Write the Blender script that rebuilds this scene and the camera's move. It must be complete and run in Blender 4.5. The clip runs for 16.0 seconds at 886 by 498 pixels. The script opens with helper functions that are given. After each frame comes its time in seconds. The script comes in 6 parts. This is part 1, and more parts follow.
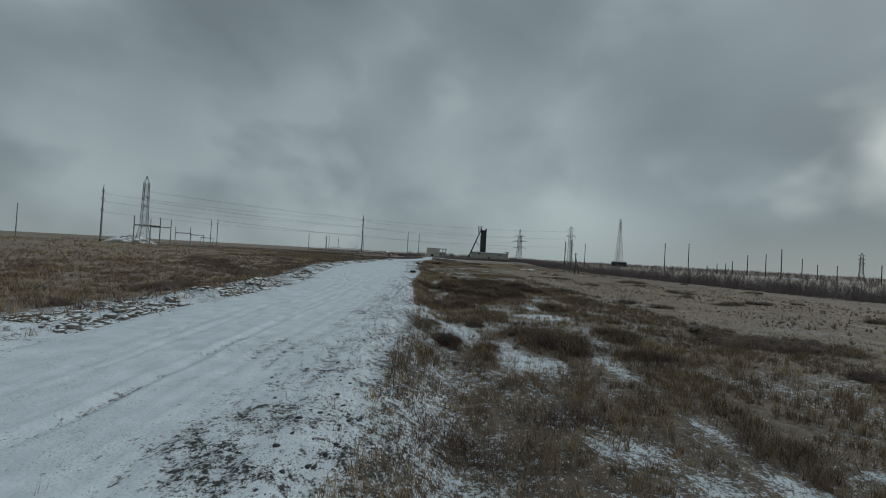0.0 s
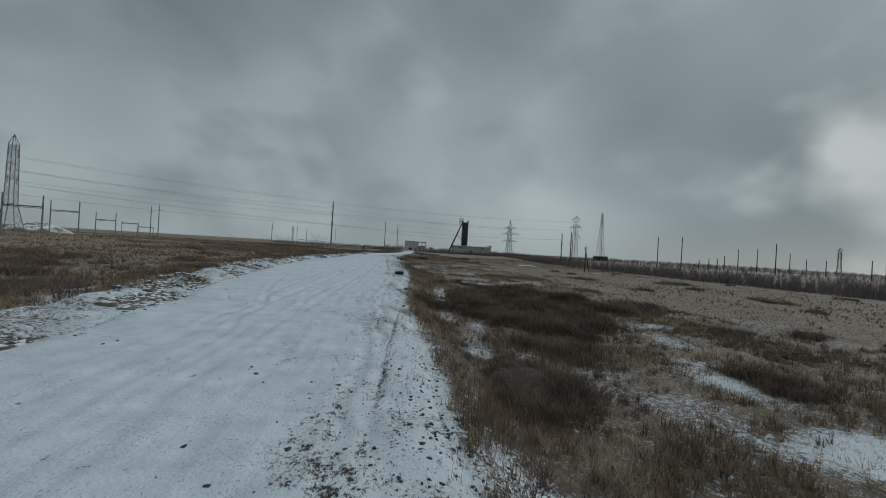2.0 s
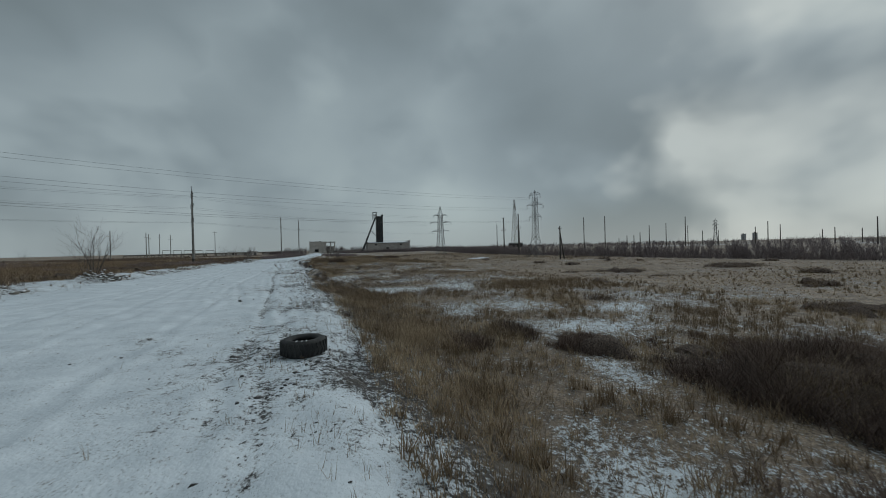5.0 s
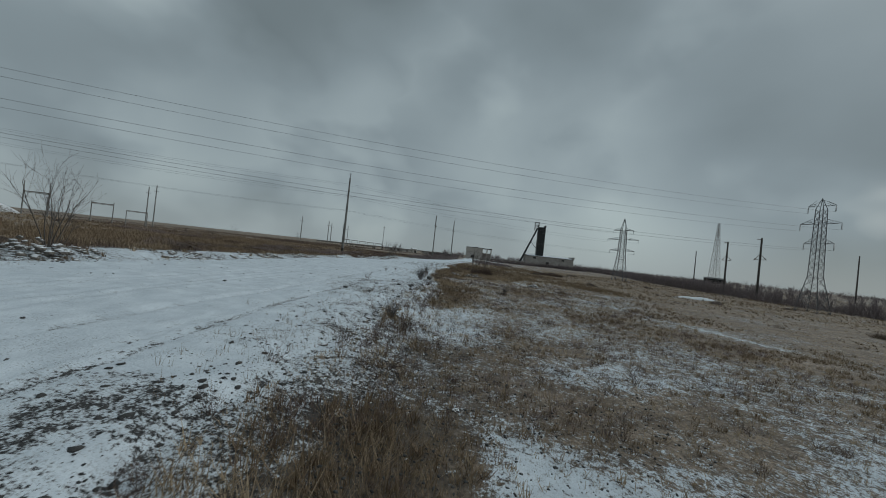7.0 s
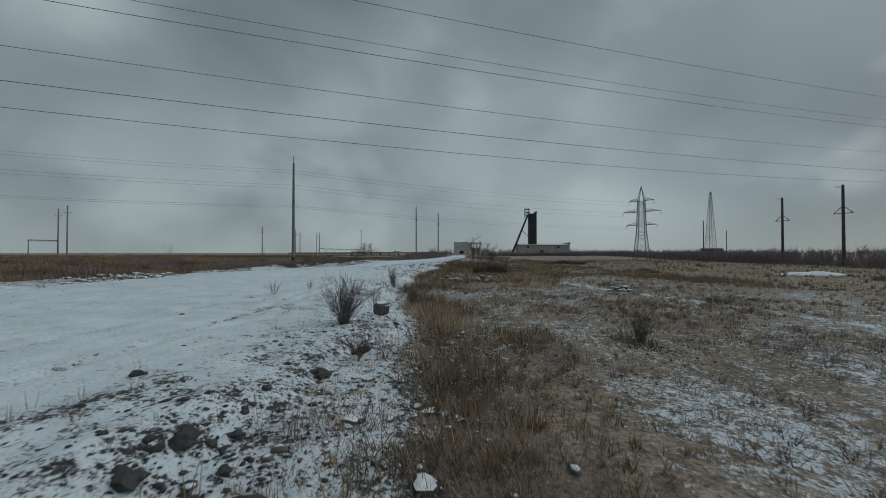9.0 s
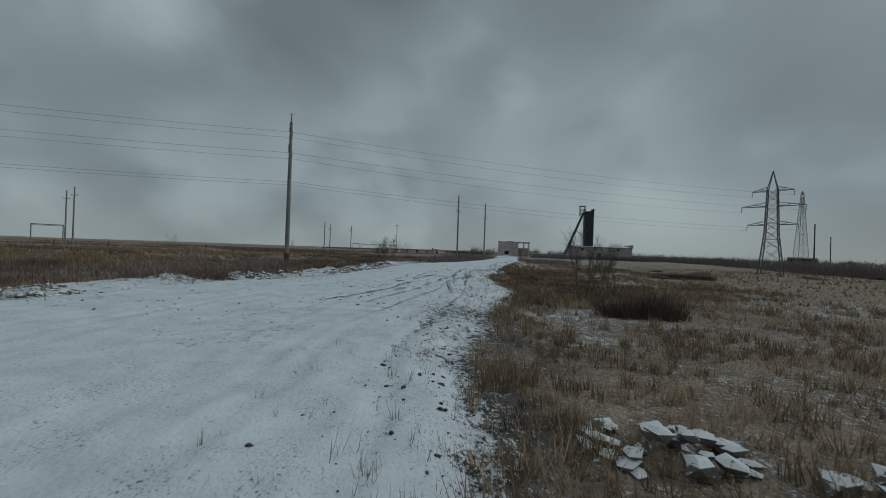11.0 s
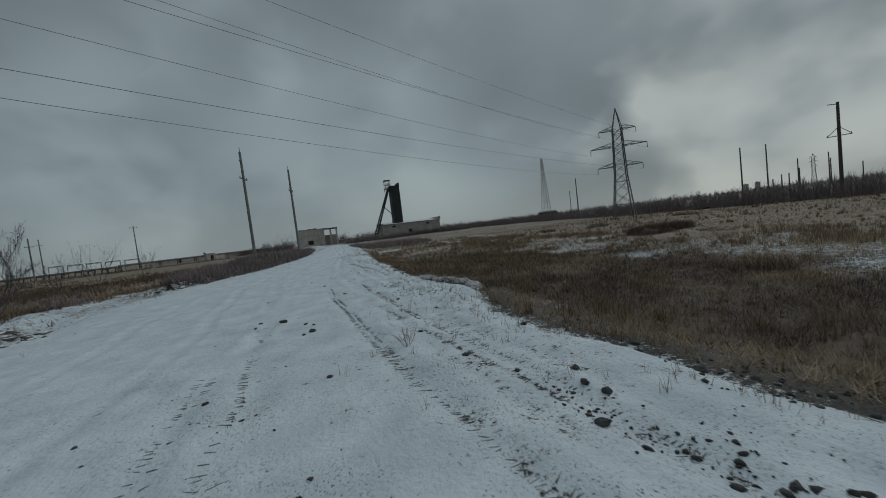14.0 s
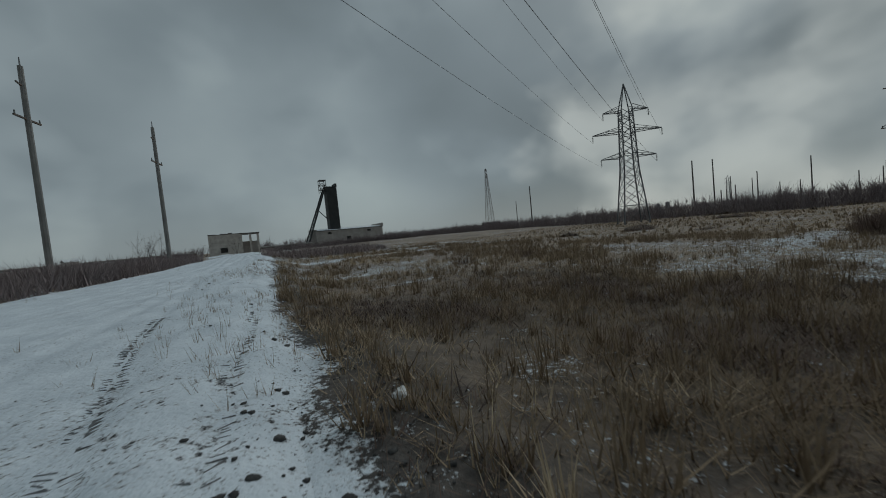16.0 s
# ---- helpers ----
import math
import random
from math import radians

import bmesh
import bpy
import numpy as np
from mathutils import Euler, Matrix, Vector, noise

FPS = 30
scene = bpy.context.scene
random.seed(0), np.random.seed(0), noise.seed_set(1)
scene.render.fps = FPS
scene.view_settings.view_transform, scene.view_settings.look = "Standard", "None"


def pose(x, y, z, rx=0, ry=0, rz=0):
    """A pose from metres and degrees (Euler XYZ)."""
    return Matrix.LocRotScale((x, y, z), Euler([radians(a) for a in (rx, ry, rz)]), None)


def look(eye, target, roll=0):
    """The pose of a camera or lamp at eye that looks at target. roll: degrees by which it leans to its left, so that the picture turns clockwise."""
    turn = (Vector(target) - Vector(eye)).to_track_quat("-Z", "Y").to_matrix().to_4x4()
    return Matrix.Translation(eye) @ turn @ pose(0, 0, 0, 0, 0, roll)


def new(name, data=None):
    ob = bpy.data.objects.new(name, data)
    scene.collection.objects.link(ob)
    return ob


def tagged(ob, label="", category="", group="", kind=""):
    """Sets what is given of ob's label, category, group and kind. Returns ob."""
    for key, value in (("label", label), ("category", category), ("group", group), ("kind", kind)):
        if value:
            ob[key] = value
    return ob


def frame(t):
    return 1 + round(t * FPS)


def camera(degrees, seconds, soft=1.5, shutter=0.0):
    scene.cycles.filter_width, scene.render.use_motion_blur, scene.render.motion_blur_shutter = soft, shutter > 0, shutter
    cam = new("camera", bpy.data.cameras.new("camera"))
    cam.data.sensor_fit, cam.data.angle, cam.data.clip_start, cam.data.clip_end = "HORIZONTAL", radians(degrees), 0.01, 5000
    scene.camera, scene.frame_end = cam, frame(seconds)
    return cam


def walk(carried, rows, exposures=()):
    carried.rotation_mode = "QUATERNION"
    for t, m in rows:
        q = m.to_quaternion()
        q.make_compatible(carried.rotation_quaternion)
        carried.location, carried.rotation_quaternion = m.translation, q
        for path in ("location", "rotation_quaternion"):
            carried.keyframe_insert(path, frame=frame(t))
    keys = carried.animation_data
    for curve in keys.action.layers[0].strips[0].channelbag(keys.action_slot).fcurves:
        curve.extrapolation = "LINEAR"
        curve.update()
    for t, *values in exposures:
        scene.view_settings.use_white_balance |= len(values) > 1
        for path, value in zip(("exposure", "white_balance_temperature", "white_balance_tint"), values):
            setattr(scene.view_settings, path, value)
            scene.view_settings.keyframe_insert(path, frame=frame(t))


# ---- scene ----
cam = camera(101.0, 16.0, soft=1.0, shutter=0.05)
PATH = [
    (0.0, pose(0.11, -0.01, 4.06, 90.86, -3.13, -1.61)),
    (0.5, pose(-0.21, 6.09, 3.92, 90.15, -5.16, -1.72)),
    (1.0, pose(-0.87, 12.57, 3.62, 90.17, -5.19, -1.77)),
    (1.5, pose(-1.74, 18.80, 3.64, 90.18, -4.80, -2.39)),
    (2.0, pose(-2.73, 25.50, 3.72, 90.09, -3.34, -5.42)),
    (2.5, pose(-3.82, 32.08, 3.82, 89.13, -0.36, -10.06)),
    (3.0, pose(-4.72, 38.54, 4.13, 87.08, 2.93, -16.10)),
    (3.2, pose(-4.92, 41.14, 4.18, 86.17, 4.23, -18.84)),
    (5.3, pose(-2.89, 68.89, 2.66, 91.06, 0.76, -18.72)),
    (5.5, pose(-2.45, 71.59, 2.77, 92.16, -2.04, -15.67)),
    (6.0, pose(-1.20, 78.16, 3.04, 91.54, -4.98, -6.65)),
    (6.5, pose(-0.34, 84.36, 3.19, 90.85, -5.24, 0.59)),
    (7.0, pose(0.24, 90.64, 2.83, 90.62, -6.09, 4.82)),
    (7.5, pose(0.40, 96.85, 2.28, 90.88, -6.10, 6.96)),
    (8.0, pose(0.14, 103.20, 2.06, 90.40, -5.66, 7.26)),
    (8.5, pose(-0.55, 109.43, 2.05, 90.51, -3.65, 4.88)),
    (9.0, pose(-1.51, 115.98, 1.92, 90.69, 0.03, 2.74)),
    (9.5, pose(-2.24, 122.19, 2.02, 91.28, 1.88, 1.27)),
    (10.0, pose(-2.90, 128.51, 2.38, 91.14, -2.18, 6.38)),
    (10.2, pose(-3.17, 131.08, 2.50, 90.90, -3.05, 8.30)),
    (12.3, pose(-8.61, 156.34, 2.34, 89.18, 2.28, 5.28)),
    (12.5, pose(-9.12, 158.83, 2.38, 88.96, 3.44, 3.37)),
    (13.0, pose(-10.23, 164.85, 2.41, 88.39, 4.28, -4.70)),
    (13.5, pose(-10.95, 170.74, 2.27, 87.68, 5.26, -14.21)),
    (14.0, pose(-11.21, 176.14, 2.24, 86.69, 6.86, -22.68)),
    (14.5, pose(-10.78, 181.94, 1.92, 86.01, 8.32, -28.96)),
    (15.0, pose(-9.62, 187.58, 1.82, 86.46, 9.71, -32.81)),
    (15.5, pose(-7.80, 193.36, 1.51, 87.15, 8.83, -34.51)),
    (16.0, pose(-5.48, 198.66, 1.37, 87.28, 5.65, -32.40)),
]
walk(cam, PATH, [(0.0, -0.06), (9.5, -0.06), (12.5, -0.38), (16.0, -0.38)])

# ---- light ----
SUN_AZ, SUN_EL = radians(62), radians(38)   # azimuth clockwise from +y
SUN_DIR = Vector((math.sin(SUN_AZ) * math.cos(SUN_EL), math.cos(SUN_AZ) * math.cos(SUN_EL), math.sin(SUN_EL)))
sun = new("sun", bpy.data.lights.new("sun", "SUN"))
sun.data.energy, sun.data.angle, sun.data.color = 0.8, radians(40), (0.95, 1.0, 1.0)
sun.matrix_world = look(SUN_DIR * 100, (0, 0, 0))


class Nodes:
    """A short way to write node trees."""

    def __init__(self, tree):
        self.tree = tree

    def add(self, kind, *values):
        """A node whose first inputs take the values: numbers, or sockets to link; None leaves one as it is."""
        n = self.tree.nodes.new("ShaderNode" + kind)
        for s, v in zip(n.inputs, values):
            self.give(s, v)
        return n

    def give(self, s, v):
        if v is not None:
            if hasattr(v, "is_linked"):
                self.tree.links.new(v, s)
            else:
                s.default_value = v

    def math(self, op, a, b=0.0):
        n = self.add("Math", a, b)
        n.operation = op
        return n.outputs[0]

    def vector(self, op, a, b=None):
        n = self.add("VectorMath", a, b)
        n.operation = op
        return n

    def attribute(self, name):
        n = self.add("Attribute")
        n.attribute_name = name
        return n.outputs["Fac"]

    def relief(self, height, strength, distance):
        n = self.add("Bump")
        self.give(n.inputs["Height"], height)
        n.inputs["Strength"].default_value, n.inputs["Distance"].default_value = strength, distance
        return n.outputs[0]

    def mix(self, f, a, b, blend="MIX"):
        n = self.add("Mix")
        n.data_type, n.blend_type = "RGBA", blend
        for s, v in ((n.inputs[0], f), (n.inputs[6], a), (n.inputs[7], b)):
            self.give(s, (*v, 1) if isinstance(v, tuple) else v)
        return n.outputs[2]

    def ramp(self, f, *stops):
        n = self.add("ValToRGB", f)
        e = n.color_ramp.elements
        while len(e) < len(stops):
            e.new(0.5)
        for k, (p, c) in zip(e, stops):
            k.position, k.color = p, (*c, 1) if isinstance(c, tuple) else (c, c, c, 1)
        return n.outputs[0]

    def noise(self, vector, scale, detail=4.0, rough=0.55, distort=0.0):
        return self.add("TexNoise", vector, None, scale, detail, rough, None, None, None, distort).outputs[0]


def build_sky():
    w = bpy.data.worlds.new("overcast_sky")
    scene.world, w.use_nodes = w, True
    k = Nodes(w.node_tree)
    bg = w.node_tree.nodes["Background"]
    way = k.add("TexCoord").outputs[0]
    sep = k.add("SeparateXYZ", way).outputs
    up = k.math("MAXIMUM", sep[2], 0.0)
    spot = k.add("Mapping", way, (CLOUD_SHIFT[0], CLOUD_SHIFT[1], 0.3), None, (1.0, 1.0, 1.35)).outputs[0]
    big = k.noise(spot, 1.7, 1.5, 0.45, 0.1)
    mid = k.noise(spot, 4.6, 3.0, 0.42, 0.1)
    cover = k.math("ADD", k.math("MULTIPLY", big, 0.66), k.math("MULTIPLY", mid, 0.34))

    def lobe(azimuth, elevation, near, far):
        a, e = radians(azimuth), radians(elevation)
        d = k.vector("DOT_PRODUCT", way, (math.sin(a) * math.cos(e), math.cos(a) * math.cos(e), math.sin(e))).outputs["Value"]
        d = k.math("ADD", d, k.math("MULTIPLY", k.math("SUBTRACT", mid, 0.5), 0.22))
        return k.ramp(d, (math.cos(radians(far)), 0.0), (math.cos(radians(near)), 1.0))

    # a thinner, paler layer low on one side; a heavy one overhead
    cover = k.math("ADD", cover, k.math("MULTIPLY", lobe(-34, 12, 8, 21), 0.085))
    cover = k.math("SUBTRACT", cover, k.math("MULTIPLY", lobe(-42, 38, 13, 29), 0.17))
    cover = k.math("SUBTRACT", cover, k.math("MULTIPLY", lobe(-6, 33, 7, 24), 0.07))
    cover = k.math("SUBTRACT", cover, k.math("MULTIPLY", lobe(42, 8, 8, 25), 0.09))
    cover = k.math("SUBTRACT", cover, k.math("MULTIPLY", lobe(-84, 28, 10, 25), 0.11))
    cloud = k.ramp(cover, (0.36, (0.160, 0.200, 0.214)), (0.465, (0.228, 0.282, 0.306)), (0.535, (0.296, 0.360, 0.384)), (0.64, (0.395, 0.472, 0.482)))
    haze = k.ramp(sep[2], (0.0, 1.0), (0.14, 0.0))
    cloud = k.mix(k.math("MULTIPLY", haze, 0.6), cloud, (0.320, 0.375, 0.388))
    # the brighter, broken cloud in front of the low sun
    gap = k.math("MAXIMUM", k.math("MAXIMUM", k.math("MAXIMUM", lobe(68, 4, 2, 17), lobe(67, 13, 2, 20)), lobe(72, 22, 2, 18)), lobe(92, 14, 6, 26))
    gap = k.math("MULTIPLY", gap, k.ramp(mid, (0.30, 0.25), (0.66, 1.0)))
    gap = k.math("MULTIPLY", gap, k.ramp(sep[2], (0.42, 1.0), (0.56, 0.0)))
    cloud = k.mix(k.math("MULTIPLY", gap, 0.66), cloud, (0.62, 0.67, 0.64))
    clear = k.add("TexSky")
    clear.sky_type, clear.sun_disc, clear.sun_elevation, clear.sun_rotation = "NISHITA", False, SUN_EL, SUN_AZ
    blue = k.vector("SCALE", clear.outputs[0])
    blue.inputs["Scale"].default_value = 0.06
    both = k.mix(0.06, cloud, blue.outputs[0])
    w.node_tree.links.new(both, bg.inputs[0])
    bg.inputs[1].default_value = SKY_STRENGTH


CLOUD_SHIFT, SKY_STRENGTH = (3.1, 1.7), 1.0
build_sky()


# ---- numbers: soft noise on arrays ----
def grain(x, y, size, seed=0):
    """Value noise, 0 to 1, on arrays."""
    x, y = np.asarray(x, float) / size + 57.3 * seed, np.asarray(y, float) / size - 31.7 * seed
    i, j = np.floor(x).astype(np.int64), np.floor(y).astype(np.int64)
    u, v = x - i, y - j
    u, v = u * u * (3 - 2 * u), v * v * (3 - 2 * v)

    def h(a, b):
        n = (a * 374761393 + b * 668265263 + seed * 974711) & 0x7FFFFFFF
        n = ((n ^ (n >> 13)) * 1274126177) & 0x7FFFFFFF
        return ((n ^ (n >> 16)) & 0xFFFF) / 65535.0

    return (h(i, j) * (1 - u) + h(i + 1, j) * u) * (1 - v) + (h(i, j + 1) * (1 - u) + h(i + 1, j + 1) * u) * v


def rough_noise(x, y, size, seed=0, octaves=4):
    total, amount, norm = 0, 1.0, 0
    for o in range(octaves):
        total, norm = total + amount * grain(x, y, size / 2**o, seed + o), norm + amount
        amount *= 0.5
    return total / norm


def ease(x, a, b):
    s = np.clip((np.asarray(x, float) - a) / (b - a), 0, 1)
    return s * s * (3 - 2 * s)


# the road's two edges and its height along y
RIGHT_Y = [-30, 6, 12, 25, 35, 45, 52, 61, 70, 77, 84, 90, 96, 102, 115, 124, 126.3, 129, 136, 142, 150, 160, 166, 171, 177, 184.8, 187.5, 189.5, 193, 197, 200.5, 204, 209, 229.5, 242, 255.6, 279.5]
RIGHT_X = [-2, -1.8, -1.7, -1.5, -1.7, -2.3, -2.9, -2.8, -2.6, -2.3, -2.7, -2.6, -3.8, -3.8, -4.5, -3.9, -3, -4.2, -5.2, -5.1, -5.8, -5.6, -3.8, -5, -5.8, -6.5, -5.6, -5, -5.4, -5.4, -5.0, -4.6, -4.4, -1.7, -0.2, 0.1, 2.6]
LEFT_Y = [-30, 12.5, 21, 31, 40, 52, 60, 77, 92, 103, 110, 129, 139, 150, 162, 170, 175, 183, 190, 201, 209, 217, 224, 234, 247, 263, 280]
LEFT_X = [-13.6, -13.8, -14.4, -14, -14.4, -16.5, -18, -20.2, -20, -20.6, -19.8, -20, -21, -22.3, -22, -19.7, -20.1, -20.3, -20.8, -21.5, -19, -14.8, -12.4, -9.9, -7.3, -5, -2]


def right_edge(y):
    return np.interp(y, RIGHT_Y, RIGHT_X) + 1.3 * (rough_noise(y, 0 * y, 4.0, 5, 4) - 0.5)


def left_edge(y):
    return np.interp(y, LEFT_Y, LEFT_X) + 1.4 * (rough_noise(y, 0 * y + 9, 5.0, 6, 3) - 0.5)


def road_z(y, x=-4.0):
    """The road's level: it climbs at its far end and falls a little to the right over its first part."""
    return np.interp(y, [-100, 195, 215, 250, 290], [0, 0, 0.15, 0.75, 1.0]) + np.interp(y, [-30, 100, 135, 170], [0.03, 0.035, 0.03, 0.0]) * np.clip(-4.0 - x, 0, 18)


def ground_z(x, y):
    """The height of the open ground, and under the road a little less than the road."""
    x, y = np.asarray(x, float), np.asarray(y, float)
    r, l = np.interp(y, RIGHT_Y, RIGHT_X), np.interp(y, LEFT_Y, LEFT_X)
    near = np.interp(y, [-40, 70, 100, 125, 150, 168, 200, 240, 300], [-1.35, -1.2, -0.8, -0.5, -0.5, -0.7, -0.8, -0.4, 0.3])
    far = np.interp(y, [-40, 60, 105, 150, 250, 300], [-1.3, -1.3, -1.1, -0.95, -0.5, 0.2])
    right = near + (far - near) * ease(x, 12, 40)
    left = np.interp(y, [-40, 40, 70, 110, 190, 230, 300], [0.35, 0.35, 0.55, 0.75, -0.2, 0.2, 0.4]) + ease(x, -25, -85) * np.interp(y, [60, 120, 170, 230], [1.7, 1.4, 1.2, 0.2])
    rolls = 0.5 * (rough_noise(x, y, 26, 1, 3) - 0.5) + 0.22 * (rough_noise(x, y, 3.2, 2, 3) - 0.5)
    out = np.where(x > 0.5 * (l + r), x - r, l - x)
    side = np.where(x > 0.5 * (l + r), right, left) + rolls
    drop = road_z(y, x) - 0.22
    z = np.where(out < 0, drop, drop + (side - drop) * ease(out, 0.0, 3.2))
    # the heap of rubble along the left edge
    berm = (0.5 - 0.34 * ease(y, 84, 94) * ease(y, 162, 150)) * ease(rough_noise(x, y, 1.5, 8, 4), 0.38, 0.75) * np.exp(-((l - x - 2.0) / 1.7) ** 2) * ease(y, 250, 215)
    distance = np.hypot(x + 5, y - 120)
    swell = ease(distance, 350, 900) * (1 + 3 * grain(x, y, 420, 3))
    return z + berm + swell


# ---- materials ----
def surface(name, colour=(0.5, 0.5, 0.5), rough=0.8, metal=0.0):
    m = bpy.data.materials.new(name)
    m.use_nodes = True
    k = Nodes(m.node_tree)
    k.out = m.node_tree.nodes["Principled BSDF"]
    k.out.inputs["Base Color"].default_value = (*colour, 1)
    k.out.inputs["Roughness"].default_value, k.out.inputs["Metallic"].default_value = rough, metal
    k.at = k.add("TexCoord").outputs["Object"]
    k.material = m
    return k


def weathered(name, a, b, size, rough=0.8, metal=0.0, bump=0.3, fine=40.0, snow=0.0):
    """Two tones in stains of some size, fine grain, relief, and a dusting of snow on faces that look up."""
    k = surface(name, a, rough, metal)
    stain = k.ramp(k.noise(k.at, 1.0 / size, 5.0, 0.6), (0.35, 0.0), (0.65, 1.0))
    speck = k.noise(k.at, fine, 3.0, 0.6)
    colour = k.mix(stain, a, b)
    colour = k.mix(0.35, colour, k.ramp(speck, (0.3, 0.25), (0.7, 0.75)), "OVERLAY")
    if snow:
        up = k.add("SeparateXYZ", k.add("NewGeometry").outputs["Normal"]).outputs[2]
        lie = k.math("ADD", up, k.math("MULTIPLY", k.math("SUBTRACT", k.noise(k.at, 3.0, 4.0), 0.5), 1.2))
        colour = k.mix(k.ramp(lie, (1.0 - snow, 0.0), (1.06 - snow, 1.0)), colour, (0.78, 0.80, 0.82))
    m = k.material
    m.node_tree.links.new(colour, k.out.inputs["Base Color"])
    m.node_tree.links.new(k.relief(speck, bump, 0.02), k.out.inputs["Normal"])
    return m


def leafy(name, a, b, c):
    """Dry stalks: each one its own tone, with drifts over the field."""
    k = surface(name, a, 0.9)
    each = k.add("NewGeometry").outputs["Random Per Island"]
    drift = k.noise(k.at, 0.22, 3.0, 0.6)
    colour = k.mix(each, a, b)
    colour = k.mix(k.ramp(drift, (0.40, 0.0), (0.62, 0.8)), colour, c)
    k.material.node_tree.links.new(colour, k.out.inputs["Base Color"])
    k.out.inputs["Specular IOR Level"].default_value = 0.15
    return k.material


def snowy_ground():
    """Soil and dry turf (dirt 0) or dark road dirt (dirt 1) under snow that lies in grains and patches."""
    k = surface("snowy_ground", rough=0.9)
    fine, clod = k.noise(k.at, 12.0, 4.0, 0.66), k.noise(k.at, 3.6, 4.0, 0.70)
    mid, tuft = k.noise(k.at, 0.55, 5.0, 0.6), k.noise(k.at, 2.2, 5.0, 0.65)
    drift = k.noise(k.at, 1.1, 5.0, 0.6)
    soil = k.ramp(mid, (0.32, (0.23, 0.172, 0.126)), (0.50, (0.37, 0.285, 0.212)), (0.68, (0.48, 0.378, 0.288)))
    soil = k.mix(k.ramp(tuft, (0.34, 0.7), (0.54, 0.0)), soil, (0.115, 0.084, 0.062))
    soil = k.mix(k.ramp(fine, (0.36, 0.85), (0.56, 0.0)), soil, (0.062, 0.050, 0.042))
    soil = k.mix(k.math("MULTIPLY", k.attribute("loam"), 0.85), soil, k.ramp(tuft, (0.36, (0.052, 0.041, 0.033)), (0.66, (0.150, 0.112, 0.080))))
    dark = k.ramp(fine, (0.35, (0.028, 0.028, 0.029)), (0.65, (0.082, 0.077, 0.073)))
    bare = k.mix(k.attribute("dirt"), soil, dark)
    amount = k.attribute("snow")
    crumb = k.noise(k.at, 27.0, 3.0, 0.6)
    grainy = k.math("ADD", k.math("MULTIPLY", fine, 0.36), k.math("MULTIPLY", clod, 0.38))
    grainy = k.math("ADD", grainy, k.math("MULTIPLY", crumb, 0.26))
    lie = k.math("ADD", k.math("MULTIPLY", k.math("SUBTRACT", grainy, 0.5), 5.4), amount)
    white = k.ramp(lie, (0.50, 0.0), (0.72, 1.0))
    thick = k.ramp(lie, (0.60, 0.0), (0.98, 1.0))
    snow = k.ramp(drift, (0.3, (0.575, 0.632, 0.685)), (0.68, (0.755, 0.81, 0.860)))
    snow = k.mix(thick, (0.47, 0.485, 0.50), snow)
    colour = k.mix(white, bare, snow)
    # loose crumbs of dirt on the snow, in drifts
    fleck = k.math("MULTIPLY", k.ramp(k.noise(k.at, 30.0, 3.0, 0.6), (0.60, 0.0), (0.64, 0.9)), k.ramp(k.noise(k.at, 0.9, 4.0, 0.6), (0.42, 0.05), (0.60, 1.0)))
    colour = k.mix(fleck, colour, (0.085, 0.08, 0.076))
    # thawed slush, smooth and grey
    wet = k.ramp(k.math("ADD", k.attribute("wet"), k.math("MULTIPLY", k.math("SUBTRACT", clod, 0.5), 1.5)), (0.42, 0.0), (0.60, 1.0))
    colour = k.mix(wet, colour, k.ramp(k.noise(k.at, 5.0, 4.0, 0.65), (0.36, (0.050, 0.053, 0.056)), (0.50, (0.145, 0.153, 0.160)), (0.62, (0.30, 0.315, 0.325))))
    link = k.material.node_tree.links.new
    link(k.ramp(wet, (0.0, 0.9), (1.0, 0.28)), k.out.inputs["Roughness"])
    link(colour, k.out.inputs["Base Color"])
    link(k.relief(k.math("ADD", k.math("MULTIPLY", fine, 0.7), k.math("MULTIPLY", white, 0.45)), 0.7, 0.06), k.out.inputs["Normal"])
    return k.material


SNOWY = snowy_ground()
STRAW = leafy("straw", (0.62, 0.485, 0.335), (0.385, 0.297, 0.203), (0.40, 0.305, 0.208))
BROWN_GRASS = leafy("brown_grass", (0.345, 0.258, 0.172), (0.185, 0.137, 0.094), (0.252, 0.182, 0.120))
GREY_BRUSH = leafy("grey_brush", (0.333, 0.276, 0.269), (0.200, 0.163, 0.161), (0.272, 0.218, 0.209))
DARK_WEED = leafy("dark_weed", (0.165, 0.118, 0.098), (0.075, 0.057, 0.051), (0.19, 0.133, 0.105))


def brush_mass():
    """The tangled inside of a stand of dead weeds: dark, with paler stalk ends in grains."""
    k = surface("weed_tangle", rough=0.95)
    fine, mid = k.noise(k.at, 16.0, 5.0, 0.7), k.noise(k.at, 1.3, 4.0, 0.6)
    colour = k.mix(k.ramp(mid, (0.35, 0.0), (0.65, 1.0)), (0.145, 0.112, 0.096), (0.215, 0.162, 0.134))
    colour = k.mix(k.ramp(fine, (0.40, 0.75), (0.58, 0.0)), colour, (0.042, 0.035, 0.031))
    colour = k.mix(k.ramp(fine, (0.60, 0.0), (0.72, 0.6)), colour, (0.22, 0.178, 0.145))
    link = k.material.node_tree.links.new
    link(colour, k.out.inputs["Base Color"])
    link(k.relief(fine, 1.0, 0.12), k.out.inputs["Normal"])
    k.out.inputs["Specular IOR Level"].default_value = 0.1
    return k.material


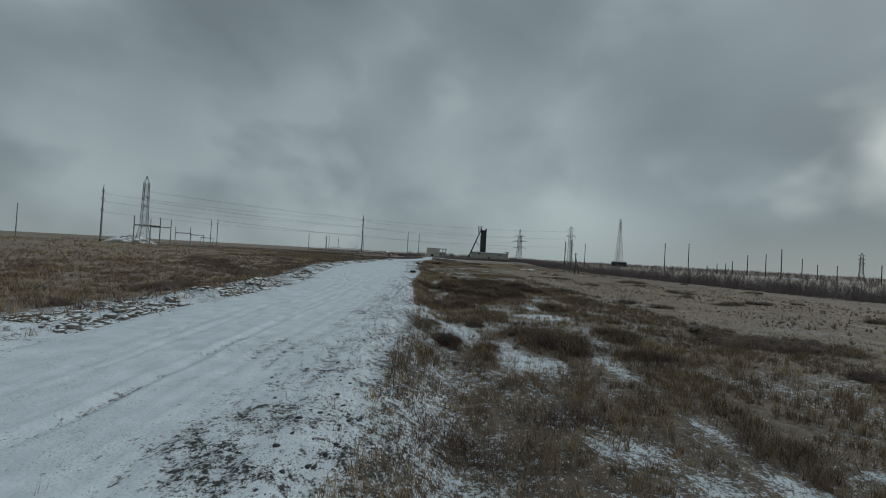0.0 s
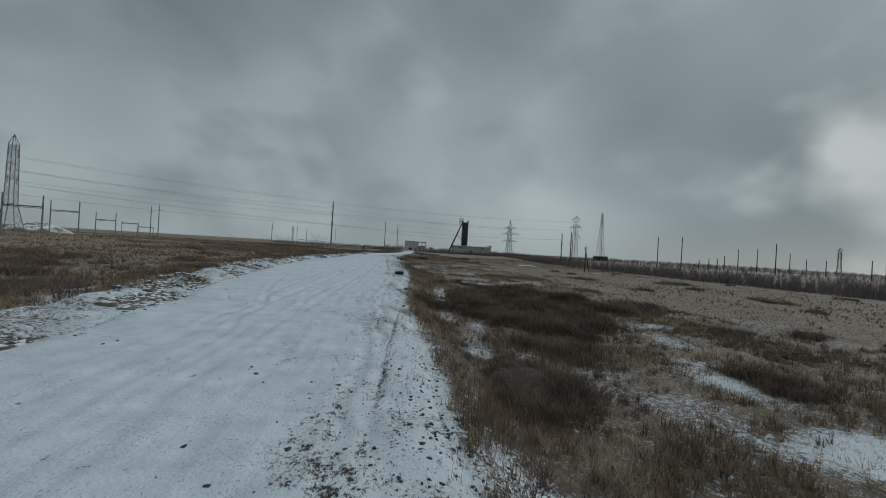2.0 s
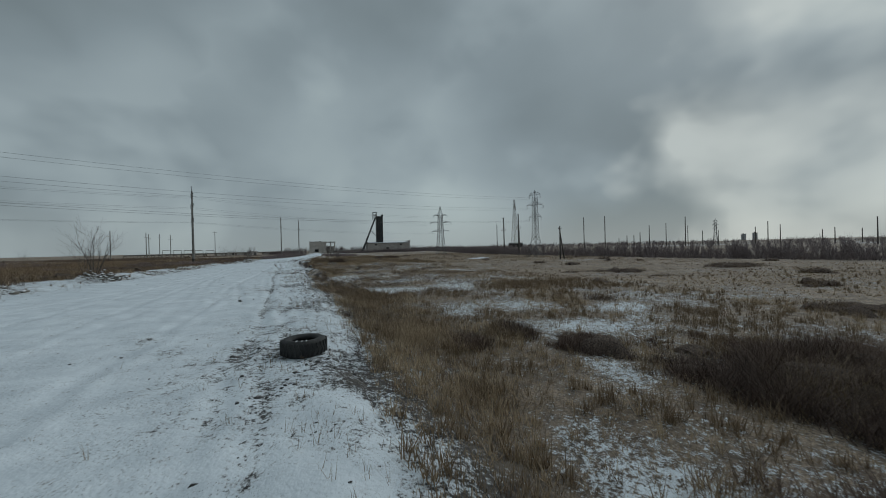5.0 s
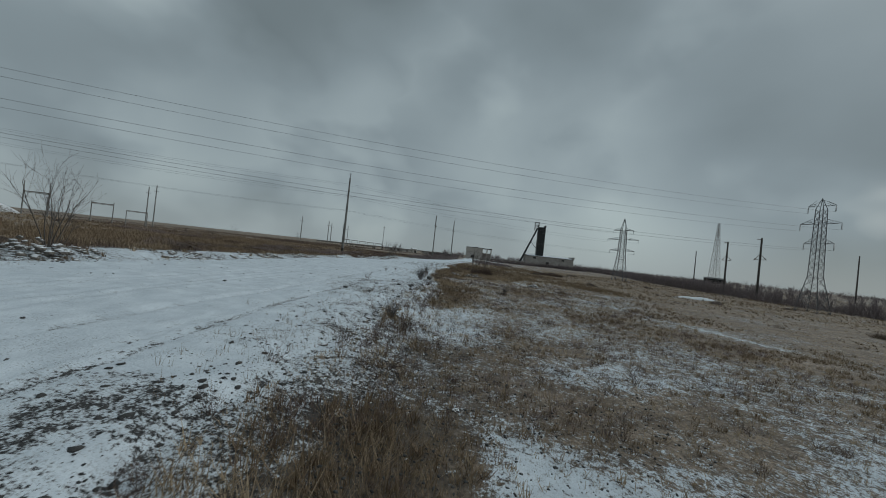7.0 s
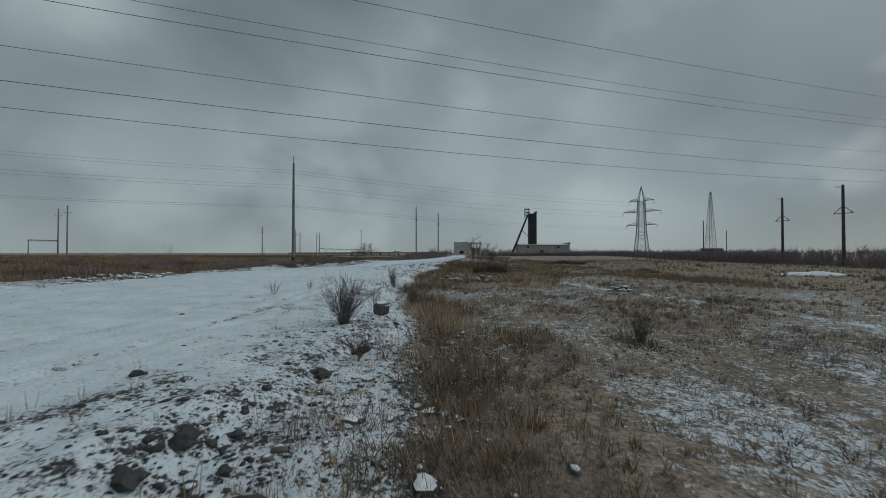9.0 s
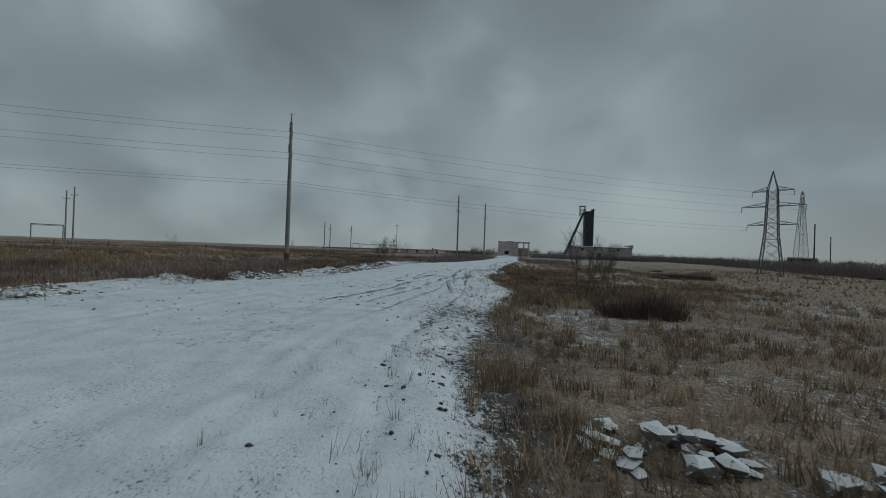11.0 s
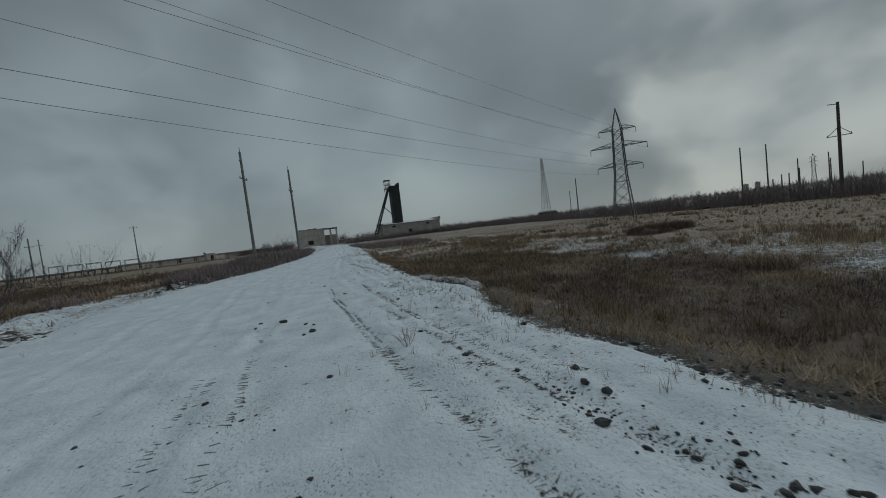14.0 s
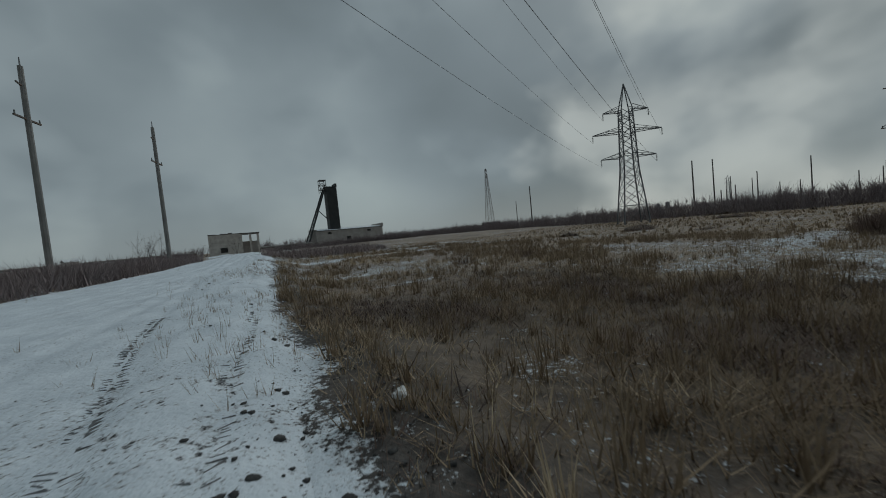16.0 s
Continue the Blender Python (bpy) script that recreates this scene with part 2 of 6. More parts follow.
TANGLE = brush_mass()
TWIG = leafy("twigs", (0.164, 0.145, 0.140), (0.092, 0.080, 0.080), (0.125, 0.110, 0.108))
# far scrub twigs, paler than near ones: distance haze put into the colour
HAZED_TWIG = leafy("hazed_twigs", (0.30, 0.25, 0.25), (0.165, 0.138, 0.14), (0.235, 0.195, 0.195))
BARK = weathered("bark", (0.085, 0.072, 0.060), (0.13, 0.11, 0.095), 0.5, 0.9, bump=0.6)
CONCRETE = weathered("pole_concrete", (0.27, 0.265, 0.25), (0.17, 0.165, 0.16), 1.6, 0.85)
TARRED = weathered("tarred_wood", (0.055, 0.048, 0.043), (0.095, 0.085, 0.075), 1.2, 0.85)
STEEL = weathered("galvanised_steel", (0.20, 0.205, 0.21), (0.12, 0.12, 0.125), 1.0, 0.55, 0.6, 0.1)
RUSTY = weathered("rusty_steel", (0.10, 0.085, 0.075), (0.17, 0.12, 0.09), 0.8, 0.75, 0.3)
DARK_STEEL = weathered("dark_sheeting", (0.022, 0.026, 0.028), (0.040, 0.042, 0.042), 2.5, 0.6, 0.2)
GLASS_INS = weathered("insulator_glass", (0.09, 0.10, 0.10), (0.15, 0.16, 0.16), 0.2, 0.25)
WIRE = surface("aluminium_wire", (0.16, 0.165, 0.17), 0.5, 0.5).material
PALE_WALL = weathered("pale_render", (0.60, 0.56, 0.52), (0.42, 0.375, 0.34), 2.2, 0.9)
GREY_WALL = weathered("grey_render", (0.44, 0.405, 0.38), (0.32, 0.295, 0.275), 3.5, 0.9)
ROOFING = weathered("roofing_felt", (0.11, 0.10, 0.095), (0.17, 0.16, 0.15), 1.5, 0.9, snow=0.25)
SNOW = weathered("settled_snow", (0.78, 0.80, 0.825), (0.70, 0.725, 0.76), 0.8, 0.7, bump=0.4, fine=7.0)
STONY_SNOW = weathered("stony_snow", (0.74, 0.76, 0.79), (0.12, 0.115, 0.11), 0.11, 0.8, bump=0.8, fine=22.0)
DARK_GAP = weathered("dark_opening", (0.025, 0.024, 0.023), (0.04, 0.038, 0.036), 0.6, 0.9)
PIPE_CLAD = weathered("pipe_cladding", (0.26, 0.255, 0.245), (0.15, 0.13, 0.115), 1.8, 0.7)
STONE = weathered("dark_stone", (0.040, 0.039, 0.039), (0.075, 0.073, 0.070), 0.2, 0.9, bump=0.6)
RUBBLE = weathered("snowy_rubble", (0.13, 0.115, 0.10), (0.21, 0.19, 0.165), 0.4, 0.9, bump=0.6, snow=0.30)
RUBBER = weathered("old_rubber", (0.022, 0.022, 0.023), (0.040, 0.039, 0.038), 0.3, 0.8, bump=0.5)
SLUSH = weathered("pressed_slush", (0.30, 0.30, 0.305), (0.10, 0.098, 0.096), 0.12, 0.7, bump=0.5)
BLOCK = weathered("snowy_concrete_block", (0.095, 0.09, 0.086), (0.06, 0.057, 0.055), 0.3, 0.9, snow=0.30)
SLATE = weathered("grey_board", (0.13, 0.13, 0.135), (0.18, 0.18, 0.18), 0.3, 0.8)
BAG = weathered("white_plastic", (0.70, 0.70, 0.69), (0.58, 0.58, 0.57), 0.1, 0.5)
TIMBER = weathered("grey_timber", (0.10, 0.088, 0.075), (0.16, 0.145, 0.125), 0.3, 0.9)
# walls of the distant towers, lifted to pale grey with haze painted in
HAZED_BLOCK = weathered("hazed_panels", (0.46, 0.47, 0.48), (0.38, 0.39, 0.40), 9.0, 0.9)


# ---- mesh helpers ----
class Soup:
    """Vertices and faces of one mesh."""

    def __init__(self):
        self.v, self.f = [], []

    def put(self, verts, faces):
        n = len(self.v)
        self.v += [tuple(p) for p in verts]
        self.f += [tuple(n + i for i in q) for q in faces]
        return self

    def box(self, x0, x1, y0, y1, z0, z1):
        return self.put([(x, y, z) for z in (z0, z1) for x, y in ((x0, y0), (x1, y0), (x1, y1), (x0, y1))],
                        [(3, 2, 1, 0), (4, 5, 6, 7), (0, 1, 5, 4), (1, 2, 6, 5), (2, 3, 7, 6), (3, 0, 4, 7)])

    def tube(self, p, q, r0, r1=None, n=6, cap=True):
        p, q = Vector(p), Vector(q)
        r1 = r0 if r1 is None else r1
        m = (q - p).to_track_quat("Z", "Y").to_matrix()
        ring = [(math.cos(2 * math.pi * (i + 0.5) / n), math.sin(2 * math.pi * (i + 0.5) / n)) for i in range(n)]
        v = [p + m @ Vector((a * r0, b * r0, 0)) for a, b in ring] + [q + m @ Vector((a * r1, b * r1, 0)) for a, b in ring]
        f = [(i, (i + 1) % n, n + (i + 1) % n, n + i) for i in range(n)]
        if cap:
            f += [tuple(range(n - 1, -1, -1)), tuple(range(n, 2 * n))]
        return self.put(v, f)

    def bar(self, p, q, w):
        """A square bar, w across."""
        return self.tube(p, q, w * 0.7071, n=4)

    def sweep(self, points, r, n=5):
        """One connected tube along many points."""
        v = []
        for i, p in enumerate(points):
            d = (points[min(i + 1, len(points) - 1)] - points[max(i - 1, 0)]).normalized()
            m = d.to_track_quat("Z", "Y").to_matrix()
            v += [p + m @ Vector((r * math.cos(2 * math.pi * k / n), r * math.sin(2 * math.pi * k / n), 0)) for k in range(n)]
        f = [(i * n + k, i * n + (k + 1) % n, (i + 1) * n + (k + 1) % n, (i + 1) * n + k) for i in range(len(points) - 1) for k in range(n)]
        return self.put(v, f + [tuple(range(n - 1, -1, -1)), tuple(range(len(v) - n, len(v)))])

    def lathe(self, profile, n=24, at=(0, 0, 0)):
        """Spins pairs of radius and height round z; the first and last rows close on each other when alike."""
        v = [(at[0] + r * math.cos(2 * math.pi * i / n), at[1] + r * math.sin(2 * math.pi * i / n), at[2] + z) for r, z in profile for i in range(n)]
        f = [(k * n + i, k * n + (i + 1) % n, (k + 1) * n + (i + 1) % n, (k + 1) * n + i) for k in range(len(profile) - 1) for i in range(n)]
        return self.put(v, f)

    def lump(self, at, size, seed, jag=0.25, squash=0.6, fine=2):
        """An angular stone."""
        bm = bmesh.new()
        bmesh.ops.create_icosphere(bm, subdivisions=fine, radius=1.0)
        for v in bm.verts:
            p = v.co.copy()
            d = 1 + jag * (noise.noise(p * 1.3 + Vector((seed * 3.1, seed, 0))) * 1.6 + 0.6 * noise.noise(p * 3.1 + Vector((0, seed, 7))))
            v.co = Vector((p.x * d, p.y * d * 0.8, p.z * d * squash)) * size
        turn = Matrix.Rotation(seed * 2.399, 3, "Z")
        base = len(self.v)
        bm.verts.index_update()
        self.v += [tuple(turn @ v.co + Vector(at)) for v in bm.verts]
        self.f += [tuple(base + v.index for v in q.verts) for q in bm.faces]
        bm.free()
        return self

    def mesh(self, name, material, smooth=False):
        me = bpy.data.meshes.new(name)
        me.from_pydata(self.v, [], self.f)
        me.materials.append(material)
        if smooth:
            me.polygons.foreach_set("use_smooth", [True] * len(me.polygons))
        me.update()
        return me


def big_mesh(name, verts, faces, material, smooth=False, **attributes):
    """A mesh from arrays, quick for many faces that all have the same count of corners."""
    verts, faces = np.asarray(verts, np.float32), np.asarray(faces, np.int32)
    me = bpy.data.meshes.new(name)
    count, corners = faces.shape
    me.vertices.add(len(verts))
    me.vertices.foreach_set("co", verts.ravel())
    me.loops.add(count * corners)
    me.loops.foreach_set("vertex_index", faces.ravel())
    me.polygons.add(count)
    me.polygons.foreach_set("loop_start", np.arange(0, count * corners, corners, dtype=np.int32))
    if smooth:
        me.polygons.foreach_set("use_smooth", np.ones(count, bool))
    me.update(calc_edges=True)
    for key, values in attributes.items():
        me.attributes.new(key, "FLOAT", "POINT").data.foreach_set("value", np.asarray(values, np.float32).ravel())
    me.materials.append(material)
    return me


def thing(name, label, category, at=(0, 0, 0), turn=0.0, group=""):
    ob = new(name)
    ob.empty_display_size = 0.5
    ob.matrix_world = pose(*at, 0, 0, turn)
    return tagged(ob, label, category, group)


def part(name, soup, material, parent, label="", smooth=False):
    ob = new(name, soup.mesh(name, material, smooth))
    ob.parent = parent
    if label:
        tagged(ob, label)
    return ob


def stuff(name, label, category, verts, faces, material, smooth=False):
    return tagged(new(name, big_mesh(name, verts, faces, material, smooth)), label, category, kind="stuff")


def floor_at(x, y):
    """The height of what lies at x, y: road or ground."""
    return float(on_top(np.array([float(x)]), np.array([float(y)]))[0])


def grid(xs, ys):
    gx, gy = np.meshgrid(xs, ys)
    n, m = len(xs), len(ys)
    i = (np.arange(m - 1)[:, None] * n + np.arange(n - 1)[None, :]).ravel()
    return gx.ravel(), gy.ravel(), np.stack([i, i + 1, i + 1 + n, i + n], 1)


def outward(a, b, step, far, growth=1.22):
    core = list(np.arange(a, b + step / 2, step))
    low, high, s = [a], [b], step
    while high[-1] < far:
        s *= growth
        high.append(high[-1] + s)
        low.append(low[-1] - s)
    return np.array(low[:0:-1] + core + high[1:])


# ---- the ground, one sheet to the horizon ----
def trail(x, y):
    """A snowy footpath across the field on the right."""
    a, b = np.array((15.6, 121.0)), np.array((5.6, 146.0))
    d = (b - a) / np.hypot(*(b - a))
    along = (x - a[0]) * d[0] + (y - a[1]) * d[1]
    off = (x - a[0]) * d[1] - (y - a[1]) * d[0] + 0.5 * np.sin(along / 6)
    return np.exp(-(off / 0.22) ** 2) * ease(along, -14, -4) * ease(along, 34, 24)


# patches of lying snow (plus) and bare beds (minus): centre, half lengths, amount
SNOW_BY_START = [(9.5, 8.2, 0.7, 1.6, 0.55), (7.4, 8.4, 0.8, 1.2, 0.5), (12.6, 9.3, 1, 0.6, 0.5), (6.2, 10.4, 1.2, 0.9, 0.45), (9.6, 11.8, 0.5, 1.2, 0.5)]
SNOW_BY_WEEDS = [(6, 18.2, 1.3, 1.6, 0.55), (9.6, 18.6, 0.7, 2.4, 0.5), (4.6, 19.6, 1, 2.2, 0.6), (3.97, 22.47, 1.8, 1, 0.5), (2.9, 24.8, 0.8, 1.3, 0.5), (2.24, 25.23, 1.4, 2.2, 0.55), (9.8, 25.4, 0.8, 2.6, 0.5), (1.8, 26.9, 0.8, 1.2, 0.5),
                 (0.6, 28.8, 0.8, 1.3, 0.5), (-0.33, 28.93, 0.7, 2.4, 0.5)]
SNOW_BY_STANDS = [(0.9, 31.6, 0.8, 0.9, 0.5), (-0.4, 32.2, 0.6, 1.6, 0.5), (11, 34, 2, 2.2, 0.4), (10, 34.4, 2.6, 1.4, 0.55), (7.5, 37, 1.8, 1.8, 0.35), (12, 40, 2, 1.2, 0.4), (12, 41, 1.8, 3.6, 0.4), (1, 43.3, 0.9, 0.9, 0.5),
                  (1.2, 45.5, 0.8, 3, 0.4), (14.3, 47.6, 1.3, 2.4, 0.5), (-22, 48.5, 1.4, 1.6, 0.5), (2.2, 49, 0.8, 2.4, 0.3), (-31, 52, 2, 1.4, 0.45), (0.3, 52.4, 0.9, 2, 0.5), (16, 52.4, 2, 1, 0.5)]
SNOW_BEFORE_BEND = [(1.2, 61.6, 0.9, 3, 0.45), (1, 66.5, 0.8, 3, 0.45), (1.6, 69.3, 1.2, 2.6, 0.5), (5.3, 73.6, 0.9, 1.6, 0.5), (8.8, 78.6, 1.6, 1.6, 0.5), (4.6, 79.3, 0.6, 1.8, 0.45), (6.4, 79.4, 1.4, 1.5, 0.45), (13, 81.4, 2.2, 1.2, 0.5),
                    (8.8, 84, 1.8, 1.6, 0.45), (4.48, 85.21, 1.6, 2.6, 0.4)]
SNOW_AT_BEND = [(-2.58, 90.4, 1.2, 2.6, 0.5), (8.85, 94.45, 1.6, 1.6, 0.4), (3.2, 95.5, 1.7, 2, 0.4), (-0.53, 95.96, 1.5, 3.4, -0.5), (3.99, 96.06, 2.4, 2.4, 0.42), (1.77, 96.49, 1, 2.6, 0.4), (9, 97.7, 2.2, 2, 0.45), (-4, 103, 1.4, 3, 0.28),
                (4.63, 103.37, 2.4, 1.8, 0.35), (0.5, 106.5, 2.2, 2.5, 0.22), (-2.5, 107, 2, 3.5, 0.24), (-0.19, 107.28, 1.6, 2.4, 0.35)]
SNOW_ON_TURF = [(-1, 110.5, 2, 3, 0.3), (-2.75, 111.71, 1, 4, 0.3), (-3.71, 113.27, 1.2, 5, 0.45), (0.39, 113.68, 1.6, 4, 0.25), (-3.57, 119.32, 1.5, 4.6, 0.65), (2.4, 122.1, 1.6, 1.6, 0.25), (-3.77, 126.84, 1.2, 3.2, 0.75), (1.71, 128.1, 1.4, 1.8, 0.25),
                (-2.35, 129.95, 1.2, 5, -0.45)]
SNOW_BY_HEAPS = [(-4.6, 132.42, 0.8, 3, 0.45), (54.8, 135, 6, 1, 0.5), (-1.9, 136.19, 2, 2.6, 0.38), (0.89, 138.15, 1.6, 2.6, 0.3)]
SNOW_IN_HOLLOW = [(5.74, 181.89, 2.2, 1.6, 0.4), (-3, 182.61, 0.7, 0.7, 0.45), (-3.71, 185.57, 0.8, 1, 0.5), (1.02, 186.95, 1.8, 1.6, 0.42), (7.19, 191.1, 3, 1.2, 0.3), (-48, 192, 8, 1, 0.5), (10.4, 199, 6, 2.2, 0.28)]
SNOW_BY_YARD = [(-1.75, 202.2, 0.5, 0.5, 0.4), (16.47, 204, 5, 1.5, 0.3), (2.5, 204.3, 1.2, 0.4, 0.4), (3.4, 206, 1.2, 0.4, 0.5), (-36, 209, 5, 1.2, 0.55), (4.8, 210.4, 1.6, 0.5, 0.45), (1.4, 212.5, 1.6, 0.6, 0.5), (-55, 217, 12, 1.6, 0.6),
                (0.2, 217.4, 2.2, 0.9, 0.5), (-85, 224, 14, 1.4, 0.55)]
SNOW_FAR_OFF = [(-110, 231, 26, 2.2, 0.6), (3.2, 233.8, 3, 2, 0.5), (25.5, 234, 5, 1, 0.5), (11.2, 235.2, 6, 1.2, 0.6), (22, 241, 6, 1.6, 0.6), (-105, 243, 9, 2.4, 0.7), (-93, 250, 10, 2.4, 0.7), (-74, 253, 9, 2.4, 0.7),
                (33, 274, 12, 2, 0.6), (-130, 302, 24, 4, 0.7)]
PATCHES = SNOW_BY_START + SNOW_BY_WEEDS + SNOW_BY_STANDS + SNOW_BEFORE_BEND + SNOW_AT_BEND + SNOW_ON_TURF + SNOW_BY_HEAPS + SNOW_IN_HOLLOW + SNOW_BY_YARD + SNOW_FAR_OFF


def field_snow(x, y):
    """How far snow covers the open ground, 0 to 1.2."""
    r, l = np.interp(y, RIGHT_Y, RIGHT_X), np.interp(y, LEFT_Y, LEFT_X)
    right = x > 0.5 * (l + r)
    out = np.where(right, x - r, l - x)
    patches = 0.6 * ease(rough_noise(x, y, 6.0, 21, 4), 0.40, 0.66) + 0.4 * ease(rough_noise(x, y, 1.7, 22, 3), 0.38, 0.66)
    low = 0.20 + 0.42 * patches
    low += np.where(right, 0.0, 0.44 - 0.68 * ease(out, 3.2, 6.2))
    for cx, cy, rx, ry, amount in PATCHES:
        low = low + amount * np.exp(-(((x - cx) / rx) ** 2 + ((y - cy) / ry) ** 2) ** 2)
    # a thin cover on the short turf beside the bend of the road
    low += 0.10 * np.exp(-(((x - 3.13) / 9) ** 2 + ((y - 118.1) / 28) ** 2)) + 0.12 * np.exp(-(((x - 3.08) / 6) ** 2 + ((y - 12.1) / 18) ** 2))
    low -= 0.34 * np.exp(-(((x - 0.79) / 2.6) ** 2 + ((y - 80.7) / 8) ** 2)) + 0.2 * np.exp(-(((x + 0.56) / 1.6) ** 2 + ((y - 117.8) / 7) ** 2))
    low -= 0.24 * ease(out, 14, 40)
    low -= 0.42 * ease(y, 160, 172) * ease(y, 216, 208) * ease(x - r, 0.0, 0.7) * ease(x, 8, 4)
    low += 0.55 * trail(x, y)
    low += 0.6 * np.exp(-(((x - 43.91) / 4.2) ** 2 + ((y - 165.6) / 1.6) ** 2)) + 0.5 * np.exp(-(((x - 24.18) / 9) ** 2 + ((y - 248.6) / 2.2) ** 2))
    stripes = ease(grain(x, y * 6, 90, 31), 0.62, 0.8) * ease(np.hypot(x, y - 120), 110, 190)
    return np.clip(low + 0.35 * stripes, 0, 1.2)


# wheel tracks: place across the road 0 to 1, seed, wander in metres
RUTS = [(0.30, 3, 1.5), (0.385, 4, 1.5), (0.52, 5, 2.2), (0.60, 6, 2.2), (0.72, 7, 1.2), (0.80, 9, 1.2), (0.88, 11, 0.8)]


# lines that wheels left: way along the road, half width, strength
TRACKS_AT_END = [([(-8.26, 195.5), (-8.47, 186.48), (-8.31, 182.79), (-8.23, 179.8), (-8.24, 176.61), (-7.76, 172.68), (-7.55, 169.12), (-7.18, 165.67), (-6.98, 160.64), (-7.3, 151.26)], 0.1, 0.6),
                 ([(-8.96, 187.62), (-8.65, 182.18), (-8.46, 179.38), (-8.4, 176.64), (-8.24, 172.79)], 0.08, 0.75),
                 ([(-9.88, 193.42), (-9.85, 185.02), (-9.79, 182.53), (-9.51, 178.6), (-9.56, 175.45), (-9.68, 171.07), (-10.14, 166.24), (-9.96, 163.22), (-10.6, 156.92)], 0.17, 0.42),
                 ([(-11.65, 178.66), (-11.79, 169.31), (-11.64, 165.3), (-11.44, 162.11), (-12.39, 155.7)], 0.2, 0.5)]
TRACKS_BESIDE = [([(-9.08, 170.97), (-8.87, 166.06), (-8.77, 162.1), (-9.42, 153.51)], 0.12, 0.5),
                 ([(-12.34, 187.51), (-12.12, 182.2), (-12.7, 176.86), (-12.69, 174.18), (-12.69, 165.25)], 0.2, 0.3),
                 ([(-12.94, 183.03), (-13.02, 180.03), (-13.88, 176.06), (-13.38, 173.17), (-13.47, 165.18)], 0.2, 0.3),
                 ([(-6.35, 219.71), (-6.69, 206.74), (-6.44, 201.3), (-6.52, 196.52), (-7.25, 191.26)], 0.13, 0.36),
                 ([(-3.98, 219.65), (-4.85, 207.61), (-5.78, 200.83), (-6.19, 196.49)], 0.13, 0.36)]
TRACKS_BEFORE = [([(-8.4, 90.35), (-8.23, 74.71), (-8, 32.83), (-8.2, 25.95), (-7, -5)], 0.14, 0.3),
                 ([(-10.65, 90.44), (-10.54, 74.71), (-10.18, 33.33), (-10.35, 26.42), (-8.8, -5)], 0.14, 0.22),
                 ([(-5.01, 31.28), (-4.9, 20.54), (-4.95, 18.51), (-5.31, 15.12), (-4.6, -5)], 0.1, 0.3),
                 ([(-8.32, 140.13), (-7.45, 105.91), (-6.58, 97.56), (-5.95, 88.35), (-5.1, 74.09)], 0.12, 0.62),
                 ([(-4.02, 99.96), (-3.66, 94.72), (-3.49, 93.54), (-3.28, 90.47), (-3.36, 80.63)], 0.08, 0.85),
                 ([(-10.15, 139.88), (-9.5, 105.44), (-9.05, 96.92), (-6.9, 85.58)], 0.14, 0.4),
                 ([(-2.9, 50), (-3.1, 46), (-3.1, 43.5), (-3.2, 38), (-3.4, 30)], 0.07, 0.8),
                 ([(-6.4, 146), (-5.9, 138.5), (-5.7, 134.7), (-5.5, 132.3), (-5.4, 131.3), (-5.2, 127)], 0.06, 0.7)]
TRACKS = TRACKS_AT_END + TRACKS_BESIDE + TRACKS_BEFORE


def along_track(line, y):
    """Where a track lies at y, and 1 where it is there at all."""
    ys, xs = [p[1] for p in line][::-1], [p[0] for p in line][::-1]
    if ys[0] > ys[-1]:
        ys, xs = ys[::-1], xs[::-1]
    return np.interp(y, ys, xs) + 0.12 * (rough_noise(y, 0 * y, 3.0, 59, 2) - 0.5), ((y > ys[0]) & (y < ys[-1])).astype(float)


def rut(x, y, l, r, at, seed, wander):
    return x - l - at * (r - l) - wander * (grain(y, 0 * y, 34, seed) - 0.5) * 2


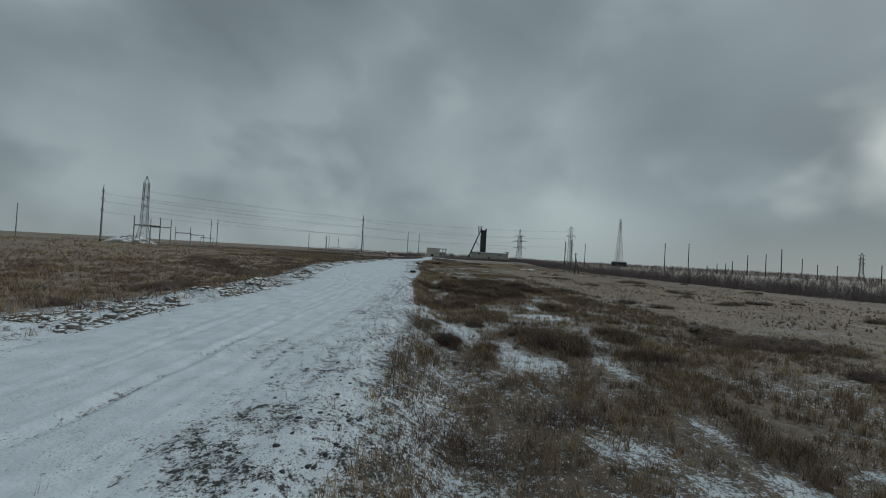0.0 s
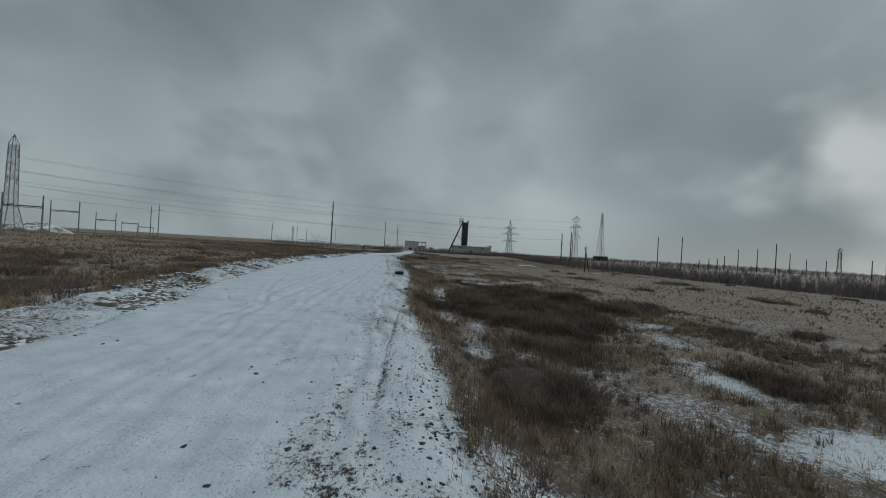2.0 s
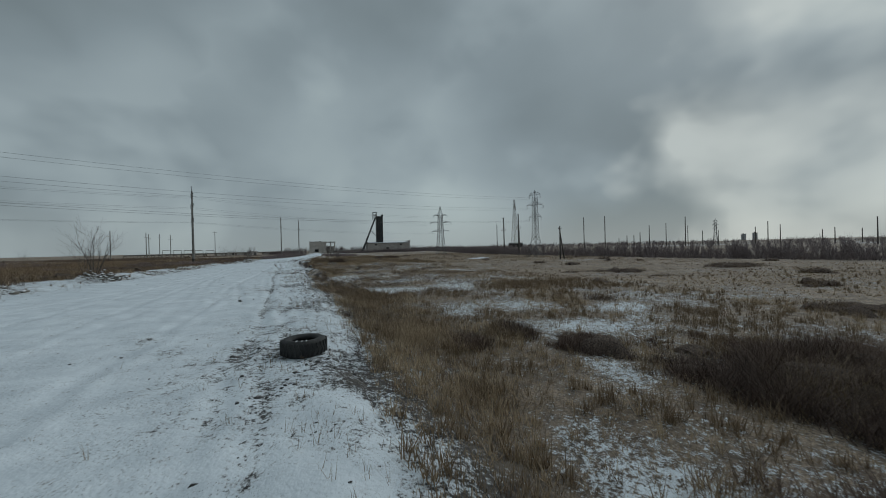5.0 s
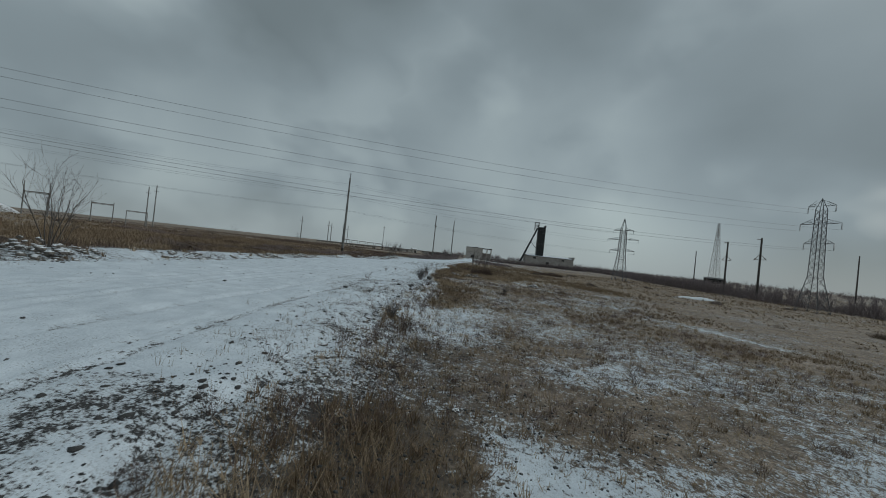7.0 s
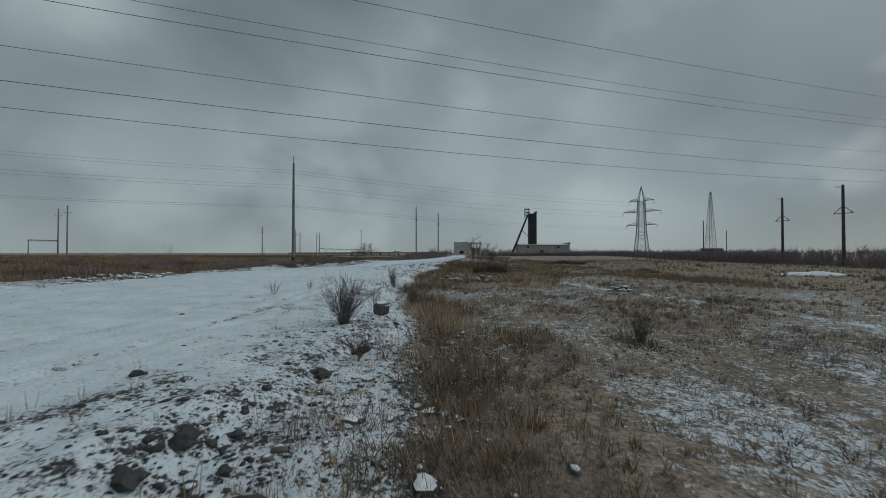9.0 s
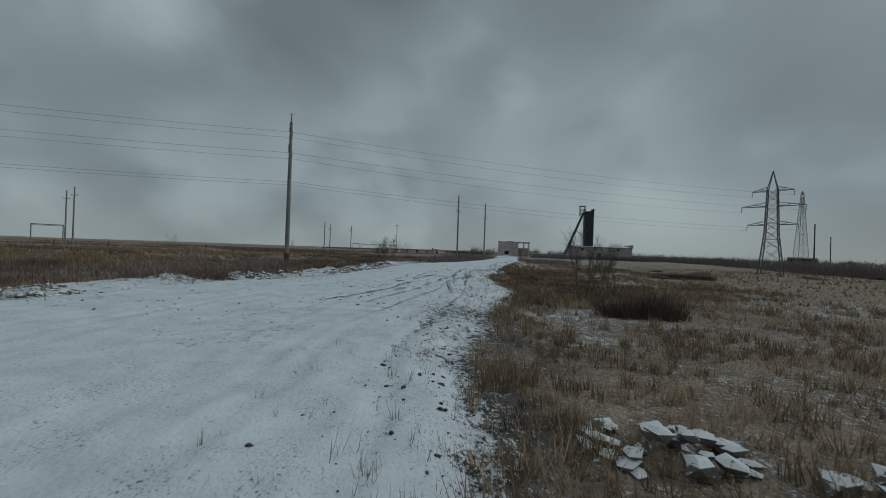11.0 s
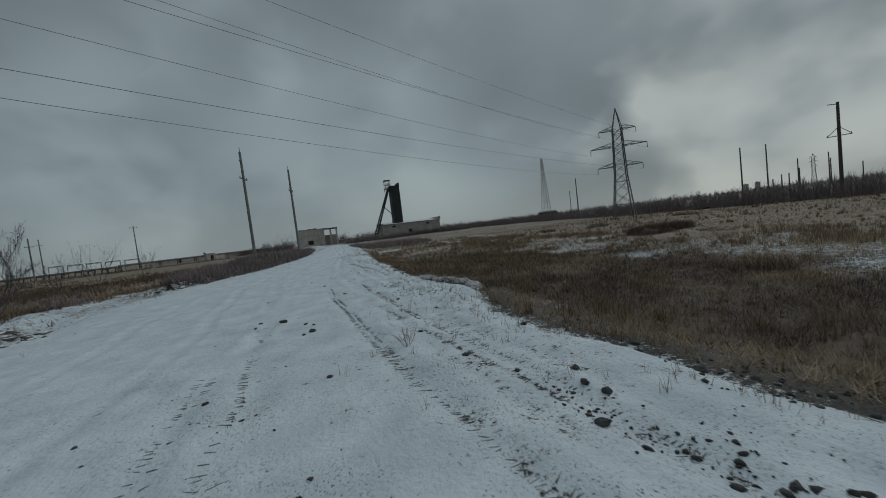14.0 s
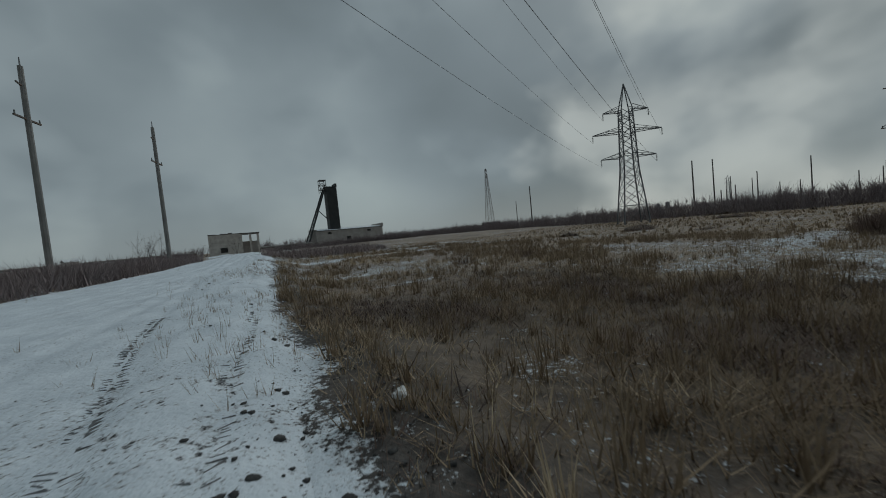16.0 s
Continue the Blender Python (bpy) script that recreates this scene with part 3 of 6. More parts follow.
def road_bare(x, y, l, r):
    """How far the road's dirt shows, from the edges l and r."""
    width = r - l
    u = (x - l) / width
    bare = 0.03 + 0.22 * (rough_noise(x, y, 5.0, 44, 3) - 0.5)
    late = ease(y, 140, 160)
    for at, seed, wander in RUTS:
        off = rut(x, y, l, r, at, seed, wander)
        track = np.exp(-(off / 0.19) ** 2) * ease(grain(y, 0 * y, 17, seed + 60), 0.35, 0.6)
        bare = bare + (0.26 - 0.16 * ease(y, 184, 192)) * track * ease(rough_noise(x, y, 1.6, seed + 90, 3), 0.35, 0.6)
    for k, (line, half, amount) in enumerate(TRACKS):
        at, there = along_track(line, y)
        off = (x - at) / half
        bare = bare + amount * there * np.exp(-off * off) * (0.25 + 0.75 * ease(rough_noise(x, y, 1.3, 160 + k, 3), 0.36, 0.58))
    # the right shoulder is stony; the left rim is a little
    shoulder = 0.55 * np.exp(-(np.maximum(r - x, 0) / 3.6) ** 2) + 0.45 * np.exp(-(np.maximum(r - x, 0) / 1.3) ** 2)
    bare = bare + (0.60 - 0.12 * late - 0.16 * ease(y, 168, 176) - 0.10 * ease(y, 186, 192)) * shoulder * (0.12 + 0.88 * ease(rough_noise(x, y, 2.4, 47, 5), 0.42, 0.70))
    bare = bare - 0.22 * np.exp(-(((y - 112.9) / 8) ** 2 + ((x + 5.13) / 2.6) ** 2)) + 0.22 * np.exp(-(((y - 75.9) / 4) ** 2 + ((x + 4.86) / 2.0) ** 2))
    bare = bare + 0.45 * np.exp(-((x - l) / 1.4) ** 2) * ease(rough_noise(x, y, 2.0, 48, 3), 0.3, 0.65)
    # churned places and a line of clods thrown up by wheels
    bare = bare + (0.34 - 0.20 * ease(y, 168, 178)) * ease(rough_noise(x, y, 4.5, 49, 4), 0.54, 0.72) * ease(u, 0.25, 0.75)
    for cx, cy, rx, ry in ((-3.9, 32, 1.8, 5.0), (-3.6, 9, 1.6, 7.0), (-4.4, 22, 1.2, 4.0), (-4.4, 77, 2.4, 6.0), (-5.0, 95, 2.2, 9.0), (-5.6, 112, 2.4, 6.0), (-6.0, 120.5, 2.4, 5.0), (-5.8, 132, 1.6, 5.0)):
        bare = bare + 0.42 * np.exp(-((x - cx) / rx) ** 2 - ((y - cy) / ry) ** 2) * ease(rough_noise(x, y, 0.9, 53, 4), 0.35, 0.65)
    # wet hollows where the snow has melted
    bare = bare + 1.0 * np.exp(-(((y - 175.3) / 0.30) ** 2 + ((x + 10.51) / 0.42) ** 2) ** 2) + 0.5 * np.exp(-(((y - 175.5) / 0.4) ** 2 + ((x + 11.11) / 0.18) ** 2)) + 0.42 * np.exp(-(((y - 175.2) / 0.5) ** 2 + ((x + 11.93) / 0.2) ** 2)) + 0.5 * np.exp(-(((y - 171.9) / 0.25) ** 2 + ((x + 12.18) / 0.35) ** 2))
    return np.minimum(bare, 0.74 + 0.3 * np.exp(-(((y - 175.2) / 0.5) ** 2 + ((x + 10.51) / 0.7) ** 2)))


def thawed(x, y):
    """Where wheels and thaw have left grey slush on the road."""
    a = np.exp(-(((y - 162.4) / 1.3) ** 2 + ((x + 10.83 + 0.05 * (y - 162.4)) / 0.30) ** 2) ** 2)
    b = 0.8 * np.exp(-(((y - 175.3) / 0.3) ** 2 + ((x + 10.51) / 0.4) ** 2) ** 2)
    at, _ = along_track(TRACKS[3][0], y)
    c = 0.62 * np.exp(-((x - at) / 0.16) ** 2) * ease(y, 158, 160) * ease(y, 167.5, 165.5)
    return np.maximum(np.maximum(a, b), c)


def cover(x, y, l, r):
    """Snow and dirt of the sheet at x, y: the road's own between l and r, the field's beyond, with a ragged change."""
    out = np.where(x > 0.5 * (l + r), x - r, l - x) + (1 - 0.55 * ease(y, 150, 165)) * (1.5 * (rough_noise(x, y, 1.5, 57, 4) - 0.5) + 1.2 * (rough_noise(x, y, 5.0, 58, 2) - 0.5))
    late = ease(y, 156, 170)
    f = np.where(y < 288, ease(out, -0.7 + 0.4 * late, 1.3 - 0.9 * late), 1.0)
    snow = (1.40 - road_bare(x, y, l, r)) * (1 - f) + field_snow(x, y) * f
    return snow, 1 - ease(out + 2.0 * (rough_noise(x, y, 2.0, 75, 3) - 0.5), -0.3, 4.2 + 3.0 * np.exp(-((y - 104) / 18) ** 2) - 2.4 * ease(y, 150, 168)) * np.where(y < 288, 1, 0) - np.where(y < 288, 0, 1)


# stands of dark weeds: centre and half lengths
WEEDS_BY_START = [(8, 7, 1, 0.9), (1, 10.2, 1, 1.3), (3.2, 10.2, 1, 0.8), (10.8, 10.6, 1.2, 0.9), (4.9, 12.2, 1.2, 0.8), (7.8, 13.4, 0.9, 0.9), (3.7, 15.7, 0.7, 0.8), (0.2, 17.4, 0.6, 0.9),
                  (3.1, 19.2, 0.7, 0.8), (12.2, 19.9, 1.6, 1.1), (8.6, 20.6, 1.2, 1.4), (3.6, 21.2, 0.6, 0.7), (1.2, 21.5, 0.6, 1)]
WEEDS_NEAR = [(1.6, 22.6, 0.5, 0.8), (7.8, 24.2, 2.7, 3), (25, 26, 5.4, 3.2), (13.8, 26.5, 1.3, 2.4), (3.6, 28.4, 0.6, 1.2), (-21.1, 30.1, 1.4, 3), (2.4, 39.5, 2, 3.6), (20.3, 44, 2.7, 1.5),
              (5.4, 44, 2.4, 3), (28.6, 46.3, 3, 0.8), (-24, 47, 2, 1.6), (-22.9, 47.4, 1.4, 4)]
WEEDS_MIDDLE = [(8.6, 49, 3, 3.4), (27.4, 50.3, 1.7, 0.9), (21.3, 50.5, 1.7, 1), (6.2, 51.5, 2.8, 4.2), (-29, 53, 2.2, 1.5), (45, 53.5, 3.2, 1), (10.5, 56, 4, 5), (5.6, 57, 4.6, 4.6),
                (18.6, 58, 2.4, 1.6), (14.6, 60, 3, 2.8), (-35, 60, 2.4, 1.5), (-22.5, 62.7, 1.2, 2), (22.5, 63, 1.9, 1.4), (4.5, 64, 2.6, 4), (15, 65, 3.4, 5.5)]
WEEDS_BEYOND = [(-42, 67, 2.6, 1.4), (10.5, 69, 5, 5), (-28.7, 72.3, 2.2, 2), (52.6, 75, 2.6, 1.6), (23.1, 76, 1.9, 1.5), (6.2, 76.4, 1.3, 1.6), (2.2, 78, 0.9, 1.1), (14.2, 84, 1.7, 1),
                (-33.9, 87.1, 2.4, 1.2), (-47.4, 92.3, 1.8, 0.9)]
WEEDS_FAR_OFF = [(34, 96, 1.6, 0.8), (-30.6, 100.2, 1.6, 1.2), (-45.4, 100.8, 2, 1.2), (57.4, 103, 3.6, 3), (-40.2, 107.8, 1.8, 1.2), (41, 120, 2.2, 1), (3.4, 126.4, 0.6, 0.7), (-30.6, 129.5, 2, 4),
                 (66, 150, 4, 1.2), (1.8, 160.3, 2, 1), (24, 165, 1.2, 0.8), (19, 199.8, 1.6, 0.9), (22.8, 201.5, 4.2, 1.8), (4.4, 211.3, 0.7, 0.5), (6.8, 216, 0.6, 0.5)]
DARK_STANDS = WEEDS_BY_START + WEEDS_NEAR + WEEDS_MIDDLE + WEEDS_BEYOND + WEEDS_FAR_OFF


def stand(x, y):
    best = np.zeros_like(x)
    wob = 0.9 * (rough_noise(x, y, 3.0, 71, 3) - 0.5) + 0.9 * (rough_noise(x, y, 0.9, 76, 3) - 0.5)
    for cx, cy, rx, ry in DARK_STANDS:
        best = np.maximum(best, 1.25 - np.sqrt(((x - cx) / rx) ** 2 + ((y - cy) / ry) ** 2) + wob)
    best = best - 0.55 * ease(rough_noise(x, y, 2.6, 87, 3), 0.54, 0.68) * ease(y, 34, 42)
    small = 1.4 * ease(rough_noise(x * 0.7, y, 4.2, 74, 2), 0.78, 0.92) - 0.25
    return np.maximum(best, small + 0.5 * wob)


gx, gy, gf = grid(outward(-34, 40, 0.5, 2600), outward(-8, 250, 0.5, 2600))
lying, dirty = cover(gx, gy, left_edge(gy), right_edge(gy))
humus = np.clip(np.maximum(1.6 * stand(gx, gy) + 0.2, ease(gy, 162, 170) * ease(gy, 216, 206) * ease(gx + 4 * (rough_noise(gx, gy, 6, 89, 3) - 0.5), 11, 6) * ease(gx, -11, -8)) + 0.8 * np.exp(-(((gx - 4) / 14) ** 2 + ((gy - 14) / 26) ** 2)) + 0.7 * np.exp(-(((gx - 1) / 6) ** 2 + ((gy - 84) / 11) ** 2)), 0, 1)
ground = new("ground", big_mesh("ground", np.stack([gx, gy, ground_z(gx, gy)], 1), gf, SNOWY, True, snow=lying, dirt=dirty, loam=humus))
tagged(ground, "rough steppe ground of dry grass, soil and thin snow", "ground", kind="structure")


# ---- the road ----
def road_top(x, y, l, r):
    """The height of the road's surface between its edges l and r, which sinks into the ground at its rims."""
    rim = np.minimum(x - l, r - x)
    bumps = 0.07 * (rough_noise(x, y, 2.2, 41, 4) - 0.5) + 0.22 * (rough_noise(x, y, 14, 43, 2) - 0.5) * ease(rim, 0, 4)
    bumps = bumps + 0.05 * (rough_noise(x, y, 0.7, 45, 3) - 0.5) * (0.3 + 0.7 * ease(rough_noise(x, y, 6.0, 46, 2), 0.4, 0.6))
    dig = 0 * x
    for at, seed, wander in RUTS:
        off = rut(x, y, l, r, at, seed, wander)
        track = np.exp(-(off / 0.19) ** 2) * ease(grain(y, 0 * y, 17, seed + 60), 0.35, 0.6)
        dig = dig + 0.03 * track - 0.02 * np.exp(-((np.abs(off) - 0.35) / 0.13) ** 2)
    for line, half, amount in TRACKS:
        at, there = along_track(line, y)
        dig = dig + 0.045 * there * np.exp(-((x - at) / (half + 0.06)) ** 2)
    shoulder = np.exp(-(np.maximum(r - x, 0) / 3.4) ** 2)
    z = road_z(y, x) + bumps - dig + (0.16 * shoulder + 0.06 * np.exp(-((x - l) / 1.6) ** 2)) * (rough_noise(x, y, 0.8, 51, 4) - 0.3)
    return z - 0.42 * ease(rim, 1.2, -0.5) ** 2


def make_road():
    ys = np.concatenate([np.arange(-12, 145, 0.22), np.arange(145, 212, 0.12), np.arange(212, 291, 0.3)])
    us = np.linspace(0, 1, 135)
    l, r = left_edge(ys)[:, None], right_edge(ys)[:, None]
    u, y = np.meshgrid(us, ys)
    x = l - 0.5 + (r - l + 1.0) * u
    n, m = len(us), len(ys)
    i = (np.arange(m - 1)[:, None] * n + np.arange(n - 1)[None, :]).ravel()
    lying, dirty = cover(x, y, l, r)
    me = big_mesh("road", np.stack([x.ravel(), y.ravel(), road_top(x, y, l, r).ravel()], 1), np.stack([i, i + 1, i + 1 + n, i + n], 1), SNOWY, True, snow=lying, dirt=dirty, wet=thawed(x, y))
    return tagged(new("road", me), "wide snow-covered dirt road with tyre tracks and stony edges", "road", kind="structure")


make_road()


def on_top(x, y):
    """Heights of whatever lies at x, y, road or ground, on arrays."""
    l, r = left_edge(y), right_edge(y)
    road = (x > l) & (x < r) & (y < 290)
    return np.where(road, np.maximum(road_top(x, y, l, r), ground_z(x, y)), ground_z(x, y))


# ---- dry growth ----
def blades(x, y, tall, lean, width, count, seed, base=None):
    """Tufts of thin three-cornered stalks: arrays of the tufts' places, heights, spread and stalk width."""
    rng = np.random.default_rng(seed)
    z = ground_z(x, y) if base is None else base
    x, y, z, tall, lean, width = (np.repeat(a, count) for a in (x, y, z, tall, lean, width))
    n = len(x)
    turn, reach = rng.uniform(0, 2 * np.pi, n), rng.uniform(0.1, 1.0, n) * lean
    spot = rng.uniform(0, 2 * np.pi, n)
    away = rng.uniform(0, 0.5, n) * lean
    bx, by = x + away * np.cos(spot), y + away * np.sin(spot)
    h = tall * rng.uniform(0.45, 1.0, n)
    cx, cy = np.cos(turn), np.sin(turn)
    a = np.stack([bx - cy * width / 2, by + cx * width / 2, z - 0.05], 1)
    b = np.stack([bx + cy * width / 2, by - cx * width / 2, z - 0.05], 1)
    c = np.stack([bx + cx * reach + rng.normal(0, 0.04, n), by + cy * reach, z + h], 1)
    v = np.stack([a, b, c], 1).reshape(-1, 3)
    return v, np.arange(3 * n).reshape(-1, 3)


def scatter(n, x0, x1, y0, y1, seed):
    rng = np.random.default_rng(seed)
    return rng.uniform(x0, x1, n), rng.uniform(y0, y1, n), rng


def off_road(x, y, gap=0.3):
    return (x > np.interp(y, RIGHT_Y, RIGHT_X) + gap) | (x < np.interp(y, LEFT_Y, LEFT_X) - gap) | (y > 290)


# dark stands of weed: centre, half lengths
def reeds(x, y):
    """The belt of tall brown grass in the hollow right of the road's end, and the tan beds further back."""
    a = ease(y, 164, 171) * ease(y, 214, 204) * ease(x + 9 * (rough_noise(x, y, 9, 68, 3) - 0.5), 11, 6) * ease(x - np.interp(y, RIGHT_Y, RIGHT_X), 0.0, 0.5)
    b = np.exp(-(((x - 3.2) / 1.5) ** 2 + ((y - 33) / 2.4) ** 2)) + np.exp(-(((x - 0.21) / 2.4) ** 2 + ((y - 92.2) / 5) ** 2)) + np.exp(-(((x + 1.88) / 1.5) ** 2 + ((y - 128.5) / 4) ** 2)) + 0.8 * np.exp(-(((x + 0.85) / 1.2) ** 2 + ((y - 117.9) / 6) ** 2)) + 0.9 * np.exp(-(((x - 0.59) / 2.0) ** 2 + ((y - 79.7) / 7) ** 2)) + 1.3 * np.exp(-(((x - 0.02) / 1.1) ** 2 + ((y - 126.6) / 0.8) ** 2) ** 2) + np.exp(-(((x + 0.53) / 0.7) ** 2 + ((y - 131.0) / 0.8) ** 2) ** 2) + 1.1 * np.exp(-(((x + 0.63) / 1.3) ** 2 + ((y - 96.1) / 3.0) ** 2) ** 2)
    a = a * (1 - 0.85 * ease(field_snow(x, y), 0.5, 0.75))
    return np.maximum(a, 1.2 * b * (1 - 0.85 * ease(field_snow(x, y), 0.62, 0.85)))


def grow_field():
    # short straw, close to the path and then further off with broader, fewer stalks
    for n, x0, x1, y0, y1, wide, tall, count, seed in ((46000, -6, 22, -6, 246, 0.020, 0.42, 14, 101), (56000, 20, 75, -6, 260, 0.045, 0.15, 7, 102),
                                                       (26000, -70, -12, -6, 260, 0.045, 0.40, 8, 103), (16000, 75, 200, 0, 330, 0.10, 0.22, 6, 104), (14000, -190, -65, 0, 330, 0.09, 0.45, 5, 105)):
        x, y, rng = scatter(n, x0, x1, y0, y1, seed)
        thick = 0.6 * rough_noise(x, y, 5, 61, 3) + 0.4 * grain(x, y, 0.9, 62)
        keep = off_road(x, y, 0.2) & (rng.uniform(0, 1, n) < ease(thick, 0.36 - 0.12 * (x0 == 20), 0.62 - 0.12 * (x0 == 20))) & (stand(x, y) < 0.35) & (trail(x, y) < 0.3) & (rng.uniform(0, 1, n) > 0.85 * ease(y, 164, 172) * ease(y, 214, 206) * ease(x, 9, 4) * (x > -6)) & (rng.uniform(0, 1, n) > 0.85 * ease(field_snow(x, y), 0.38, 0.58))
        x, y, thick = x[keep], y[keep], thick[keep]
        h = tall * (0.4 + 1.2 * thick) * rng.uniform(0.6, 1.2, len(x))
        turf = ease(y, 93, 99) * ease(y, 146, 138) * ease(x - np.interp(y, RIGHT_Y, RIGHT_X), 2.0, 4.0) * (x > -6)
        h = h * (1 - 0.5 * turf)
        pale = (rough_noise(x, y, 3.4, 85, 3) + rng.normal(0, 0.06, len(x)) > 0.54) | (x0 > 0)
        for pick, mat, shade in ((pale, STRAW, "straw-coloured"), (~pale, BROWN_GRASS, "brown")):
            if pick.any():
                v, f = blades(x[pick], y[pick], h[pick], h[pick] * 0.8, wide * rng.uniform(0.7, 1.5, pick.sum()), count, seed)
                stuff("dry_grass", "tufts of dry " + shade + " grass on the field", "grass", v, f, mat)
    # close low turf by the path
    x, y, rng = scatter(85000, -6, 16, -6, 220, 107)
    keep = off_road(x, y, 0.2) & (trail(x, y) < 0.3) & (rng.uniform(0, 1, len(x)) > 0.75 * ease(y, 164, 172) * ease(x, 6, 2))
    x, y = x[keep], y[keep]
    h = rng.uniform(0.07, 0.20, len(x))
    v, f = blades(x, y, h, h * 1.2, 0.018 * rng.uniform(0.7, 1.4, len(x)), 5, 107)
    stuff("low_turf", "short dry turf showing through the thin snow", "grass", v, f, STRAW)
    # taller brown grass
    for n, x0, x1, y0, y1, wide, seed in ((34000, -6, 24, -6, 246, 0.022, 111), (7000, 22, 75, -6, 250, 0.05, 112), (9000, -60, -12, -6, 250, 0.04, 113)):
        x, y, rng = scatter(n, x0, x1, y0, y1, seed)
        keep = off_road(x, y, 0.25) & (rng.uniform(0, 1, n) < ease(0.65 * rough_noise(x, y, 8, 64, 4) + 0.35 * grain(x, y, 1.3, 65), 0.43, 0.60)) & (stand(x, y) < 0.3) & (trail(x, y) < 0.3) & (rng.uniform(0, 1, n) > 0.9 * ease(field_snow(x, y), 0.36, 0.56))
        x, y = x[keep], y[keep]
        turf = ease(y, 93, 99) * ease(y, 146, 138) * ease(x - np.interp(y, RIGHT_Y, RIGHT_X), 2.0, 4.0) * (x > -6)
        h = (0.55 if x0 == -6 else 0.42) * rng.uniform(0.5, 1.3, len(x)) * (1 - 0.6 * turf)
        v, f = blades(x, y, h, h * (0.6 + 0.8 * turf), wide * rng.uniform(0.7, 1.5, len(x)), 14, seed)
        stuff("brown_grass", "clumps of tall withered brown grass on the field", "grass", v, f, BROWN_GRASS)
    # clumps of every tone between them, denser where the ground lies low
    x, y, rng = scatter(46000, -46, 26, -6, 66, 114)
    lx, ly, _ = scatter(9000, -50, -16, 66, 160, 118)
    x, y = np.concatenate([x, lx]), np.concatenate([y, ly])
    patch = 0.55 * rough_noise(x, y, 2.4, 81, 4) + 0.45 * rough_noise(x, y, 0.9, 82, 2)
    keep = off_road(x, y, 0.4) & (rng.uniform(0, 1, len(x)) < ease(patch, 0.42, 0.58)) & (rng.uniform(0, 1, len(x)) > 0.92 * ease(field_snow(x, y), 0.42, 0.66)) & (stand(x, y) < 0.4)
    x, y = x[keep], y[keep]
    tone = rough_noise(x, y, 1.7, 83, 3) + rng.normal(0, 0.05, len(x))
    for pick, mat, shade in ((tone < 0.50, DARK_WEED, "dark brown"), (tone >= 0.50, BROWN_GRASS, "brown")):
        h = rng.uniform(0.2, 0.55, pick.sum())
        v, f = blades(x[pick], y[pick], h, h * 0.9, 0.017 * rng.uniform(0.7, 1.5, pick.sum()), 14, 114)
        stuff("mixed_growth", "uneven clumps of " + shade + " dead weeds among the grass", "weeds", v, f, mat)
    # low fuzzy tufts on the short turf
    x, y, rng = scatter(5200, -5, 16, 92, 146, 119)
    keep = off_road(x, y, 0.6) & (rng.uniform(0, 1, len(x)) < ease(rough_noise(x, y, 2.2, 88, 3), 0.42, 0.58))
    x, y = x[keep], y[keep]
    tone = rng.uniform(0, 1, len(x))
    for pick, mat, shade in ((tone < 0.55, DARK_WEED, "dark brown"), (tone >= 0.55, GREY_BRUSH, "grey-brown")):
        h = rng.uniform(0.10, 0.30, pick.sum())
        v, f = blades(x[pick], y[pick], h, h * 1.7, 0.013 * rng.uniform(0.7, 1.5, pick.sum()), 22, 119)
        stuff("low_tufts", "low fuzzy " + shade + " tufts on the snowy turf", "weeds", v, f, mat)
    # a ragged fringe of brown and straw-coloured growth along the road's right edge
    x, y, rng = scatter(26000, -8, 4, -6, 165, 115)
    out = x - right_edge(y)
    keep = (out > 0.5) & (out < 4.0) & (rng.uniform(0, 1, len(x)) < ease(rough_noise(x, y, 2.2, 67, 3), 0.36, 0.58) * ease(out, 4.0, 2.0)) & (rng.uniform(0, 1, len(x)) > 0.9 * ease(field_snow(x, y), 0.55, 0.8))
    x, y = x[keep], y[keep]
    tone = rough_noise(x, y, 3.0, 70, 3) + rng.normal(0, 0.07, len(x))
    for pick, mat, shade in ((tone < 0.40, DARK_WEED, "dark brown"), ((tone >= 0.40) & (tone < 0.57), BROWN_GRASS, "brown"), (tone >= 0.57, STRAW, "straw-coloured")):
        h = rng.uniform(0.18, 0.55, pick.sum())
        v, f = blades(x[pick], y[pick], h, h * 0.9, 0.016 * rng.uniform(0.7, 1.5, pick.sum()), 14, 115)
        stuff("verge_growth", "ragged " + shade + " dead growth along the road edge", "weeds", v, f, mat)
    # the same along the left edge, behind the rubble
    x, y, rng = scatter(26000, -32, -14, -6, 215, 116)
    out = left_edge(y) - x
    keep = (out > 2.6) & (out < 9.0) & (rng.uniform(0, 1, len(x)) < ease(rough_noise(x, y, 2.8, 73, 3), 0.38, 0.60) * ease(out, 9.0, 4.5))
    x, y = x[keep], y[keep]
    tone = rough_noise(x, y, 3.0, 70, 3) + rng.normal(0, 0.07, len(x))
    for pick, mat, shade in ((tone < 0.49, DARK_WEED, "dark brown"), (tone >= 0.49, BROWN_GRASS, "brown")):
        h = rng.uniform(0.25, 0.75, pick.sum())
        v, f = blades(x[pick], y[pick], h, h * 0.9, 0.026 * rng.uniform(0.7, 1.5, pick.sum()), 12, 116)
        stuff("verge_growth", "ragged " + shade + " dead growth behind the rubble of the road edge", "weeds", v, f, mat)
    # reeds
    x, y, rng = scatter(200000, -7, 20, 20, 216, 121)
    thin = rng.uniform(0, 1, len(x)) < np.where((y > 160) | ((y > 72) & (y < 95)), 1.0, 0.5)
    x, y = x[thin], y[thin]
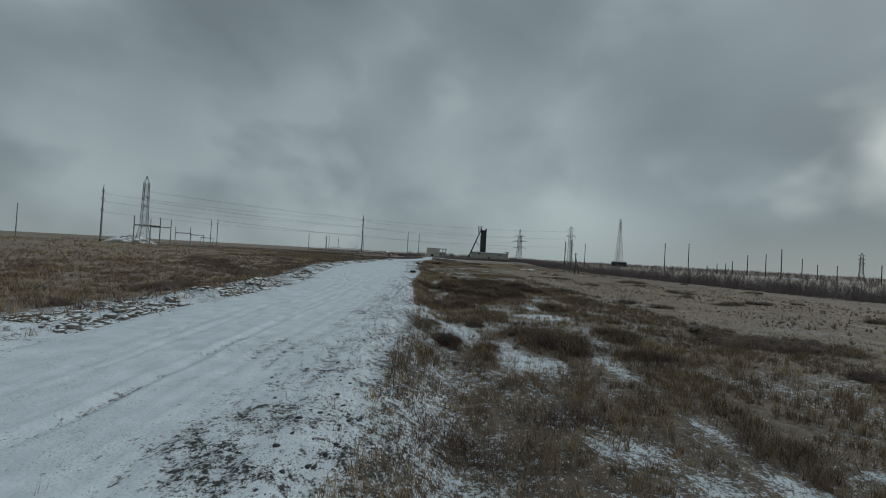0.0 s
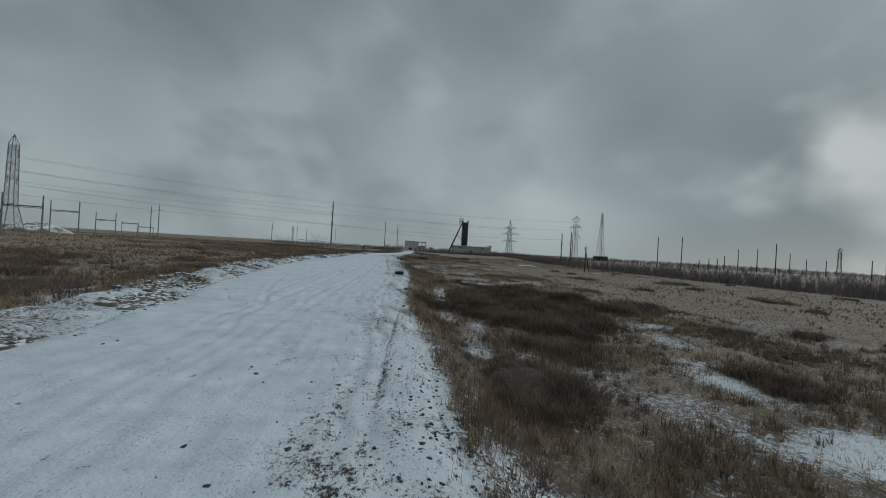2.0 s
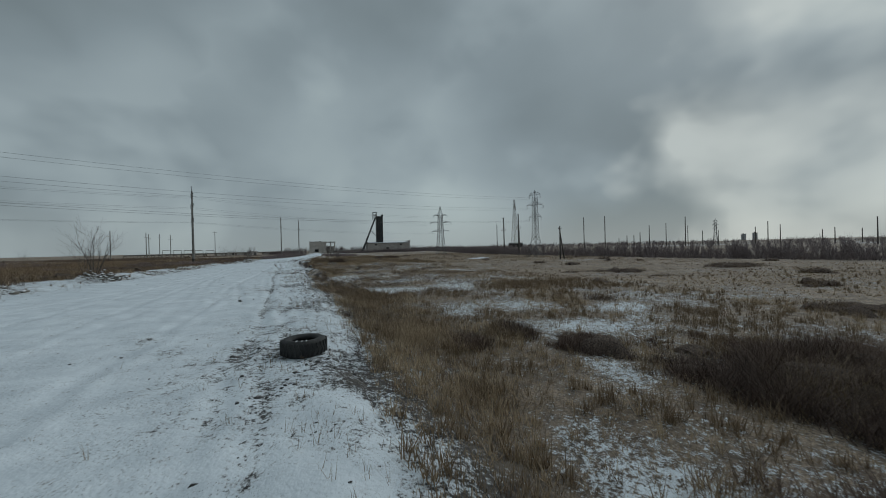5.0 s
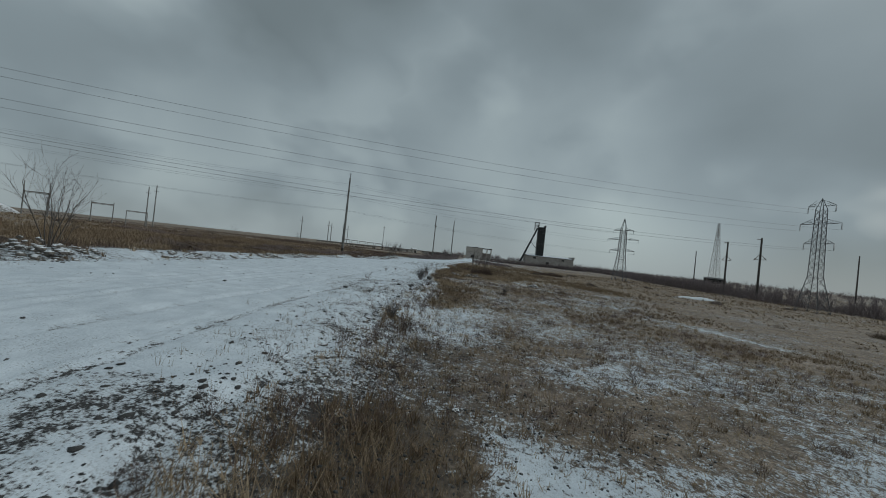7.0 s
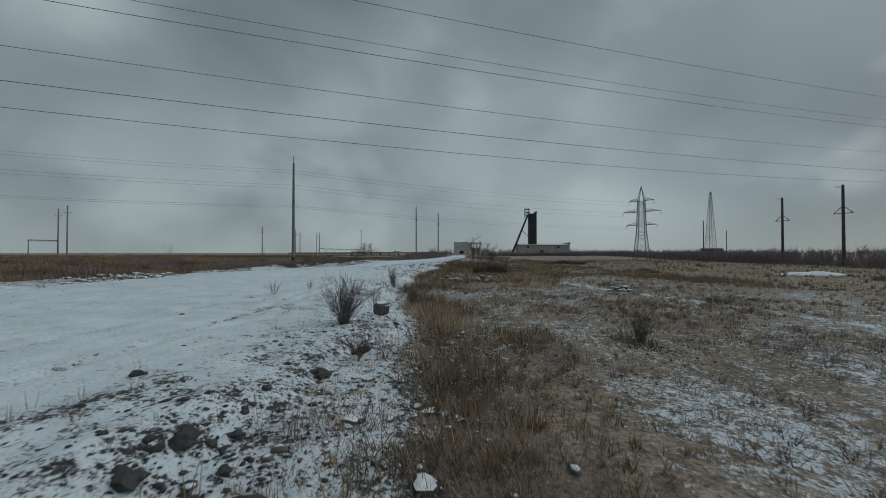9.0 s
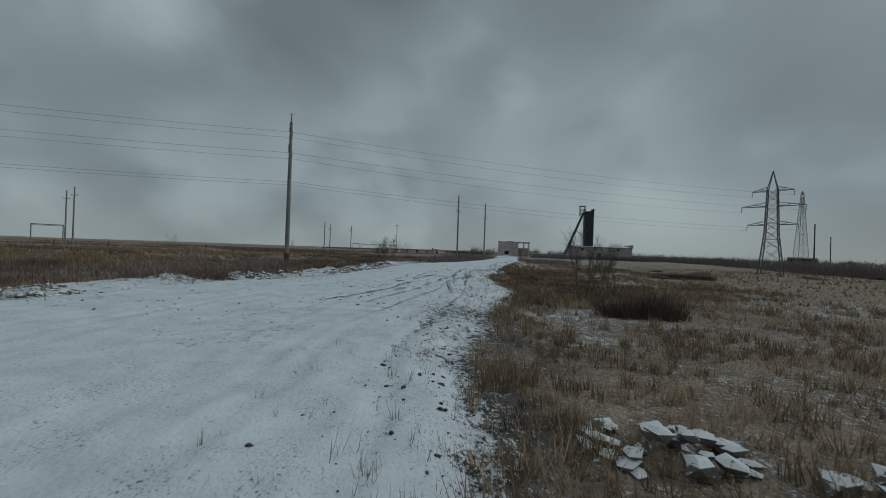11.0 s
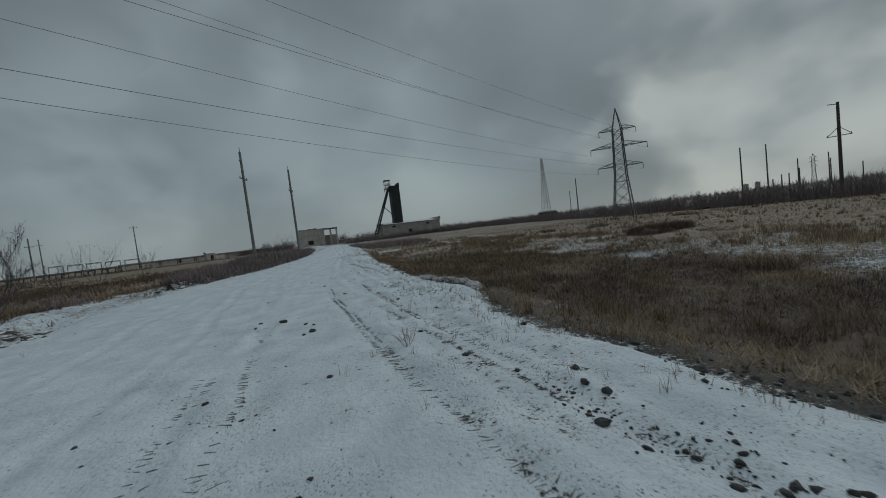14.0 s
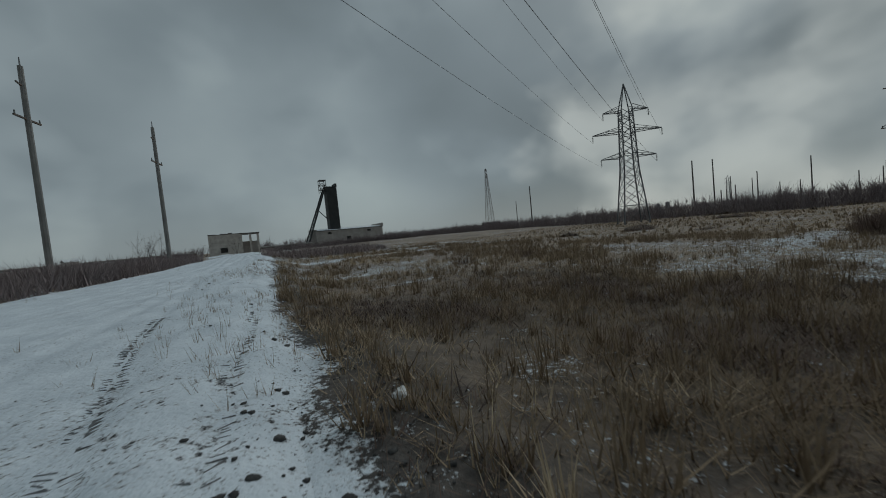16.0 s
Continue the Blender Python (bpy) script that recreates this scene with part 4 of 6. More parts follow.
    keep = off_road(x, y, 0.15) & (rng.uniform(0, 1, len(x)) < reeds(x, y) * (0.30 + 0.70 * ease(rough_noise(x, y, 2.6, 66, 4), 0.34, 0.56)))
    x, y = x[keep], y[keep]
    tone = rough_noise(x, y, 2.6, 69, 3) + rng.normal(0, 0.08, len(x))
    hollow = y > 160
    tone = tone - 0.14 * hollow * ease(y, 196, 188) * ease(x, -6, -2)
    for pick, mat, shade in ((hollow & (tone < 0.50), DARK_WEED, "dark brown"), (np.where(hollow, (tone >= 0.50) & (tone < 0.74), tone < 0.62), BROWN_GRASS, "brown"), (np.where(hollow, tone >= 0.74, tone >= 0.62), STRAW, "straw-coloured")):
        low = np.where(hollow[pick], 0.62, np.where(y[pick] < 95, 1.25, 1.0))
        h = low * rng.uniform(0.15, 0.46, pick.sum()) * (0.35 + 1.3 * rough_noise(x[pick], y[pick], 1.4, 72, 2))
        v, f = blades(x[pick], y[pick], h, h * 1.4 / low, 0.017 * rng.uniform(0.7, 1.5, pick.sum()), 10, 121)
        stuff("tall_grass", "bed of tall withered " + shade + " grass in the hollow by the road", "grass", v, f, mat)
    # dark weed
    x, y, rng = scatter(420000, -60, 90, -4, 235, 131)
    nx, ny, _ = scatter(60000, -3, 18, 20, 82, 132)
    x, y = np.concatenate([x, nx]), np.concatenate([y, ny])
    keep = off_road(x, y, 0.6) & (rng.uniform(0.05, 0.6, len(x)) < stand(x, y))
    x, y = x[keep], y[keep]
    h = rng.uniform(0.45, 1.0, len(x)) * np.where((y > 48) & (y < 72), 0.95, np.where((y > 72) & (y < 82), 0.5, 0.72)) * np.clip(0.5 + stand(x, y), 0.6, 1.2) * (0.6 + 0.8 * grain(x, y, 1.1, 77))
    pale = rough_noise(x, y, 2.0, 84, 3) + rng.normal(0, 0.09, len(x)) > 0.61
    for pick, mat, shade in ((~pale, DARK_WEED, "dark brown"), (pale, BROWN_GRASS, "rusty brown")):
        v, f = blades(x[pick], y[pick], h[pick], h[pick] * 1.3, 0.018 * rng.uniform(0.7, 1.5, pick.sum()), 14, 131)
        stuff("dark_weeds", "dense " + shade + " thickets of dead weeds on the field", "weeds", v, f, mat)

    # the tangle inside the stands, as rough low mounds
    gx, gy, gf = grid(np.arange(-46, 90, 0.3), np.arange(-4, 232, 0.3))
    s = stand(gx, gy)
    deep = s + 0.9 * (rough_noise(gx, gy, 1.1, 80, 3) - 0.5) - 0.30
    inside = (deep > -0.12) & ((gx - np.interp(gy, RIGHT_Y, RIGHT_X) > 22) | (gx < -12) | ((gy > 31) & (gy < 76)))
    use = inside[gf].all(1) & off_road(gx, gy, 0.8)[gf].all(1)
    gf = gf[use]
    used = np.unique(gf)
    deep = deep - 0.5 * ease(gy, 36, 31) * (gx < 8) * (gx > -12)
    back = np.zeros(len(gx), np.int64)
    back[used] = np.arange(len(used))
    x, y, deep = gx[used], gy[used], deep[used]
    rise = 0.55 * ease(deep, -0.05, 0.6) * (0.20 + 1.3 * rough_noise(x, y, 1.3, 78, 3)) + 0.34 * (rough_noise(x, y, 0.7, 79, 3) - 0.5) * ease(deep, 0.0, 0.3) - 0.10 * ease(deep, 0.04, -0.10)
    rng = np.random.default_rng(133)
    z = ground_z(x, y) - 0.10 + np.maximum(rise, 0)
    stuff("weed_tangle", "tangled dark inside of the dead weed thickets", "weeds", np.stack([x + rng.normal(0, 0.05, len(x)), y + rng.normal(0, 0.05, len(x)), z], 1), back[gf], TANGLE, True)


grow_field()


def twiggy(n_stems, tall, spread, seed, thin=0.02, levels=2, fork=2, split=False):
    """A bare shrub: crooked stems from one foot that fork into thin twigs, as an array of three-sided tubes."""
    rng = np.random.default_rng(seed)
    segs, main = [], []

    def grow(p, d, length, r, level):
        steps = 3
        for s in range(steps):
            q = p + d * length / steps
            (main if split and level == levels else segs).append((p, q, r, r * 0.75))
            d = d + rng.normal(0, 0.16, 3)
            d[2] += 0.06
            d = d / np.linalg.norm(d)
            p, r = q, r * 0.75
            if level > 0:
                for _ in range(fork):
                    e = d + rng.normal(0, 0.55, 3)
                    e[2] = abs(e[2]) * 0.8 + 0.15
                    grow(p, e / np.linalg.norm(e), length * rng.uniform(0.35, 0.6), r * 0.6, level - 1)

    for _ in range(n_stems):
        a, lean = rng.uniform(0, 2 * np.pi), rng.uniform(0.05, 1.0) * spread
        d = np.array([math.cos(a) * lean, math.sin(a) * lean, 1.0])
        p = np.array([math.cos(a) * 0.12, math.sin(a) * 0.12, -0.1]) * tall * 0.3
        grow(p, d / np.linalg.norm(d), tall * rng.uniform(0.55, 0.85), thin * tall, levels)
    return (sticks(main), sticks(segs, 0.0028)) if split else sticks(segs, 0.0028)


def sticks(segs, least=0.004):
    """Three-sided tapering sticks from pairs of ends and radii."""
    p, q = np.array([s[0] for s in segs]), np.array([s[1] for s in segs])
    r0, r1 = np.maximum([s[2] for s in segs], least), np.maximum([s[3] for s in segs], least)
    d = q - p
    d /= np.linalg.norm(d, axis=1)[:, None] + 1e-9
    side = np.cross(d, np.array([0.31, 0.77, 0.21]))
    side /= np.linalg.norm(side, axis=1)[:, None] + 1e-9
    up = np.cross(d, side)
    rows = []
    for base, r in ((p, r0), (q, r1)):
        for k in range(3):
            c, s = math.cos(2.0944 * k), math.sin(2.0944 * k)
            rows.append(base + (side * c + up * s) * r[:, None])
    v = np.stack(rows, 1).reshape(-1, 3)
    b = np.arange(len(segs))[:, None] * 6
    f = np.concatenate([b + np.array([[k, (k + 1) % 3, 3 + (k + 1) % 3, 3 + k]]) for k in range(3)])
    return v, f


# ---- shrubs and bare trees ----
BELT = [(112, 10), (96, 60), (88, 105), (76, 150), (70, 200), (72, 240), (80, 290), (90, 345), (98, 400), (80, 440)]


def plant_belt():
    """The dark belt of bare scrub along the far side of the field, and the wood behind it, one leafless mass."""
    rng = np.random.default_rng(210)
    bx, by = np.array([p[0] for p in BELT], float), np.array([p[1] for p in BELT], float)
    t = rng.uniform(0, len(BELT) - 1, 2200)
    x, y = np.interp(t, np.arange(len(BELT)), bx), np.interp(t, np.arange(len(BELT)), by)
    x, y = x + np.abs(rng.normal(0, 11, 2200)) - 2, y + rng.normal(0, 4, 2200)
    h = rng.uniform(2.0, 4.2, 2200)
    fx, fy = rng.uniform(100, 520, 1300), rng.uniform(20, 640, 1300)
    keep = fx > np.interp(fy, by, bx) + 8
    x, y, h = np.concatenate([x, fx[keep]]), np.concatenate([y, fy[keep]]), np.concatenate([h, rng.uniform(3.0, 5.6, keep.sum())])
    # the scrub behind and beside the mine buildings
    mx, my = rng.uniform(-30, 130, 320), rng.uniform(424, 470, 320)
    x, y, h = np.concatenate([x, mx]), np.concatenate([y, my]), np.concatenate([h, rng.uniform(3, 7, 320)])
    z = ground_z(x, y)

    def slivers(base, way, length, width):
        """Long three-cornered twigs from base points along unit ways."""
        n = len(base)
        side = np.cross(way, rng.normal(0, 1, (n, 3)))
        side /= np.linalg.norm(side, axis=1)[:, None] + 1e-9
        half = side * (width / 2)[:, None]
        return np.stack([base - half, base + half, base + way * length[:, None]], 1).reshape(-1, 3)

    def unit(v):
        return v / (np.linalg.norm(v, axis=1)[:, None] + 1e-9)

    stems, twigs = 6, 16
    foot = np.repeat(np.stack([x, y, z - 0.1], 1), stems, 0)
    tall = np.repeat(h, stems) * rng.uniform(0.6, 1.0, len(foot))
    foot[:, :2] += rng.normal(0, 0.16, (len(foot), 2)) * tall[:, None] * 0.4
    way = unit(np.concatenate([rng.normal(0, 0.22, (len(foot), 2)), np.ones((len(foot), 1))], 1))
    trunks = slivers(foot, way, tall, 0.026 * tall)
    at = np.repeat(np.arange(len(foot)), twigs)
    rise = rng.uniform(0.15, 0.85, len(at))
    start = foot[at] + way[at] * (tall[at] * rise)[:, None]
    out = unit(way[at] + rng.normal(0, 0.38, (len(at), 3)) * np.array([1, 1, 0.35]))
    fine = slivers(start, out, tall[at] * rng.uniform(0.22, 0.5, len(at)), 0.0125 * tall[at] * rng.uniform(0.7, 1.5, len(at)))
    # low growth between the stems
    t = rng.uniform(0, len(BELT) - 1, 9000)
    ux, uy = np.interp(t, np.arange(len(BELT)), bx) + np.abs(rng.normal(0, 9, 9000)) - 1, np.interp(t, np.arange(len(BELT)), by) + rng.normal(0, 4, 9000)
    uh = rng.uniform(0.6, 2.0, 9000)
    under, _ = blades(ux, uy, uh, uh * 0.7, 0.045 * rng.uniform(0.7, 1.5, 9000), 9, 211)
    v = np.concatenate([trunks, fine, under])
    f = np.arange(len(v)).reshape(-1, 3)
    stuff("scrub_belt", "long dark belt of bare leafless scrub and saplings", "scrub", v, f, HAZED_TWIG)


plant_belt()


def under_scrub(name, label, spots, seed, tall, material):
    """Low dense brush, one mass: spots are places with half lengths."""
    rng = np.random.default_rng(seed)
    xs, ys = [], []
    for cx, cy, rx, ry, n in spots:
        a, r = rng.uniform(0, 6.28, n), np.sqrt(rng.uniform(0, 1, n))
        xs.append(cx + rx * r * np.cos(a))
        ys.append(cy + ry * r * np.sin(a))
    x, y = np.concatenate(xs), np.concatenate(ys)
    keep = off_road(x, y, 0.4)
    x, y = x[keep], y[keep]
    h = tall * rng.uniform(0.5, 1.15, len(x)) * (0.35 + 1.3 * rough_noise(x, y, 3.0, 86, 3))
    v, f = blades(x, y, h, h * 0.9, (0.028 + 0.03 * (tall > 1.2)) * rng.uniform(0.7, 1.6, len(x)), 12, seed)
    stuff(name, label, "brush", v, f, material)


under_scrub("verge_brush", "low dark brown brush along the road verge", [(-18.5, 218.0, 4, 7, 700), (-15.0, 228.0, 4, 10, 1200), (-11.5, 240.0, 4, 12, 1300), (-13.13, 258.86, 6, 12, 1100), (8.28, 253.60, 9, 10, 500)], 301, 1.35, GREY_BRUSH)
under_scrub("low_verge_brush", "knee-high brown brush behind the road verge", [(-30.0, 228.0, 9, 9, 900), (-62.0, 240.0, 24, 12, 1300), (-40.0, 218.0, 9, 7, 500)], 307, 0.55, DARK_WEED)
under_scrub("field_brush", "strip of brown brush beyond the road edge", [(-40.52, 137.33, 9, 14, 1500), (-48.46, 168.90, 14, 14, 1600), (-37.53, 116.54, 9, 10, 900), (-70.35, 200.93, 22, 12, 1300)], 302, 0.7, BROWN_GRASS)
under_scrub("far_brush", "low brown brush scattered over the far field", [(-78.77, 264.33, 30, 16, 1500), (-110.00, 290.00, 50, 20, 1500), (-142.47, 247.08, 40, 16, 1100), (-85.93, 182.57, 26, 7, 700), (-150.00, 330.00, 60, 22, 1500), (-64.17, 323.64, 36, 14, 900), (-260.00, 330.00, 70, 40, 1500), (-132.07, 191.77, 22, 8, 500)], 303, 0.7, DARK_WEED)


LEFT_BEDS = [(-35.97, 156.34, 7, 22, 900), (-31.97, 142.04, 6, 14, 520), (-35.85, 187.27, 8, 12, 520), (-56.13, 156.36, 10, 30, 620), (-31.23, 203.90, 7, 9, 280), (-29.79, 180.67, 5, 12, 260), (-31.64, 131.47, 3, 8, 180), (-27.0, 165.0, 3, 20, 420)]
for k, (shade, mat, tall) in enumerate((("grey-brown", GREY_BRUSH, 0.7), ("dark brown", DARK_WEED, 0.62), ("rusty brown", BROWN_GRASS, 0.5))):
    clumps = []
    rng = np.random.default_rng(320 + k)
    for cx, cy, rx, ry, n in LEFT_BEDS:
        for _ in range(9):
            clumps.append((cx + rng.normal(0, 0.55) * rx, cy + rng.normal(0, 0.55) * ry, rng.uniform(1.0, 2.6), rng.uniform(1.5, 4.0), n // 9))
    under_scrub("left_brush", "belt of " + shade + " dead brush beyond the road edge", clumps, 304 + 10 * k, tall, mat)
under_scrub("field_thicket", "dense brown thicket standing in the field", [(22.8, 201.5, 4.2, 1.5, 620), (2.0, 160.2, 1.9, 0.9, 240)], 305, 1.2, DARK_WEED)
under_scrub("yard_brush", "grey scrub growing against the mine hall", [(54.18, 362.55, 14, 3, 700), (70.85, 359.13, 10, 6, 600), (28.21, 355.48, 16, 3, 500), (-24.17, 380.34, 12, 8, 700)], 306, 3.2, HAZED_TWIG)


def fan(stems, tall, spread, seed, r, split=False):
    """A low bush: straight thin stems that fan out of one foot, each with a few side twigs."""
    rng = np.random.default_rng(seed)
    segs, stems_of = [], []
    for _ in range(stems):
        a, lean = rng.uniform(0, 6.28), spread * rng.uniform(0.02, 0.75)
        d = np.array([math.cos(a) * lean, math.sin(a) * lean, 1.0])
        d /= np.linalg.norm(d)
        p = np.array([math.cos(a), math.sin(a), 0.0]) * 0.10 * tall * rng.uniform(0, 1)
        length = tall * rng.uniform(0.6, 1.05)
        for k in range(5):
            q = p + d * length / 5
            w = r * (1 - k / 6)
            (stems_of if split else segs).append((p, q, w, w * 0.8))
            d = d + rng.normal(0, 0.07, 3) + np.array([0, 0, 0.03])
            d /= np.linalg.norm(d)
            p = q
            if k > 0:
                for _ in range(2):
                    e = d + rng.normal(0, 0.33, 3)
                    e /= np.linalg.norm(e)
                    m = p + e * length * rng.uniform(0.12, 0.22)
                    segs.append((p, m, w * 0.6, w * 0.4))
                    segs.append((m, m + (e + rng.normal(0, 0.2, 3)) * length * 0.12, w * 0.4, w * 0.25))
    return sticks(segs, 0.0022) if not split else (sticks(stems_of, 0.003), sticks(segs, 0.0022))


def bare_bush(name, label, x, y, tall, spread, stems, seed, material=TWIG, r=0.008, category="bush"):
    ob = thing(name, label, category, (x, y, floor_at(x, y) - 0.03), seed * 37)
    for kind, (v, f) in zip(("trunk", "crown"), fan(stems, tall, spread, seed, r, True) if name == "bare_bush" else twiggy(max(8, stems // 9), tall, 1.1, seed, 0.0085, 2, 2, True)):
        o = new(kind, big_mesh(kind, v, f, material))
        o.parent = ob
    return ob


for x, y, tall, spread, stems, seed in ((-4.6, 125.6, 1.12, 1.0, 30, 401), (-4.66, 129.1, 0.6, 0.7, 7, 402), (-5.47, 137.6, 0.7, 0.7, 9, 419), (-9.34, 131.01, 0.5, 0.7, 5, 403), (-7.83, 118.58, 0.6, 0.5, 5, 404),
                                        (-5.89, 139.30, 0.9, 0.6, 12, 406), (-8.84, 133.41, 0.45, 0.7, 4, 407), (-3.16, 106.87, 0.75, 0.9, 18, 408), (-8.74, 171.80, 0.5, 0.6, 4, 410),
                                        (-9.45, 182.79, 0.35, 0.8, 4, 411), (-2.51, 116.76, 0.5, 0.8, 6, 412), (-7.97, 163.54, 0.5, 0.7, 5, 413), (-8.28, 167.86, 0.4, 0.7, 4, 416), (-7.61, 161.36, 0.4, 0.7, 4, 417), (-8.82, 171.92, 0.35, 0.5, 3, 418), (3.55, 126.60, 0.8, 0.9, 16, 414), (1.20, 21.16, 0.9, 0.9, 18, 415)):
    small = tall <= 0.6
    bare_bush("bare_bush", "sparse dry stalks sticking out of the snow" if small else "small leafless bush of thin grey twigs in the snow", x, y, tall, spread * (1.5 if small else 1), stems * 3, seed, GREY_BRUSH if small else TWIG, 0.0045 if small else 0.008)
for x, y, tall, stems, seed in ((0.55, 162.04, 1.1, 110, 441), (1.53, 161.77, 1.3, 130, 442), (2.47, 160.19, 1.0, 100, 443), (-3.6, 123.2, 0.6, 90, 436), (-2.96, 152.3, 0.9, 90, 437), (-2.66, 88.65, 0.55, 70, 434), (-1.69, 90.64, 0.55, 70, 435), (2.30, 172.15, 1.5, 130, 421), (-0.33, 169.85, 1.2, 80, 422), (3.96, 171.47, 1.2, 80, 423), (0.26, 186.84, 1.1, 80, 424), (-2.3, 105.7, 0.62, 110, 425), (-1.88, 100.57, 0.7, 80, 427),
                                (-2.38, 111.18, 0.8, 90, 428), (-3.54, 131.26, 0.8, 90, 429), (1.41, 21.67, 0.8, 100, 430), (0.35, 24.81, 0.7, 80, 431), (-0.42, 31.44, 0.8, 90, 432), (2.90, 18.25, 0.8, 90, 433)):
    bare_bush("round_bush", "dense round dark brown leafless bush beside the road", x, y, tall, 1.5, stems, seed, DARK_WEED, 0.009)


def verge_shrubs():
    """Low fuzzy shrubs along the road's right shoulder; alike ones share a mesh."""
    kinds = []
    for s in range(5):
        v, f = twiggy(12, 1.0, 1.2, 440 + s, 0.009, 2, 1)
        kinds.append(big_mesh("low_shrub", v, f, DARK_WEED))
    rng = np.random.default_rng(445)
    spots = [(-4.06, 98.75, 0.55), (-3.75, 96.35, 0.5), (-2.69, 96.85, 0.6), (-3.37, 101.14, 0.6), (-2.74, 102.62, 0.7), (-2.42, 104.83, 0.6), (-3.29, 94.58, 0.45), (3.21, 21.09, 0.6), (2.25, 22.25, 0.5), (-0.83, 30.82, 0.6), (1.40, 161.17, 0.9), (0.61, 162.53, 0.7), (-4.18, 136.12, 0.6)]
    for k in range(22):
        y = rng.uniform(146, 208)
        spots.append((float(left_edge(np.array([y]))[0]) - rng.uniform(1.8, 11.0), y, rng.uniform(0.6, 1.25)))
    for k in range(46):
        y = rng.uniform(4, 165)
        spots.append((float(right_edge(np.array([y]))[0]) + rng.uniform(0.2, 2.6), y, rng.uniform(0.3, 0.62)))
    for k in range(64):
        y = rng.uniform(90, 136)
        spots.append((float(right_edge(np.array([y]))[0]) + abs(rng.normal(1.0, 3.0)), y, rng.uniform(0.28, 0.42) * (1.5 if 93 < y < 109 else 1.0)))
    for k in range(26):
        y = rng.uniform(4, 40)
        spots.append((float(right_edge(np.array([y]))[0]) + rng.uniform(0.3, 6.0), y, rng.uniform(0.3, 0.6)))
    for k, (x, y, tall) in enumerate(spots):
        ob = tagged(new("low_shrub", kinds[k % 5]), "low fuzzy reddish-brown leafless shrub beside the snowy road", "shrub", "shrubs along the road")
        ob.matrix_world = pose(x, y, floor_at(x, y) - 0.03, 0, 0, 77 * k) @ Matrix.Diagonal((tall * 1.1, tall * 1.1, tall, 1))


verge_shrubs()


def bare_tree(label, x, y, tall, spread, stems, seed):
    ob = thing("bare_tree", label, "tree", (x, y, floor_at(x, y) - 0.05), seed * 53)
    rng = np.random.default_rng(seed)
    stems_of, crown = [], []
    top = 3 if 160 < y < 200 else 2

    def grow(p, d, length, r, level):
        for s in range(4):
            q = p + d * length / 4
            (stems_of[-1] if level == top else crown).append((p, q, r, r * 0.8))
            d = d + rng.normal(0, 0.10, 3)
            d[2] += 0.05
            d = d / np.linalg.norm(d)
            p, r = q, r * 0.8
            if level > 0 and (s > 0 or level < top):
                for _ in range(2 if level > 1 or s % 2 else 1):
                    e = d + rng.normal(0, 0.42, 3)
                    e[2] = abs(e[2]) + 0.2
                    grow(p, e / np.linalg.norm(e), length * rng.uniform(0.32, 0.55), r * 0.55, level - 1)

    for k in range(stems):
        a = 6.28 * k / stems + rng.uniform(0, 0.8)
        lean = spread * rng.uniform(0.3, 1.0)
        stems_of.append([])
        d = np.array([math.cos(a) * lean, math.sin(a) * lean, 1.0])
        grow(np.array([0.15 * math.cos(a), 0.15 * math.sin(a), 0.0]), d / np.linalg.norm(d), tall * rng.uniform(0.6, 0.8), 0.0085 * tall, top)
    for name, segs, mat in [("trunk", s, BARK) for s in stems_of] + [("crown", crown, TWIG)]:
        v, f = sticks(segs, 0.0045)
        o = new(name, big_mesh(name, v, f, mat))
        o.parent = ob
    return ob


TREE = "leafless young tree with several thin grey stems"
TREES_BY_ROAD = [(-22, 194.8, 4, 0.6, 6, 520), (-22.6, 189.3, 1.8, 0.8, 4, 521), (-23.5, 195.6, 2.4, 0.7, 4, 522), (-23.2, 109, 4.6, 0.42, 6, 501), (-24.5, 110.5, 3, 0.5, 5, 502),
                 (-25.5, 98, 3.6, 0.5, 6, 503), (-28, 101, 3.7, 0.4, 4, 504), (-30.5, 104, 3.4, 0.5, 4, 505), (0.6, 166.5, 4.4, 0.42, 4, 506), (3, 169, 3.6, 0.45, 4, 507)]
TREES_IN_SCRUB = [(-97.6, 232, 4.2, 0.5, 4, 523), (-31, 227, 4.6, 0.6, 5, 509), (-33, 224, 3.8, 0.6, 5, 510), (-28, 231, 3.4, 0.7, 5, 511), (-11.5, 258, 4, 0.6, 5, 512),
                  (-13.5, 263, 4.4, 0.6, 5, 513), (-8, 395, 7, 0.6, 5, 514), (4, 392, 7.5, 0.6, 5, 515), (20, 405, 7, 0.6, 5, 516), (30, 402, 6, 0.6, 5, 517),
                  (-60, 342, 6.5, 0.6, 5, 518), (-120, 330, 6, 0.5, 4, 519)]
for x, y, tall, spread, stems, seed in TREES_BY_ROAD + TREES_IN_SCRUB:
    bare_tree(TREE + (" in scrub" if y > 220 else " beside the road"), x, y, tall, spread, stems, seed)


# ---- power line: poles and lattice towers ----
LINE_A = Vector((90.6, 42.8, 0)).normalized()   # along the line of the tall concrete pole
LINE_B = Vector((147.0, 51.0, 0)).normalized()  # along the nearer line


def azimuth(d):
    return math.degrees(math.atan2(d.y, d.x))


def insulator(parent, at, length=1.2):
    s = Soup().tube(at, (at[0], at[1], at[2] - length), 0.025, n=5)
    for k in range(7):
        z = at[2] - 0.15 - k * (length - 0.3) / 6
        s.tube((at[0], at[1], z), (at[0], at[1], z - 0.06), 0.06, 0.13, 8)
    return part("insulator", s, GLASS_INS, parent, "string of grey glass insulators")


